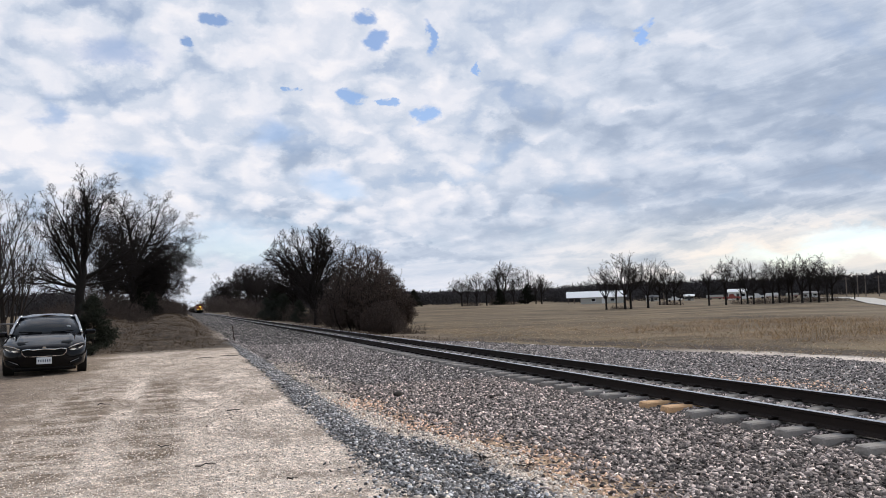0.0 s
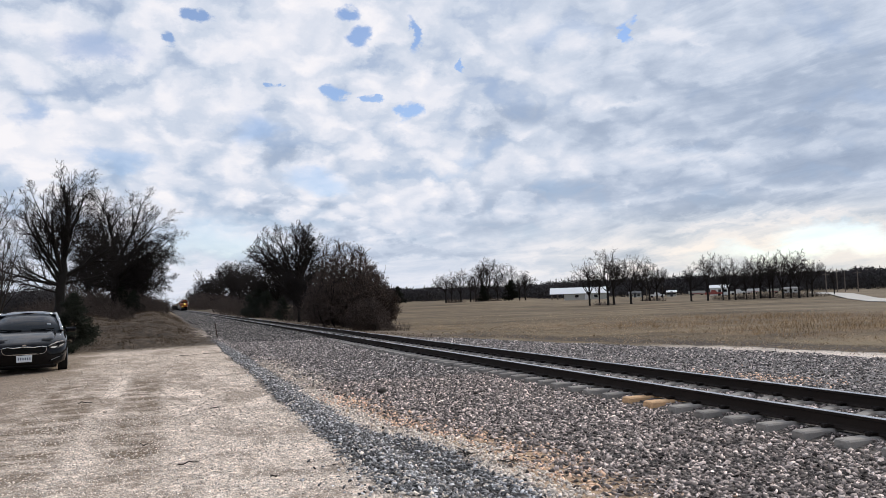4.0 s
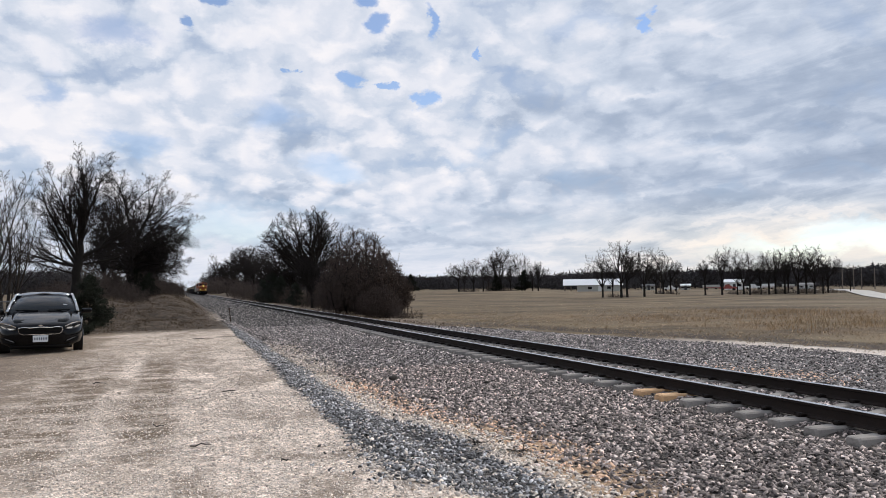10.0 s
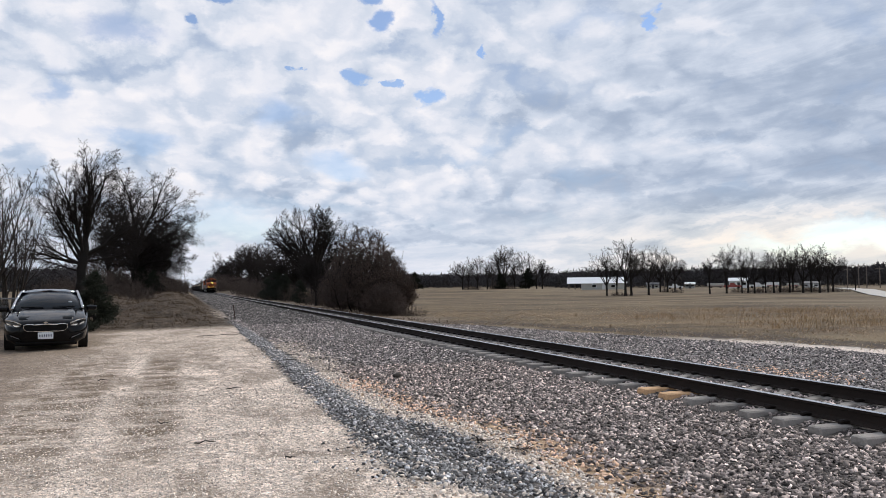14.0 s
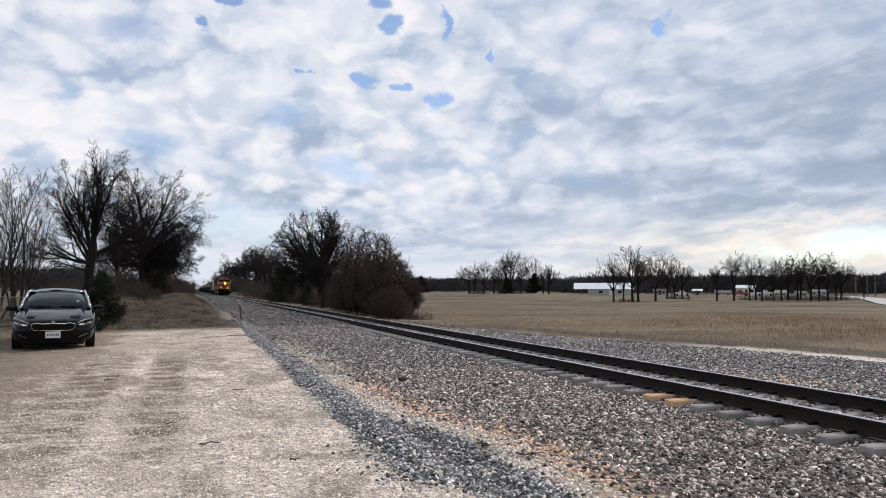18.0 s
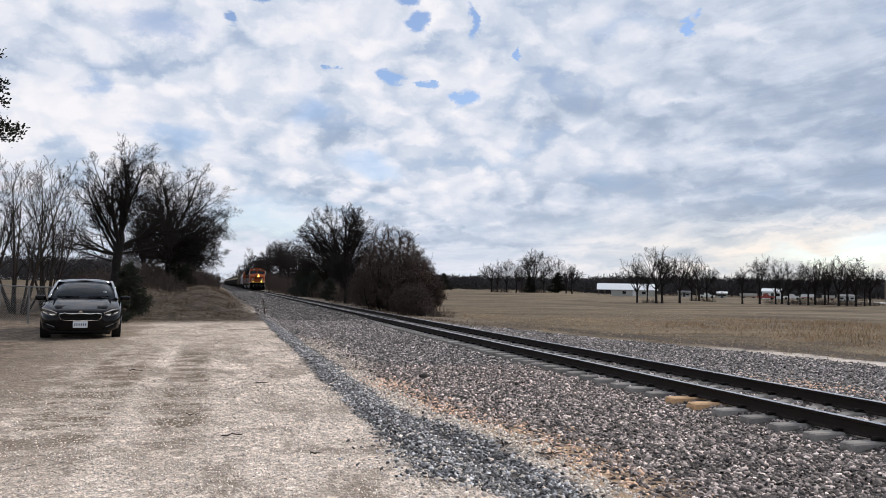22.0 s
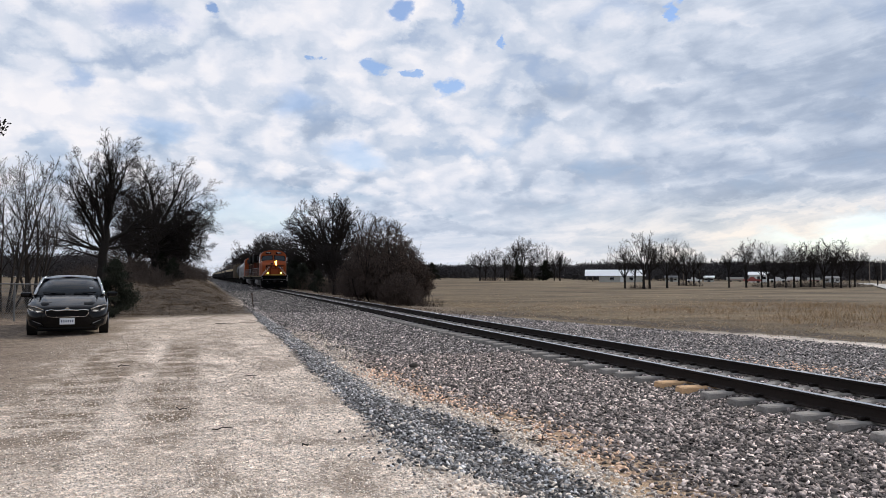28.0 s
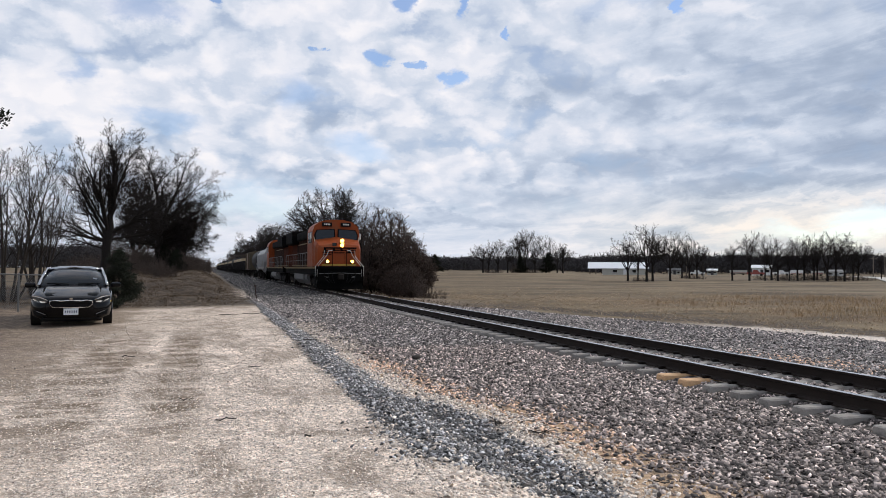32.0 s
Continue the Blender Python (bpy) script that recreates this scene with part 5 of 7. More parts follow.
M["car_brown"] = material("freight_brown", (0.14, 0.075, 0.045), 0.7, var=0.2, scale=0.8, fine=20, bump=0.1, dirt=((0.07, 0.05, 0.04), 0.4))
M["car_ochre"] = material("freight_ochre", (0.062, 0.045, 0.024), 0.7, var=0.2, scale=0.8, fine=20, bump=0.1, dirt=((0.13, 0.09, 0.05), 0.4))
M["car_dark"] = material("freight_dark", (0.022, 0.021, 0.022), 0.65, spec=0.12, var=0.25, scale=0.8, fine=20, bump=0.1, dirt=((0.05, 0.042, 0.035), 0.35))
M["load_tan"] = material("timber_load", (0.46, 0.36, 0.23), 0.85, var=0.25, scale=1.5, fine=30, bump=0.2, island=0.3)
M["trim_black"] = material("trim_black", (0.006, 0.006, 0.006), 0.5, spec=0.12, var=0.15, bump=0.1)
M["chrome"] = material("chrome", (0.80, 0.80, 0.80), 0.12, 1.0, var=0.03, bump=0.0)
M["lamp_dark"] = material("lamp_housing", (0.012, 0.014, 0.017), 0.06, var=0.1, bump=0.0, coat=1.0, spec=0.8)
M["tyre"] = material("tyre_rubber", (0.018, 0.017, 0.016), 0.85, spec=0.12, var=0.2, scale=8, fine=60, bump=0.3)
M["rim"] = material("alloy_rim", (0.30, 0.30, 0.31), 0.35, 0.9, var=0.1)
M["lamp_clear"] = material("lamp_lens", (0.42, 0.45, 0.48), 0.12, 0.3, var=0.1, bump=0.0, spec=0.8)
M["plate_white"] = material("plate_white", (0.72, 0.74, 0.76), 0.5, var=0.05)
M["plate_ink"] = material("plate_ink", (0.05, 0.07, 0.12), 0.6, var=0.05)
M["galv"] = material("galvanised_wire", (0.16, 0.16, 0.16), 0.6, 0.5, var=0.2, bump=0.1)
M["metal_roof"] = material("white_metal_roof", (0.78, 0.79, 0.80), 0.4, var=0.06, scale=0.3, fine=3, bump=0.05)
M["siding"] = material("pale_siding", (0.40, 0.39, 0.35), 0.7, var=0.1, scale=0.4, fine=4, bump=0.1)
M["siding_white"] = material("white_siding", (0.68, 0.68, 0.67), 0.7, var=0.1, scale=0.4, fine=4, bump=0.1)
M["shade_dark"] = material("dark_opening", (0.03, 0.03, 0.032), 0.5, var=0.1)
M["red_dull"] = material("dull_red", (0.28, 0.06, 0.045), 0.6, var=0.15)
M["pole_wood"] = material("pole_wood", (0.16, 0.13, 0.11), 0.9, var=0.2)
M["rust"] = material("stake_rust", (0.07, 0.045, 0.035), 0.9, var=0.3)
M["stick"] = material("dead_stick", (0.05, 0.04, 0.033), 0.95, var=0.3)
M["straw_pale"] = material("bleached_straw", (0.42, 0.315, 0.205), 0.9, var=0.25, scale=0.5, fine=5, bump=0.0, island=0.4, spec=0.1)
M["straw_red"] = material("russet_straw", (0.35, 0.24, 0.135), 0.9, var=0.25, scale=0.5, fine=5, bump=0.0, island=0.45, spec=0.1)
M["straw_dark"] = material("matted_grass", (0.105, 0.076, 0.052), 0.95, var=0.3, scale=0.5, fine=5, bump=0.0, island=0.5, spec=0.1)
M["road_pale"] = material("pale_road", (0.48, 0.45, 0.41), 0.9, var=0.15, scale=0.3, fine=6, bump=0.2)

# ---- train ----
TRAIN = []


def wheel(bm, x, y, r=0.5):
    s = 1 if x > 0 else -1
    tube(bm, (x - 0.065 * s, y, r), (x + 0.065 * s, y, r), r, sides=20)
    tube(bm, (x - 0.09 * s, y, r), (x - 0.05 * s, y, r), r + 0.03, sides=20)
    tube(bm, (x + 0.05 * s, y, r), (x + 0.14 * s, y, r), 0.11, sides=10)


def bogie(parent, y, axles, half):
    """A truck with side frames and wheels, as parts of its vehicle."""
    for s in (-1, 1):
        bm = bmesh.new()
        n = len(axles)
        out = [(y - half, 0.55), (y - half, 0.78), (y - half + 0.3, 0.86), (y - 0.5, 0.70), (y - 0.4, 0.95), (y + 0.4, 0.95), (y + 0.5, 0.70), (y + half - 0.3, 0.86), (y + half, 0.78), (y + half, 0.55), (y + half - 0.5, 0.42), (y + 0.5, 0.36), (y - 0.5, 0.36), (y - half + 0.5, 0.42)]
        side_prism(bm, out, s * 0.96, s * 1.12)
        for a in axles:
            box(bm, s * 1.04 - 0.10, s * 1.04 + 0.10, y + a - 0.18, y + a + 0.18, 0.36, 0.74, 0.03)
            tube(bm, (s * 1.14, y + a - 0.25, 0.72), (s * 1.14, y + a - 0.25, 0.96), 0.07, sides=8)
            tube(bm, (s * 1.14, y + a + 0.25, 0.72), (s * 1.14, y + a + 0.25, 0.96), 0.07, sides=8)
        part("side_frame", bm, M["steel_dark"], parent)
    for a in axles:
        bm = bmesh.new()
        wheel(bm, -0.7535, y + a)
        wheel(bm, 0.7535, y + a)
        tube(bm, (-0.75, y + a, 0.5), (0.75, y + a, 0.5), 0.09, sides=10)
        part("wheelset", bm, M["steel_dark"], parent)


def rod(bm, pts, r, sides=6):
    for a, b in zip(pts, pts[1:]):
        tube(bm, a, b, r, sides=sides)


def mirrored(bm, outline, y, thick, slant=0.0, sides=(-1, 1)):
    """A plate of (x, z) points in front of the car on each side."""
    for s in sides:
        a = [bm.verts.new((s * x, y + slant * abs(x) ** 2, z)) for x, z in outline]
        b = [bm.verts.new((s * x, y + slant * abs(x) ** 2 + thick, z)) for x, z in outline]
        n = len(a)
        fs = [bm.faces.new(a), bm.faces.new(b[::-1])]
        for i in range(n):
            fs.append(bm.faces.new((a[i], b[i], b[(i + 1) % n], a[(i + 1) % n])))
        bmesh.ops.recalc_face_normals(bm, faces=fs)


def locomotive(label, lamps, ditch):
    e = empty("locomotive", None, label, "locomotive", "locomotives of the train")
    # underframe and walkway
    bm = bmesh.new()
    box(bm, -1.45, 1.45, 0.9, 21.6, 1.05, 1.42, 0.03)
    box(bm, -1.52, 1.52, 0.75, 21.8, 1.42, 1.58, 0.02)
    part("underframe", bm, M["loco_black"], e)
    for s in (-1, 1):
        bm = bmesh.new()
        box(bm, s * 1.53 - 0.012, s * 1.53 + 0.012, 0.8, 21.7, 1.44, 1.56)
        part("side_stripe", bm, M["dull_yellow"], e, "dull yellow sill stripe")
    # nose: sloping top, chamfered corners
    bm = bmesh.new()
    rings = []
    for y, w, zt, zc in ((1.00, 1.10, 2.78, 2.86), (1.12, 1.38, 2.95, 3.08), (1.45, 1.48, 3.12, 3.27), (2.35, 1.53, 3.42, 3.62)):
        rings.append([bm.verts.new(c) for c in ((-w, y, 1.58), (-w, y, zt - 0.25), (-w * 0.93, y, zt), (0, y, zc), (w * 0.93, y, zt), (w, y, zt - 0.25), (w, y, 1.58))])
    for a, b in zip(rings, rings[1:]):
        for i in range(6):
            bm.faces.new((a[i], a[i + 1], b[i + 1], b[i]))
    bm.faces.new(rings[0])
    bm.faces.new(rings[-1][::-1])
    bmesh.ops.recalc_face_normals(bm, faces=bm.faces)
    nose = part("nose", bm, M["orange"], e, "orange nose with dark lettering shapes")
    bm = bmesh.new()
    for x0, x1 in ((-1.02, -0.50), (-0.44, 0.02), (0.06, 0.50), (0.56, 1.06)):
        for z0, z1 in ((2.44, 2.53), (2.60, 2.67), (2.74, 2.83)):
            k = (z0 - 2.4) * 0.45 - 0.08
            box(bm, x0 + k, x1 + k, 0.972, 1.02, z0, z1)
        box(bm, x0 + 0.02, x0 + 0.16, 0.974, 1.02, 2.44, 2.83)
    box(bm, -1.08, -0.50, 0.972, 1.02, 2.33, 2.385)
    part("emblem", bm, M["loco_black"], nose, "black slanted emblem bars")
    bm = bmesh.new()
    box(bm, -0.44, -0.16, 1.02, 1.16, 2.90, 3.12, 0.03)
    part("nose_window", bm, M["glass_dark"], nose)
    bm = bmesh.new()
    box(bm, -0.42, -0.36, 0.955, 1.02, 1.75, 2.55, 0.01)
    box(bm, 0.36, 0.42, 0.955, 1.02, 1.75, 2.55, 0.01)
    box(bm, -0.42, 0.42, 0.955, 1.02, 2.50, 2.56, 0.01)
    part("nose_door", bm, M["orange"], nose)
    bm = bmesh.new()
    box(bm, -1.12, 1.12, 0.965, 1.03, 1.62, 1.74)
    part("nose_stripe", bm, M["loco_yellow"], nose, "yellow stripe")
    # headlight pair
    bm = bmesh.new()
    box(bm, 0.06, 0.32, 0.98, 1.25, 2.84, 3.38, 0.06, seg=2)
    lamp = part("headlight", bm, M["loco_black"], e)
    for z in (2.97, 3.25):
        bm = bmesh.new()
        tube(bm, (0.19, 0.972, z), (0.19, 0.955, z), 0.125, sides=16)
        part("lens", bm, lamps, lamp)
    # cab
    bm = bmesh.new()
    out = [(-1.55, 1.58), (-1.55, 3.95), (-1.42, 4.30), (-1.05, 4.56), (-0.5, 4.68), (0, 4.70), (0.5, 4.68), (1.05, 4.56), (1.42, 4.30), (1.55, 3.95), (1.55, 1.58)]
    prism(bm, out, 2.30, 5.05)
    for v in bm.verts:
        if v.co.y < 2.4:
            v.co.y -= 0.10 * (3.9 - min(v.co.z, 3.9)) / 2.3
    cab = part("cab", bm, M["orange"], e, "orange cab with dark windows")
    for s in (-1, 1):
        shape = [(0.07, 3.26), (1.40, 3.16), (1.45, 3.70), (1.30, 4.02), (0.10, 4.08)]
        for grow, y, mat, what in ((1.0, 2.19, M["loco_black"], "windshield_frame"), (0.90, 2.165, M["glass_cab"], "windshield")):
            bm = bmesh.new()
            mirrored(bm, [(0.75 + (x - 0.75) * grow, 3.63 + (z - 3.63) * grow) for x, z in shape], y, 0.12, 0.0, (s,))
            for v in bm.verts:
                v.co.y += 0.16 * (v.co.z - 3.63)
            part(what, bm, mat, cab)
        bm = bmesh.new()
        rod(bm, [(s * 0.04, 2.05, 3.22), (s * 1.42, 2.05, 3.10), (s * 1.50, 2.10, 3.55)], 0.022)
        part("brow_trim", bm, M["cream"], cab, "pale cream edge under the windshield")
        bm = bmesh.new()
        box(bm, s * 0.62 - 0.33, s * 0.62 + 0.33, 2.12, 2.32, 4.24, 4.50, 0.02)
        part("number_board", bm, M["board"], cab)
        for i in range(4):
            x = s * 0.62 - 0.165 + i * 0.11
            bm = bmesh.new()
            box(bm, x - 0.032, x + 0.032, 2.112, 2.125, 4.325, 4.425)
            part("number_bar", bm, M["pale_bar"], cab)
        bm = bmesh.new()
        for y0, y1 in ((2.75, 3.55), (3.75, 4.55)):
            box(bm, s * 1.55 - 0.02, s * 1.55 + 0.02, y0, y1, 3.15, 3.90, 0.02)
        part("side_window", bm, M["glass_dark"], cab)
        bm = bmesh.new()
        box(bm, s * 1.64 - 0.05, s * 1.64 + 0.05, 2.45, 2.60, 3.40, 3.80, 0.02)
        part("mirror", bm, M["rail_white"], cab)
    # hood
    bm = bmesh.new()
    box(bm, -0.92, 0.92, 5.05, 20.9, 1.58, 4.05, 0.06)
    hood = part("hood", bm, M["orange_shaded"], e, "orange engine hood darkened as its shaded side, with black roof")
    bm = bmesh.new()
    prism(bm, [(-0.95, 4.0), (-0.80, 4.34), (-0.3, 4.45), (0.3, 4.45), (0.80, 4.34), (0.95, 4.0)], 5.06, 20.9)
    part("hood_roof", bm, M["loco_black"], hood)
    for y0, y1, w, z0, z1 in ((5.25, 15.4, 1.16, 3.62, 4.30), (10.2, 12.0, 0.75, 4.25, 4.52), (15.6, 20.8, 1.50, 3.45, 4.50)):
        bm = bmesh.new()
        box(bm, -w, w, y0, y1, z0, z1, 0.12, seg=2)
        part("radiator" if w > 1.5 else "exhaust_stack" if w < 1 else "air_intake", bm, M["loco_black"], hood)
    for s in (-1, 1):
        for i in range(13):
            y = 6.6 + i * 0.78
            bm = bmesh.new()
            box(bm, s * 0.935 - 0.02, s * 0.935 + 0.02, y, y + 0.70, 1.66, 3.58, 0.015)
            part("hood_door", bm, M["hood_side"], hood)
        bm = bmesh.new()
        box(bm, s * 0.945 - 0.03, s * 0.945 + 0.03, 8.6, 15.8, 3.30, 3.38)
        box(bm, s * 0.945 - 0.03, s * 0.945 + 0.03, 5.1, 20.8, 1.64, 1.72)
        part("hood_stripe", bm, M["dull_yellow"], hood)
        # walkway rails
        bm = bmesh.new()
        for i in range(11):
            y = 5.4 + i * 1.5
            tube(bm, (s * 1.48, y, 1.5), (s * 1.48, y, 2.55), 0.02, sides=6)
        rod(bm, [(s * 1.48, 5.2, 2.55), (s * 1.48, 20.6, 2.55), (s * 1.48, 21.3, 2.0)], 0.022)
        rod(bm, [(s * 1.48, 5.2, 2.05), (s * 1.48, 20.6, 2.05)], 0.016)
        part("side_railing", bm, M["tank_grey"], e)
        # front railing, white edged
        bm = bmesh.new()
        rod(bm, [(s * 0.45, 0.82, 2.62), (s * 0.70, 0.82, 2.62), (s * 0.84, 0.80, 2.28), (s * 1.44, 0.78, 1.56), (s * 1.44, 0.80, 0.95), (s * 0.75, 0.66, 0.90)], 0.017)
        rod(bm, [(s * 0.98, 0.82, 2.62), (s * 1.02, 0.80, 2.24), (s * 1.56, 0.78, 1.58), (s * 1.56, 0.80, 0.95)], 0.015)
        part("front_railing", bm, M["rail_white"], e, "white front handrail")
        bm = bmesh.new()
        tube(bm, (s * 0.45, 0.82, 1.55), (s * 0.45, 0.82, 2.68), 0.022, sides=6)
        part("gate_post", bm, M["loco_black"], e)
        # steps
        bm = bmesh.new()
        for z in (0.42, 0.72, 1.02, 1.30):
            box(bm, s * 1.36 - 0.16, s * 1.36 + 0.16, 0.78, 1.30, z, z + 0.04)
        box(bm, s * 1.53 - 0.02, s * 1.53 + 0.02, 0.75, 1.35, 0.35, 1.45)
        box(bm, s * 1.20 - 0.02, s * 1.20 + 0.02, 0.75, 1.35, 0.35, 1.45)
        part("steps", bm, M["loco_black"], e)
        # ditch lights
        bm = bmesh.new()
        box(bm, s * 0.80 - 0.12, s * 0.80 + 0.12, 0.70, 1.02, 1.78, 2.02, 0.05, seg=2)
        d = part("ditch_light", bm, M["loco_black"], e)
        bm = bmesh.new()
        tube(bm, (s * 0.80, 0.695, 1.90), (s * 0.80, 0.675, 1.90), 0.10, sides=16)
        part("lens", bm, ditch, d)
    # front platform, plow, coupler
    bm = bmesh.new()
    box(bm, -1.50, 1.50, 0.55, 1.02, 1.40, 1.60, 0.03)
    for i in range(4):
        box(bm, -1.1, 1.1, 0.50, 0.58, 1.18 + i * 0.06, 1.21 + i * 0.06)
    part("front_platform", bm, M["loco_black"], e)
    bm = bmesh.new()
    box(bm, -1.42, 1.42, 0.70, 0.80, 0.62, 1.42, 0.02)
    part("pilot_plate", bm, M["loco_black"], e)
    bm = bmesh.new()
    side = [(-1.45, 0.62, 0.80), (-1.50, 0.14, 0.60), (0.0, 0.12, 0.22), (0.0, 0.70, 0.50), (1.50, 0.14, 0.60), (1.45, 0.62, 0.80)]
    vs = [bm.verts.new((x, y, z)) for x, z, y in side]
    bm.faces.new((vs[0], vs[1], vs[2], vs[3]))
    bm.faces.new((vs[3], vs[2], vs[4], vs[5]))
    bmesh.ops.solidify(bm, geom=list(bm.faces), thickness=0.05)
    part("plow", bm, M["loco_black"], e, "black steel snow plow")
    bm = bmesh.new()
    box(bm, -0.14, 0.14, 0.0, 0.8, 0.78, 1.06, 0.04)
    box(bm, -0.22, 0.16, -0.12, 0.16, 0.74, 1.10, 0.06)
    part("coupler", bm, M["steel_dark"], e)
    for x in (-1.0, -0.75, -0.5, 0.5, 0.75, 1.0):
        bm = bmesh.new()
        rod(bm, [(x, 0.66, 1.30), (x * 1.02, 0.50, 1.05), (x * 0.9, 0.46, 0.72), (x * 0.7, 0.52, 0.55)], 0.028)
        part("hose", bm, M["trim_black"], e)
    bm = bmesh.new()
    rod(bm, [(-1.35, 0.60, 1.12), (-0.2, 0.50, 1.16), (0.2, 0.50, 1.16), (1.35, 0.60, 1.12)], 0.022)
    part("uncoupling_lever", bm, M["tank_grey"], e)
    # tank and trucks
    bm = bmesh.new()
    prism(bm, [(-1.45, 1.05), (-1.45, 0.65), (-1.1, 0.32), (1.1, 0.32), (1.45, 0.65), (1.45, 1.05)], 8.2, 14.2)
    part("fuel_tank", bm, M["tank_grey"], e, "grey fuel tank")
    for s in (-1, 1):
        for y in (6.7, 7.3, 14.7):
            bm = bmesh.new()
            tube(bm, (s * 1.15, y, 0.82), (s * 1.15, y + 0.5, 0.82), 0.24, sides=12)
            part("air_reservoir", bm, M["tank_grey"], e)
    bogie(e, 4.2, (-1.9, 0, 1.9), 2.6)
    bogie(e, 18.1, (-1.9, 0, 1.9), 2.6)
    return e


def freight(name, label, length):
    e = empty(name, None, label, "rail car", "freight cars of the train")
    bm = bmesh.new()
    box(bm, -0.35, 0.35, 0.0, length, 0.85, 1.15, 0.03)
    box(bm, -1.35, 1.35, 0.7, 0.95, 0.85, 1.15)
    box(bm, -1.35, 1.35, length - 0.95, length - 0.7, 0.85, 1.15)
    part("underframe", bm, M["steel_dark"], e)
    bogie(e, 2.2, (-0.88, 0.88), 1.3)
    bogie(e, length - 2.2, (-0.88, 0.88), 1.3)
    return e


def hopper(length=15.5):
    e = freight("covered_hopper", "pale grey covered hopper car with sloped ends", length)
    bm = bmesh.new()
    prof = [(-1.50, 1.35), (-1.57, 2.2), (-1.50, 3.25), (-1.05, 3.82), (-0.4, 4.0), (0.4, 4.0), (1.05, 3.82), (1.50, 3.25), (1.57, 2.2), (1.50, 1.35)]
    prism(bm, prof, 1.0, length - 1.0)
    for v in bm.verts:
        if v.co.z < 2.0:
            v.co.y += 1.3 if v.co.y < 3 else -1.3
    part("body", bm, M["hopper_white"], e)
    for i in range(12):
        y = 1.6 + i * (length - 3.2) / 11
        for s in (-1, 1):
            bm = bmesh.new()
            box(bm, s * 1.58 - 0.03, s * 1.58 + 0.03, y - 0.05, y + 0.05, 1.6, 3.15)
            part("rib", bm, M["hopper_white"], e)
    for k in range(3):
        bm = bmesh.new()
        y = 3.2 + k * (length - 6.4) / 2
        vs = box(bm, -1.1, 1.1, y - 1.3, y + 1.3, 0.45, 1.4)
        for v in vs:
            if v.co.z < 1:
                v.co.x *= 0.4
                v.co.y = y + (v.co.y - y) * 0.35
        part("outlet", bm, M["hopper_white"], e)
    bm = bmesh.new()
    box(bm, -0.5, 0.5, 1.2, length - 1.2, 4.01, 4.07)
    part("roof_walk", bm, M["tank_grey"], e)
    for y in (0.5, length - 0.5):
        bm = bmesh.new()
        for x in (-1.45, 1.45):
            tube(bm, (x, y, 1.0), (x, y, 3.5), 0.03, sides=6)
        for i in range(7):
            tube(bm, (-1.45, y, 1.2 + i * 0.42), (-1.0, y, 1.2 + i * 0.42), 0.02, sides=5)
        part("end_ladder", bm, M["hopper_white"], e)
    return e


def tank_car(length=16.0):
    e = freight("tank_car", "black tank car with a rounded shell", length)
    bm = bmesh.new()
    n, secs = 24, [(1.0, 0.35), (1.12, 0.85), (1.4, 1.25), (1.9, 1.45), (length - 1.9, 1.45), (length - 1.4, 1.25), (length - 1.12, 0.85), (length - 1.0, 0.35)]
    rings = [[bm.verts.new((r * math.cos(2 * math.pi * k / n), y, 2.62 + r * math.sin(2 * math.pi * k / n))) for k in range(n)] for y, r in secs]
    for a, b in zip(rings, rings[1:]):
        for k in range(n):
            bm.faces.new((a[k], a[(k + 1) % n], b[(k + 1) % n], b[k]))
    bm.faces.new(rings[0])
    bm.faces.new(rings[-1][::-1])
    bmesh.ops.recalc_face_normals(bm, faces=bm.faces)
    part("shell", bm, M["car_dark"], e, smooth=True)
    bm = bmesh.new()
    tube(bm, (0, length / 2, 3.95), (0, length / 2, 4.45), 0.5, sides=14)
    part("dome", bm, M["car_dark"], e)
    bm = bmesh.new()
    rod(bm, [(-1.45, 0.4, 1.15), (-1.45, 0.4, 2.2), (1.45, 0.4, 2.2), (1.45, 0.4, 1.15)], 0.03)
    part("end_railing", bm, M["rail_white"], e)
    return e


def box_car(length=16.0):
    e = freight("box_car", "tall ochre boxcar with ribbed sides", length)
    bm = bmesh.new()
    prism(bm, [(-1.53, 1.1), (-1.53, 3.98), (-0.6, 4.18), (0.6, 4.18), (1.53, 3.98), (1.53, 1.1)], 0.6, length - 0.6)
    part("body", bm, M["car_ochre"], e)
    for s in (-1, 1):
        for i in range(15):
            y = 1.2 + i * (length - 2.4) / 14
            if 6.2 < y < 9.8:
                continue
            bm = bmesh.new()
            box(bm, s * 1.55 - 0.03, s * 1.55 + 0.03, y - 0.06, y + 0.06, 1.2, 3.92)
            part("rib", bm, M["car_ochre"], e)
        bm = bmesh.new()
        box(bm, s * 1.57 - 0.03, s * 1.57 + 0.03, 6.4, 9.6, 1.25, 3.8, 0.02)
        part("sliding_door", bm, M["car_brown"], e)
    return e


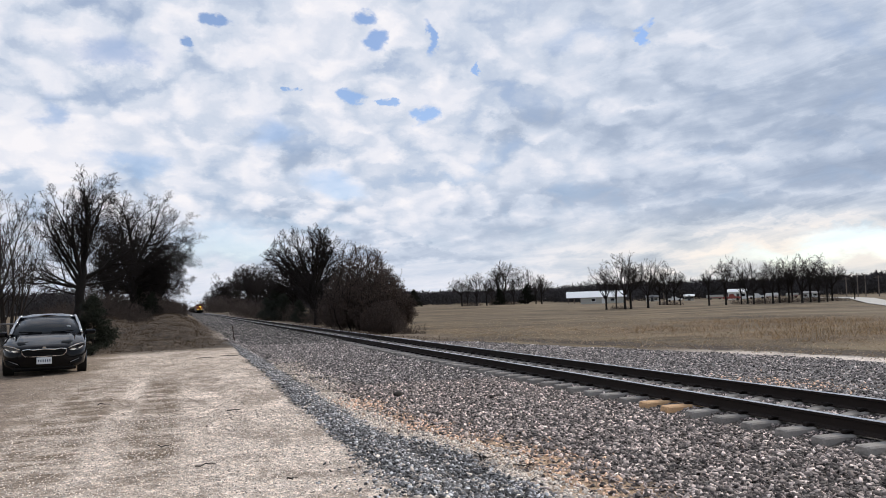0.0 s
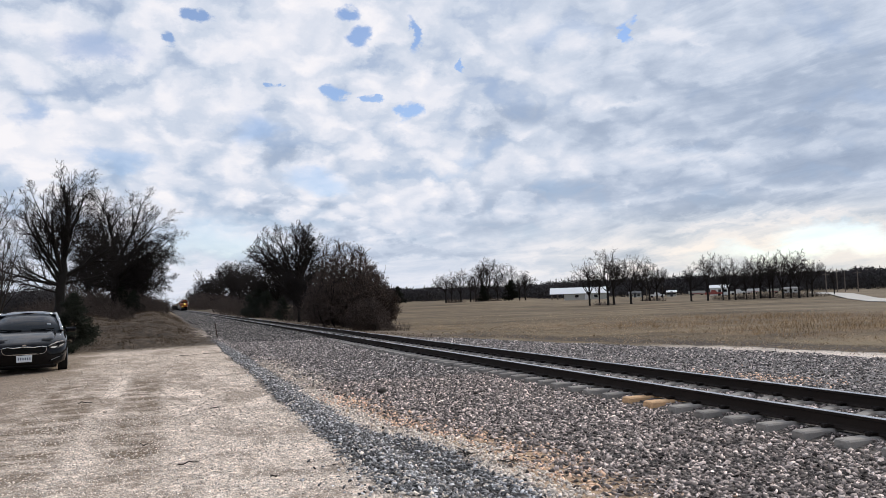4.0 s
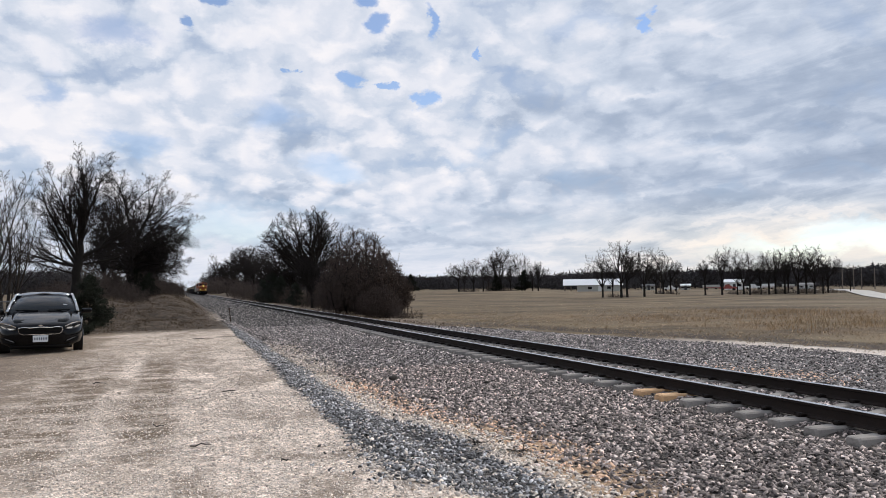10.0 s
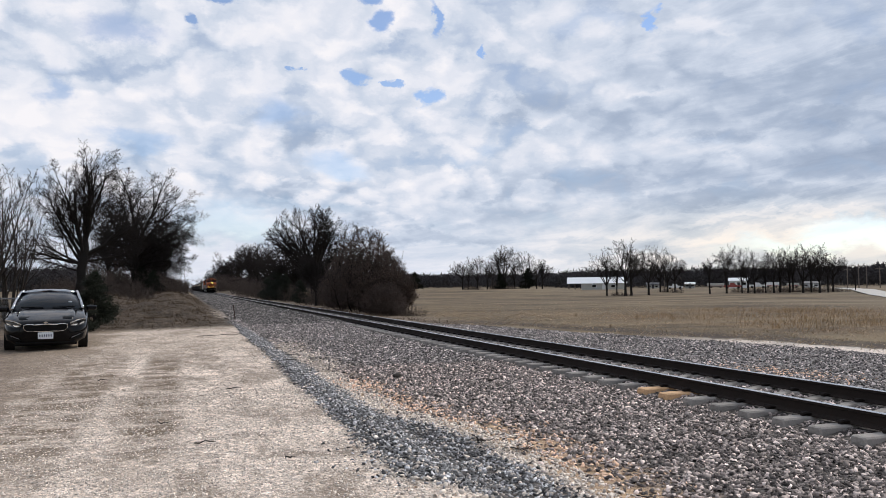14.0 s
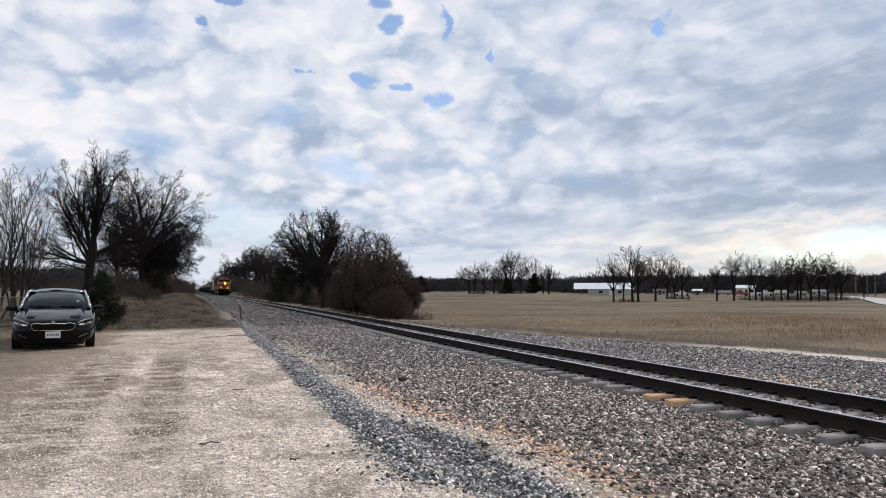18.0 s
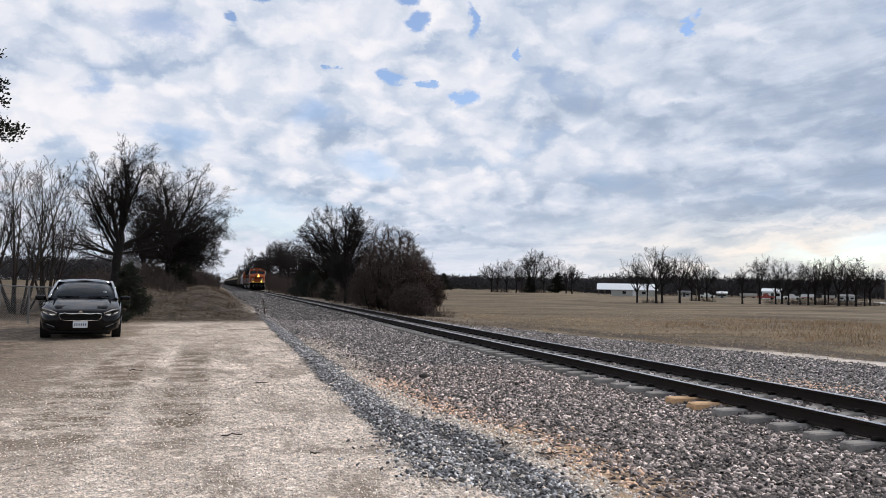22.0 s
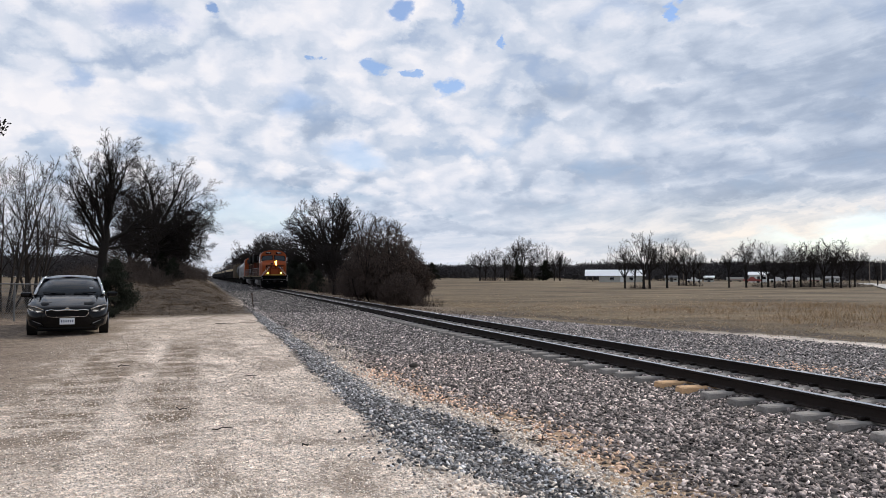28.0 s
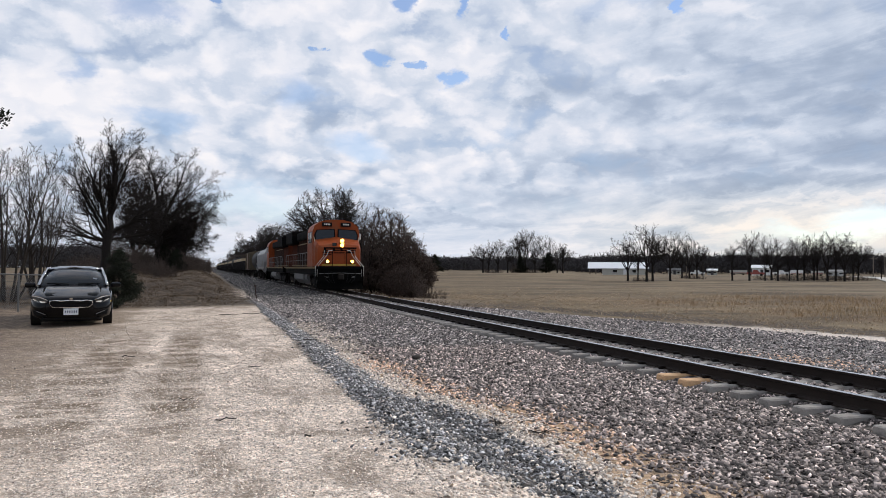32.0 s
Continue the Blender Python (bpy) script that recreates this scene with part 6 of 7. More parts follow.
def gondola(length=17.0, loaded=True):
    e = freight("gondola", "dark gondola car heaped with tan timber" if loaded else "dark empty gondola car", length)
    bm = bmesh.new()
    box(bm, -1.5, 1.5, 0.7, length - 0.7, 1.1, 1.25)
    for s in (-1, 1):
        box(bm, s * 1.5 - 0.04, s * 1.5 + 0.04, 0.7, length - 0.7, 1.15, 2.75)
    box(bm, -1.5, 1.5, 0.66, 0.74, 1.15, 2.75)
    box(bm, -1.5, 1.5, length - 0.74, length - 0.66, 1.15, 2.75)
    part("body", bm, M["car_dark"], e)
    for s in (-1, 1):
        for i in range(12):
            y = 1.0 + i * (length - 2.0) / 11
            bm = bmesh.new()
            box(bm, s * 1.57 - 0.04, s * 1.57 + 0.04, y - 0.07, y + 0.07, 1.15, 2.72)
            part("side_post", bm, M["car_dark"], e)
    if loaded:
        rng = random.Random(6)
        bm = bmesh.new()
        for k in range(6):
            y = 1.2 + k * (length - 2.4) / 6
            for row in range(5):
                for c in range(5):
                    x = -1.15 + c * 0.56
                    z = 1.3 + row * 0.42
                    d = rng.uniform(-0.06, 0.06)
                    box(bm, x - 0.22, x + 0.22, y + 0.05 + d, y + 2.2 + d, z, z + 0.38)
        part("timber_stack", bm, M["load_tan"], e, "stacked tan timber load")
    return e


def build_train():
    TRAIN.append((locomotive("orange and black diesel freight locomotive with lit headlights", M["headlight"], M["ditchlight"]), 0.0, 0.0))
    TRAIN.append((locomotive("orange trailing diesel locomotive running long hood first", M["lamp_clear"], M["lamp_clear"]), 45.4, 180.0))
    at = 46.6
    tank, gon = tank_car(), gondola()
    empty_gon = gondola(17.0, False)
    for ob, length in ((hopper(), 15.5), (tank, 16.0), (box_car(), 16.0), (empty_gon, 17.0), (gon, 17.0)):
        TRAIN.append((ob, at, 0.0))
        at += length + 0.6
    for k in range(24):
        src, length = (gon, 17.0) if k % 3 != 2 else (tank, 16.0)
        TRAIN.append((copy_thing(src, pose(0, 0, 0)), at, 0.0))
        at += length + 0.6


build_train()


# ---- parked car ----
def loft(bm, stations, close=True):
    """Half sections mirrored across x, joined along y."""
    rings = []
    for y, pts in stations:
        half = [Vector((x, y, z)) for x, z in pts]
        full = half + [Vector((-p.x, p.y, p.z)) for p in half[::-1] if p.x > 1e-4]
        rings.append([bm.verts.new(p) for p in full])
    n = len(rings[0])
    for a, b in zip(rings, rings[1:]):
        for i in range(n):
            bm.faces.new((a[i], a[(i + 1) % n], b[(i + 1) % n], b[i]))
    if close:
        bm.faces.new(rings[0])
        bm.faces.new(rings[-1][::-1])
    bmesh.ops.recalc_face_normals(bm, faces=bm.faces)


def parked_car():
    e = empty("car", pose(-3.02, 20.0, ground_z(-3.26, 20.0), 0, 0, 6.6), "black sedan with a chrome-edged grille parked on the gravel", "car")
    bm = bmesh.new()
    table = [(0.02, 0.50, 0.24, 0.40, 0.56, 0.66), (0.06, 0.68, 0.20, 0.42, 0.60, 0.69), (0.20, 0.80, 0.18, 0.44, 0.66, 0.73), (0.45, 0.87, 0.18, 0.48, 0.74, 0.80), (0.80, 0.89, 0.18, 0.52, 0.82, 0.88), (1.25, 0.89, 0.20, 0.55, 0.90, 0.96), (1.55, 0.89, 0.20, 0.58, 0.93, 0.98), (2.6, 0.89, 0.20, 0.58, 0.95, 0.98), (3.6, 0.89, 0.20, 0.60, 0.97, 1.02), (4.2, 0.86, 0.24, 0.60, 0.98, 1.05), (4.5, 0.74, 0.30, 0.60, 0.92, 1.0)]
    stations = []
    for y, w, zb, zm, zs, zt in table:
        stations.append((y, [(0.0, zb), (w * 0.80, zb), (w * 0.97, zb + 0.08), (w, zm), (w * 0.985, zs - 0.06), (w * 0.90, zs), (w * 0.66, zs + (zt - zs) * 0.62), (w * 0.3, zt - 0.005), (0.0, zt)]))
    loft(bm, stations)
    body = part("body", bm, M["paint_black"], e, "glossy black bodywork", smooth=True)
    # bonnet panel with two raised creases
    bm = bmesh.new()
    panel = []
    for y, w, zb, zm, zs, zt in table[2:7]:
        rise = zt - zs
        panel.append((y + 0.04, [(0.0, zt - 0.03), (w * 0.70, zs + rise * 0.5 - 0.02), (w * 0.72, zs + rise * 0.55 + 0.004), (w * 0.62, zs + rise * 0.72 + 0.022), (w * 0.50, zs + rise * 0.80 + 0.010), (w * 0.25, zt + 0.006), (0.0, zt + 0.010)]))
    loft(bm, panel)
    part("bonnet", bm, M["paint_black"], e, "polished black bonnet", smooth=True)
    # cabin glass, roof and pillars
    bm = bmesh.new()
    loft(bm, [(1.36, [(0.0, 0.90), (0.78, 0.90), (0.75, 0.95), (0.40, 0.985), (0.0, 0.99)]), (1.80, [(0.0, 0.90), (0.80, 0.90), (0.70, 1.16), (0.38, 1.205), (0.0, 1.215)]), (2.28, [(0.0, 0.90), (0.82, 0.90), (0.62, 1.35), (0.35, 1.405), (0.0, 1.415)]), (3.10, [(0.0, 0.90), (0.82, 0.90), (0.61, 1.36), (0.35, 1.41), (0.0, 1.42)]), (3.60, [(0.0, 0.90), (0.80, 0.90), (0.60, 1.24), (0.35, 1.30), (0.0, 1.31)]), (4.10, [(0.0, 0.90), (0.74, 0.90), (0.66, 1.00), (0.35, 1.03), (0.0, 1.04)])])
    part("cabin_glass", bm, M["glass_car"], e, "dark tinted glass", smooth=True)
    bm = bmesh.new()
    loft(bm, [(2.20, [(0.0, 1.385), (0.60, 1.33), (0.61, 1.345), (0.36, 1.405), (0.0, 1.418)]), (2.34, [(0.0, 1.39), (0.63, 1.345), (0.64, 1.365), (0.36, 1.425), (0.0, 1.435)]), (3.10, [(0.0, 1.39), (0.63, 1.35), (0.63, 1.37), (0.36, 1.425), (0.0, 1.435)]), (3.25, [(0.0, 1.36), (0.61, 1.32), (0.61, 1.34), (0.36, 1.40), (0.0, 1.41)])])
    part("roof", bm, M["paint_gloss"], e, smooth=True)
    for s in (-1, 1):
        bm = bmesh.new()
        rod(bm, [(s * 0.775, 1.34, 0.95), (s * 0.715, 1.79, 1.165), (s * 0.635, 2.28, 1.36), (s * 0.63, 3.10, 1.37), (s * 0.67, 3.60, 1.22), (s * 0.72, 4.10, 1.0)], 0.035, 8)
        part("pillar", bm, M["paint_gloss"], e, smooth=True)
        bm = bmesh.new()
        tube(bm, (s * 0.80, 2.75, 0.92), (s * 0.64, 2.75, 1.36), 0.03, sides=6)
        part("door_post", bm, M["trim_black"], e)
        bm = bmesh.new()
        vs = box(bm, s * 0.98 - 0.12, s * 0.98 + 0.12, 1.52, 1.66, 0.885, 1.01, 0.04, seg=2)
        tube(bm, (s * 0.84, 1.60, 0.90), (s * 0.90, 1.60, 0.93), 0.03, sides=6)
        part("mirror", bm, M["paint_black"], e)
        for y in (0.88, 3.55):
            bm = bmesh.new()
            tube(bm, (s * 0.68, y, 0.315), (s * 0.885, y, 0.315), 0.318, sides=24)
            w = part("wheel", bm, M["tyre"], e)
            bm = bmesh.new()
            tube(bm, (s * 0.87, y, 0.315), (s * 0.895, y, 0.315), 0.21, sides=20)
            part("rim", bm, M["rim"], w)
        bm = bmesh.new()
        outline = [(0.50, 0.565), (0.62, 0.55), (0.80, 0.60), (0.855, 0.68), (0.83, 0.715), (0.66, 0.685), (0.50, 0.62)]
        mirrored(bm, outline, -0.075, 0.10, 0.33, (s,))
        lamp = part("headlight", bm, M["lamp_dark"], e, "dark swept headlight with bright inner reflectors")
        for shape in ([(0.53, 0.582), (0.63, 0.572), (0.675, 0.612), (0.56, 0.612)], [(0.70, 0.60), (0.785, 0.625), (0.815, 0.668), (0.725, 0.640)]):
            bm = bmesh.new()
            mirrored(bm, shape, -0.083, 0.02, 0.33, (s,))
            part("reflector", bm, M["chrome"], lamp)
        bm = bmesh.new()
        mirrored(bm, [(0.50, 0.62), (0.66, 0.685), (0.83, 0.715), (0.82, 0.738), (0.66, 0.712), (0.50, 0.640)], -0.088, 0.05, 0.33, (s,))
        part("light_strip", bm, M["chrome"], lamp)
        bm = bmesh.new()
        mirrored(bm, [(0.50, 0.25), (0.76, 0.29), (0.80, 0.40), (0.72, 0.385), (0.55, 0.32)], -0.055, 0.06, 0.25, (s,))
        fog = part("fog_light_bay", bm, M["trim_black"], e)
        bm = bmesh.new()
        rod(bm, [(s * 0.54, -0.07 + 0.25 * 0.29, 0.30), (s * 0.72, -0.07 + 0.25 * 0.52, 0.375)], 0.007)
        part("fog_trim", bm, M["rim"], fog)
    # grille with chrome edge
    shape = [(0.0, 0.622), (0.22, 0.605), (0.34, 0.622), (0.455, 0.60), (0.445, 0.53), (0.40, 0.475), (0.30, 0.46), (0.0, 0.455)]
    full = shape + [(-x, z) for x, z in shape[::-1] if x > 0]
    bm = bmesh.new()
    prism(bm, full, -0.03, 0.06)
    part("grille", bm, M["trim_black"], e)
    bm = bmesh.new()
    rod(bm, [(x, -0.032 + 0.05 * abs(x), z) for x, z in full + full[:1]], 0.012, 6)
    part("grille_edge", bm, M["chrome"], e, "chrome grille surround")
    bm = bmesh.new()
    for i in range(4):
        box(bm, -0.41, 0.41, -0.036, -0.025, 0.478 + i * 0.034, 0.484 + i * 0.034)
    part("grille_bars", bm, M["loco_black"], e)
    bm = bmesh.new()
    tube(bm, (0, -0.03, 0.655), (0, 0.03, 0.665), 0.042, sides=16)
    for v in bm.verts:
        v.co.z = 0.66 + (v.co.z - 0.66) * 0.45
    part("badge", bm, M["chrome"], e)
    bm = bmesh.new()
    box(bm, -0.157, 0.157, -0.06, -0.045, 0.285, 0.435, 0.004)
    plate = part("licence_plate", bm, M["plate_white"], e, "white plate with dark bars")
    bm = bmesh.new()
    for i in range(6):
        x = -0.115 + i * 0.046
        box(bm, x - 0.011, x + 0.011, -0.064, -0.058, 0.335, 0.388)
    part("plate_bars", bm, M["plate_ink"], plate)
    # intake set low, with a black box behind it added as under-car shade
    bm = bmesh.new()
    box(bm, -0.62, 0.62, 0.05, 0.16, 0.15, 0.25, 0.03)
    part("lower_intake", bm, M["trim_black"], e)
    bm = bmesh.new()
    box(bm, -0.66, 0.66, 0.25, 4.2, 0.12, 0.26, 0.02)
    part("underbody_shade", bm, M["trim_black"], e)
    for s in (-1, 1):
        bm = bmesh.new()
        rod(bm, [(s * 0.10, 1.30, 0.985), (s * 0.60, 1.40, 1.0)], 0.012)
        part("wiper", bm, M["trim_black"], e)
    bm = bmesh.new()
    box(bm, 0.44, 0.53, 1.60, 1.605, 1.085, 1.125, m=None)
    part("window_sticker", bm, M["plate_white"], e)


parked_car()


# ---- fence behind the car ----
def build_fence():
    e = empty("chain_link_fence", pose(0, 0, 0), "low galvanised chain-link fence with thin posts", "fence")
    line = [(-13.5, 31.5), (-11.4, 30.0), (-9.2, 28.4), (-7.3, 27.1), (-6.25, 26.4), (-5.35, 25.9), (-4.3, 25.3)]
    tops = []
    for i, (x, y) in enumerate(line):
        g = ground_z(x, y)
        bm = bmesh.new()
        tube(bm, (x, y, g - 0.1), (x, y, g + 1.12), 0.028, sides=8)
        tube(bm, (x, y, g + 1.12), (x, y, g + 1.15), 0.034, 0.010, sides=8)
        part("post", bm, M["galv"], e)
        tops.append(Vector((x, y, g + 1.10)))
    for a, b in zip(tops, tops[1:]):
        bm = bmesh.new()
        tube(bm, a, b, 0.020, sides=8)
        part("top_rail", bm, M["galv"], e)
        w = Wood()
        span = (b - a).length
        n = int(span / 0.075)
        for k in range(-14, n):
            for s in (0, 1):
                u0, u1 = k / n, (k + 14) / n
                z0, z1 = (-1.06, -0.02) if s else (-0.02, -1.06)
                c0, c1 = max(0.0, u0), min(1.0, u1)
                f = lambda u: a.lerp(b, u) + Vector((0, 0.01 * s, z0 + (z1 - z0) * (u - u0) / (u1 - u0)))
                if c1 > c0:
                    w.limb([f(c0), f(c1)], [0.0028, 0.0028], 3)
        raw("wire_mesh", w.v, w.f, M["galv"], e)


build_fence()


# ---- far buildings ----
def az_frame(az, r):
    """A pose at that azimuth and distance whose -y looks at the lot."""
    x, y = polar(az, r)
    return pose(x, y, ground_z(x, y), 0, 0, -az)


def barn():
    e = empty("barn", az_frame(29.5, 300), "long low barn with a white metal roof", "barn")
    L, D = 21.5, 9.0
    x0, x1, xm = -L / 2, L / 2, -L / 2 + 5.0
    bm = bmesh.new()
    side_prism(bm, [(0.0, -0.3), (0.0, 2.45), (0.15, 2.45), (0.15, -0.3)], xm, x1)
    side_prism(bm, [(D - 0.15, -0.3), (D - 0.15, 2.45), (D, 2.45), (D, -0.3)], xm, x1)
    part("wall", bm, M["siding"], e, "pale tan siding wall")
    for x in (xm, x1):
        bm = bmesh.new()
        side_prism(bm, [(0.0, -0.3), (0.0, 2.45), (D / 2, 4.5), (D, 2.45), (D, -0.3)], x - 0.08, x + 0.08)
        part("gable", bm, M["siding"], e)
    for s in (0, 1):
        bm = bmesh.new()
        y0, y1 = (-0.5, D / 2) if s == 0 else (D + 0.5, D / 2)
        side_prism(bm, [(y0, 2.35), (y0, 2.47), (y1, 4.78), (y1, 4.66)], x0 - 0.4, x1 + 0.4)
        part("roof", bm, M["metal_roof"], e, "white ribbed metal roof")
        for i in range(24):
            x = x0 + i * L / 23
            bm = bmesh.new()
            side_prism(bm, [(y0, 2.47), (y0, 2.53), (y1, 4.84), (y1, 4.78)], x - 0.03, x + 0.03)
            part("roof_rib", bm, M["metal_roof"], e)
    for x in (x0 + 0.2, x0 + 2.5):
        for y in (0.1, D - 0.1):
            bm = bmesh.new()
            box(bm, x - 0.1, x + 0.1, y - 0.1, y + 0.1, -0.4, 2.5)
            part("post", bm, M["pole_wood"], e)
    for x in (-1.0, 6.0):
        bm = bmesh.new()
        box(bm, x - 0.75, x + 0.75, -0.08, 0.02, 0.9, 1.9)
        w = part("window", bm, M["glass_dark"], e)
        bm = bmesh.new()
        for a, b, c, d in ((-0.85, 0.85, 1.9, 2.0), (-0.85, 0.85, 0.8, 0.9), (-0.85, -0.75, 0.8, 2.0), (0.75, 0.85, 0.8, 2.0)):
            box(bm, x + a, x + b, -0.1, 0.02, c, d)
        part("frame", bm, M["siding_white"], w)
    bm = bmesh.new()
    box(bm, 2.0, 3.1, -0.07, 0.02, -0.1, 2.05)
    part("door", bm, M["siding_white"], e)


def shed(az, r, w, d, h, roof, wall, name="shed", label="small white shed beyond the field"):
    e = empty(name, az_frame(az, r), label, name.replace("_", " "))
    bm = bmesh.new()
    box(bm, -w / 2, w / 2, 0, d, -0.3, h)
    part("wall", bm, wall, e)
    for y0, y1 in ((-0.4, d / 2), (d + 0.4, d / 2)):
        bm = bmesh.new()
        side_prism(bm, [(y0, h - 0.1), (y0, h + 0.05), (y1, h + d * 0.2), (y1, h + d * 0.2 - 0.15)], -w / 2 - 0.3, w / 2 + 0.3)
        part("roof", bm, roof, e)
    for x in (-w * 0.3, w * 0.28):
        bm = bmesh.new()
        box(bm, x - 0.6, x + 0.6, -0.06, 0.02, h * 0.4, h * 0.75)
        part("window", bm, M["glass_dark"], e)
    bm = bmesh.new()
    box(bm, -0.5, 0.5, -0.06, 0.02, -0.1, 2.0)
    part("door", bm, M["shade_dark"], e)


def trailer(az, r, length, h, body, label):
    e = empty("trailer", az_frame(az, r), label, "trailer", "vehicles beyond the field")
    bm = bmesh.new()
    box(bm, -length / 2, length / 2, 0, 2.4, 0.6, 0.6 + h, 0.08)
    part("body", bm, body, e)
    for x in (-length * 0.25, length * 0.28):
        for y in (0.2, 2.2):
            bm = bmesh.new()
            tube(bm, (x, y - 0.12, 0.42), (x, y + 0.12, 0.42), 0.42, sides=14)
            part("wheel", bm, M["tyre"], e)
    bm = bmesh.new()
    box(bm, -length / 2 + 0.4, length / 2 - 0.4, -0.03, 0.02, 0.75, 0.95)
    part("stripe", bm, M["red_dull"], e)


def pickup(az, r, paint, label):
    e = empty("pickup_truck", az_frame(az, r), label, "truck", "vehicles beyond the field")
    bm = bmesh.new()
    vs = side_prism(bm, [(-2.7, 0.5), (-2.7, 1.1), (-1.2, 1.2), (-0.5, 1.85), (0.8, 1.9), (1.0, 1.2), (2.7, 1.2), (2.7, 0.5)], 0, 1.9)
    bmesh.ops.rotate(bm, verts=vs, matrix=Matrix.Rotation(radians(90), 3, "Z"))
    part("body", bm, paint, e)
    for x in (-1.7, 1.7):
        for y in (0.1, 1.8):
            bm = bmesh.new()
            tube(bm, (x, y - 0.12, 0.4), (x, y + 0.12, 0.4), 0.4, sides=14)
            part("wheel", bm, M["tyre"], e)


def utility_pole(az, r, h, arm=True):
    e = empty("utility_pole", az_frame(az, r), "slim wooden utility pole beyond the field", "pole", "utility poles")
    bm = bmesh.new()
    tube(bm, (0, 0, -0.3), (0, 0, h), 0.17, 0.11, sides=8)
    part("pole", bm, M["pole_wood"], e)
    if arm:
        bm = bmesh.new()
        box(bm, -1.1, 1.1, -0.08, 0.08, h - 0.75, h - 0.6)
        part("crossarm", bm, M["pole_wood"], e)


def build_far():
    barn()
    shed(39.1, 300, 6.6, 5.5, 2.6, M["metal_roof"], M["siding_white"], "house", "white house with a pale roof behind bare trees")
    shed(35.9, 320, 3.6, 3.5, 1.7, M["metal_roof"], M["siding"], "shed", "small pale shed beyond the field")
    shed(33.4, 330, 5.0, 4.5, 1.6, M["shade_dark"], M["siding"], "house", "low house with a dark roof")
    shed(43.6, 330, 6.0, 4.0, 1.6, M["tank_grey"], M["siding_white"], "shed", "long grey-roofed shed behind trees")
    for az, r, l, h, m in ((37.6, 330, 6.5, 1.3, M["siding"]), (41.2, 335, 5.5, 1.5, M["siding_white"]), (42.5, 330, 4.5, 1.3, M["siding"])):
        trailer(az, r, l, h, m, "white trailer parked beyond the field")
    pickup(38.7, 270, M["red_dull"], "dull red pickup beside the white house")
    pickup(34.9, 290, M["siding_white"], "white pickup beyond the field")
    pickup(40.3, 275, M["siding_white"], "white pickup behind bare trees")
    for az, r, h, arm in ((45.75, 270, 6.2, True), (46.4, 280, 7.5, True), (46.85, 285, 7.3, False), (47.6, 270, 6.5, True), (34.2, 215, 4.6, False), (35.3, 250, 4.0, False)):
        utility_pole(az, r, h, arm)
    # pale road over the far field
    verts, faces = [], []
    pts = [polar(az, r) for az, r in ((43.8, 300), (45.2, 262), (46.6, 215), (47.8, 172), (49.2, 140), (52.0, 115), (58.0, 95))]
    for i, (x, y) in enumerate(pts):
        a, b = Vector(pts[max(0, i - 1)]), Vector(pts[min(len(pts) - 1, i + 1)])
        n = (b - a).orthogonal().normalized() * 2.6
        for s in (-1, 1):
            px, py = x + n.x * s, y + n.y * s
            verts.append((px, py, ground_z(px, py) + 0.06))
        if i:
            k = 2 * i
            faces.append((k - 2, k - 1, k + 1, k))
    ob = raw("road", verts, faces, M["road_pale"])
    bmod = ob.modifiers.new("thickness", "SOLIDIFY")
    bmod.thickness = 0.05
    tagged(ob, "pale gravel road across the field", "road", kind="structure")


build_far()


# ---- dry grass ----
def blades(name, label, mat, spots, low, high, seed, width=0.012, lean=0.35):
    rng = np.random.default_rng(seed)
    n = len(spots)
    base = np.array([(x, y, ground_z(x, y) - 0.02) for x, y in spots])
    h = rng.uniform(low, high, n)[:, None]
    a = rng.uniform(0, 2 * np.pi, n)
    side = np.stack([np.cos(a), np.sin(a), np.zeros(n)], 1) * (width * rng.uniform(0.6, 1.5, n))[:, None]
    tilt = np.concatenate([rng.normal(0, lean, (n, 2)), np.ones((n, 1))], 1)
    mid = base + tilt * h * 0.55
    tip = base + (tilt * np.array([1.7, 1.7, 1.0])) * h
    v = np.stack([base - side, base + side, mid + side * 0.7, mid - side * 0.7, tip], 1).reshape(-1, 3)
    k = 5 * np.arange(n)[:, None]
    faces = [tuple(f) for f in np.concatenate([k + np.array([0, 1, 2, 3])], 0).tolist()] + [tuple(f) for f in (k + np.array([3, 2, 4])).tolist()]
    ob = raw(name, v.tolist(), faces, mat)
    return tagged(ob, label, "grass", kind="stuff")


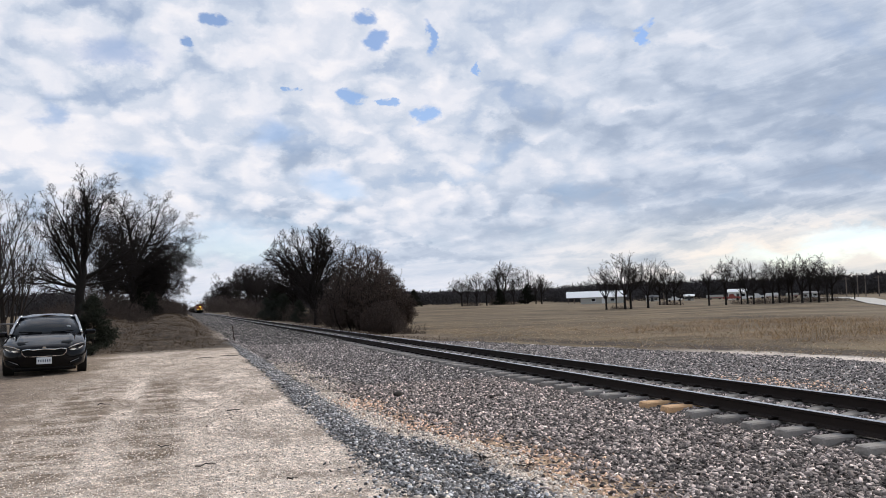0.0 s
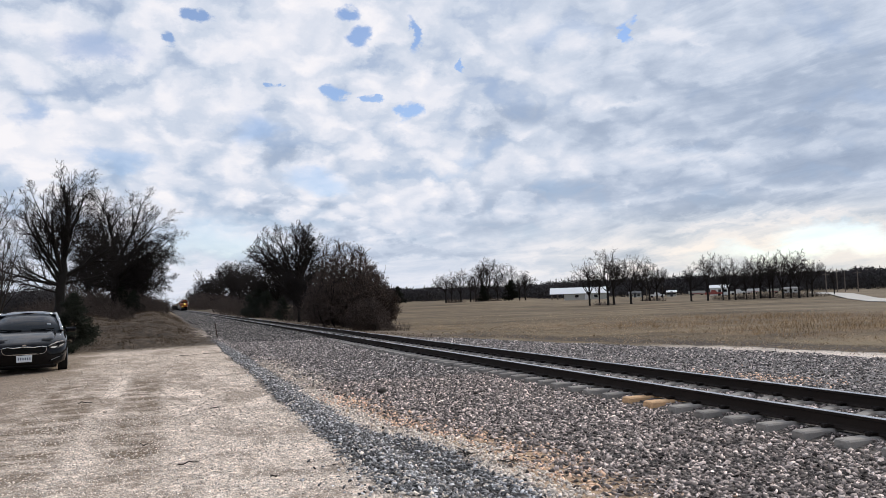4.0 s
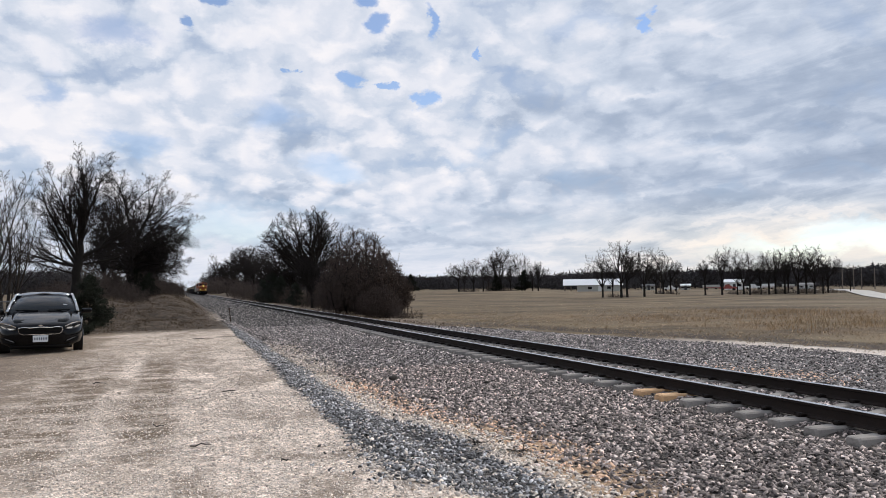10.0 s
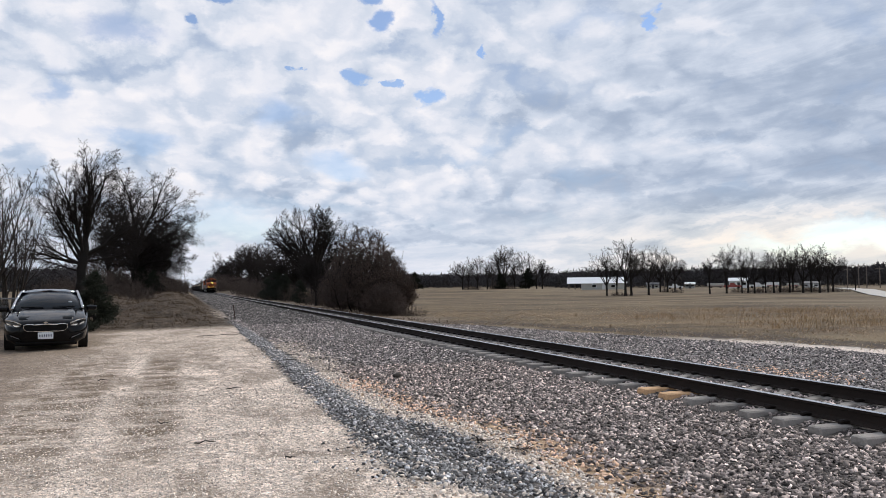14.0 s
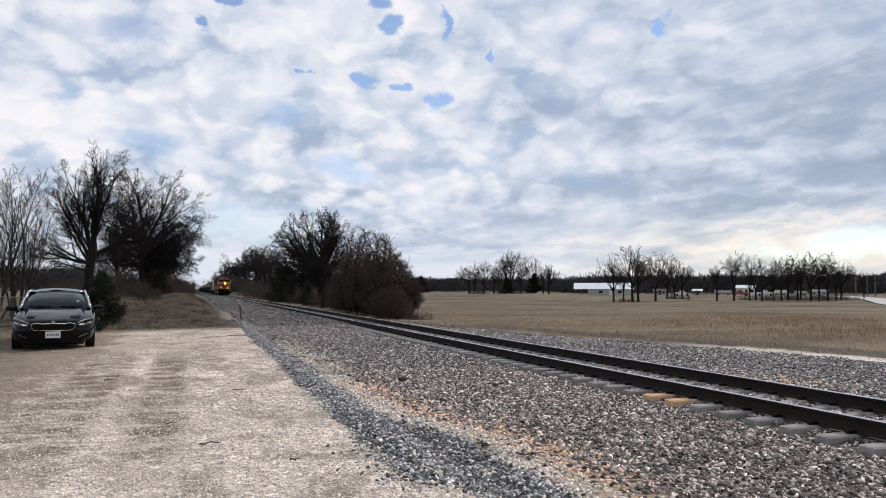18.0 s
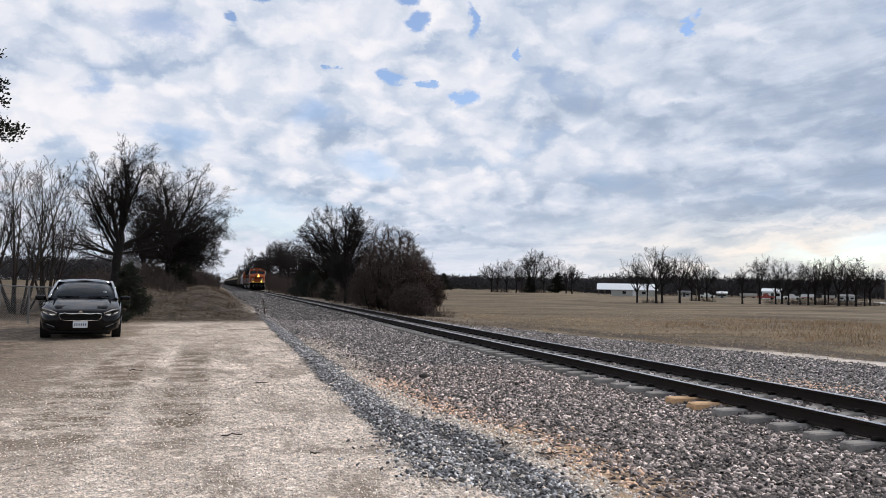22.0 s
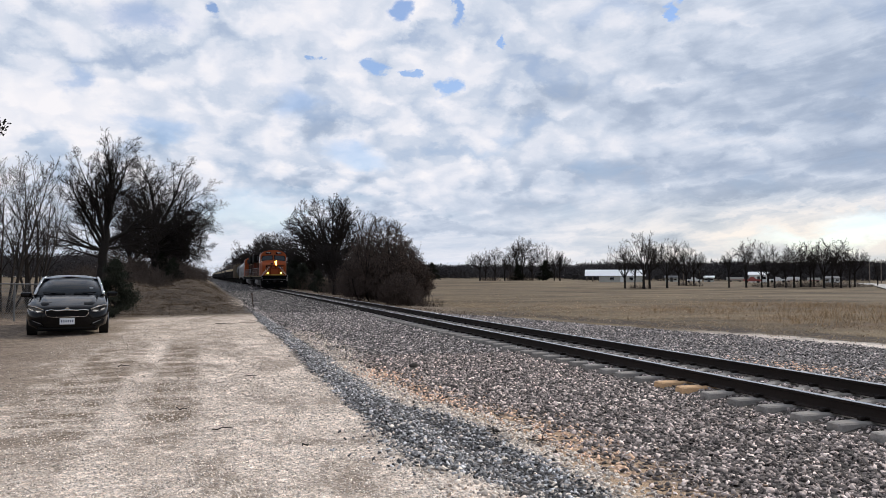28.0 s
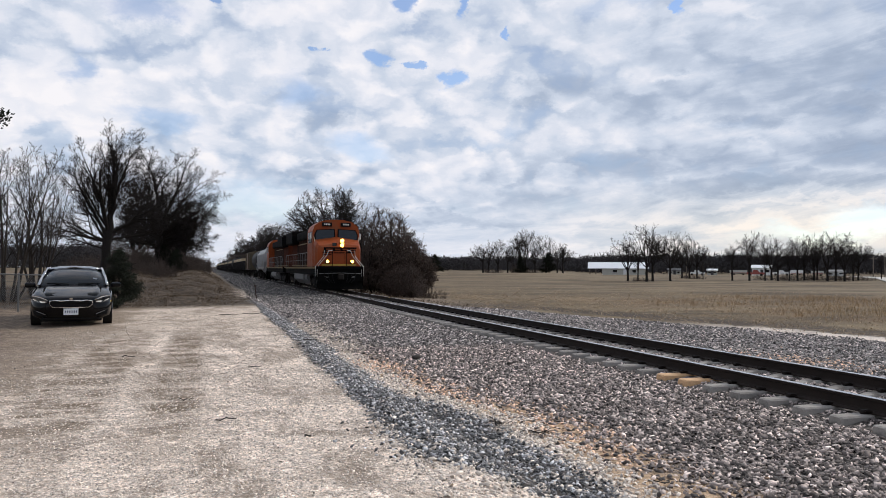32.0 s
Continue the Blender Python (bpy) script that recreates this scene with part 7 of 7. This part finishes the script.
def build_grass():
    rng = np.random.default_rng(12)

    def clumps(x0, x1, y0, y1, n, per, r, keep):
        c = np.stack([rng.uniform(x0, x1, n), rng.uniform(y0, y1, n)], 1)
        c = c[keep(c[:, 0], c[:, 1])]
        p = np.repeat(c, per, 0) + rng.normal(0, r, (len(c) * per, 2))
        return p

    # mound beyond the lot
    m = clumps(-11.0, 2.2, 26.4, 62.0, 6500, 10, 0.22, lambda x, y: (x < 1.0 + rng.exponential(0.25, len(x))) & (y > 27.5 - rng.exponential(0.35, len(x))))
    blades("mound_grass", "short matted brown grass on the mound", M["straw_dark"], m, 0.03, 0.10, 1, 0.0055, 1.3)
    t = clumps(-11.0, 1.2, 28.0, 62.0, 420, 16, 0.14, lambda x, y: x < 0.9)
    blades("mound_tufts", "dead grass tufts standing on the mound", M["straw_dark"], t, 0.08, 0.26, 6, 0.006, 0.45)
    # fringe right of the apron
    edge = lambda x, y: x > 17.6 - np.clip(y - 17, 0, 40) * 0.24
    f = clumps(10.5, 60.0, 12.0, 80.0, 13000, 8, 0.2, lambda x, y: edge(x, y) & (rng.random(len(x)) < np.clip(1.6 - np.hypot(x, y) / 50, 0.06, 1)) & (np.arctan2(x, y) > 0.30))
    blades("tall_grass", "tall dry straw-coloured grass at the field edge", M["straw_pale"], f, 0.04, 0.12, 2, 0.010, 0.9)
    s = clumps(22.0, 60.0, 20.0, 60.0, 4200, 12, 0.35, lambda x, y: (np.arctan2(x, y) > 0.50 + 0.45 * rng.random(len(x))) & (np.array([noise.noise((a * 0.12, b * 0.12, 1)) for a, b in zip(x, y)]) > -0.25 + 0.4 * rng.random(len(x))) & (np.hypot(x, y) < 62) & (np.hypot(x, y) > 30))
    blades("tall_grass", "taller reddish straw in the near field", M["straw_red"], s, 0.14, 0.46, 3, 0.0065, 0.3)
    # rough weeds along the far side of the track
    w = clumps(10.6, 13.0, 34.0, 90.0, 260, 8, 0.2, lambda x, y: x > 11.2)
    blades("track_weeds", "dead weeds beside the track", M["straw_dark"], w, 0.06, 0.25, 4, 0.010, 0.7)


build_grass()


# ---- small things on the ballast ----
def bent_stick(x, y, length, turn, thick=0.007):
    rng = random.Random(int(x * 1000 + y * 77))
    w = Wood()
    pts = [Vector((-length / 2 + length * i / 4, rng.gauss(0, 0.03), thick + abs(rng.gauss(0, 0.012)))) for i in range(5)]
    w.limb(pts, [thick, thick * 1.1, thick, thick * 0.8, thick * 0.5], 6)
    ob = raw("stick", w.v, w.f, M["stick"], smooth=True)
    ob.matrix_basis = pose(x, y, ground_z(x, y) + 0.02, 0, 0, turn)
    return tagged(ob, "dark dead stick lying on the stones", "stick", "sticks on the stones")


def clod(x, y, size, seed):
    rng = random.Random(seed)
    bm = bmesh.new()
    bmesh.ops.create_icosphere(bm, subdivisions=2, radius=1.0)
    for v in bm.verts:
        k = 1 + 0.35 * noise.noise(v.co * 1.7 + Vector((seed, 0, 0)))
        v.co = Vector((v.co.x * size * k, v.co.y * size * 0.7 * k, max(-0.2, v.co.z) * size * 0.55 * k))
    ob = part("clod", bm, M["stick"], smooth=True)
    ob.matrix_basis = pose(x, y, ground_z(x, y) + 0.03, 0, 0, rng.uniform(0, 180))
    return tagged(ob, "dark clod lying on the ballast", "clod")


def weed(x, y, size, seed):
    rng = random.Random(seed)
    w = Wood()
    for _ in range(16):
        d = Vector((rng.gauss(0, 1), rng.gauss(0, 1), rng.uniform(0.1, 0.5))).normalized()
        p = Vector((rng.gauss(0, 0.05), rng.gauss(0, 0.03), 0))
        q = p + d * size * rng.uniform(0.4, 0.7)
        w.limb([p, q, q + (d + Vector((rng.gauss(0, 0.5), rng.gauss(0, 0.5), -0.4))).normalized() * size * 0.5], [0.0045, 0.004, 0.002], 3)
    ob = raw("dead_weed", w.v, w.f, M["stick"])
    ob.matrix_basis = pose(x, y, ground_z(x, y) + 0.03)
    return tagged(ob, "tangled dead weed on the ballast", "weed", "dead weeds")


def build_debris():
    e = empty("stake", pose(2.08, 34.3, ground_z(2.08, 34.3), 5, -7, 0), "thin rusty stake standing in the ballast", "stake")
    bm = bmesh.new()
    box(bm, -0.02, 0.02, -0.012, 0.012, -0.1, 0.80, 0.004)
    part("shaft", bm, M["rust"], e)
    bm = bmesh.new()
    box(bm, -0.035, 0.035, -0.014, 0.014, 0.70, 0.78, 0.004)
    part("tag", bm, M["rust"], e)
    clod(3.9, 14.6, 0.12, 3)
    clod(5.3, 13.3, 0.07, 9)
    weed(5.35, 13.5, 0.17, 2)
    weed(3.35, 7.6, 0.15, 5)
    weed(3.1, 8.1, 0.11, 6)
    for x, y, l, turn in ((1.95, 15.9, 0.42, -30), (2.2, 20.6, 0.7, 5), (2.6, 20.3, 0.5, -8), (1.9, 21.3, 0.45, 10), (1.3, 23.4, 0.6, 0), (0.6, 23.0, 0.5, 6), (0.7, 11.9, 0.22, 12), (3.5, 17.0, 0.30, 40), (-0.2, 9.3, 0.14, 5), (0.9, 7.1, 0.12, 30), (3.6, 5.6, 0.2, 20), (-1.2, 13.6, 0.2, 2), (0.2, 8.0, 0.2, 3)):
        bent_stick(x, y, l, turn)


build_debris()


# ---- motion of the train ----
def motions():
    for ob, back, turn in TRAIN:
        walk(ob, [(2.0 * i, train_pose(2.0 * i, back, turn)) for i in range(17)])


motions()
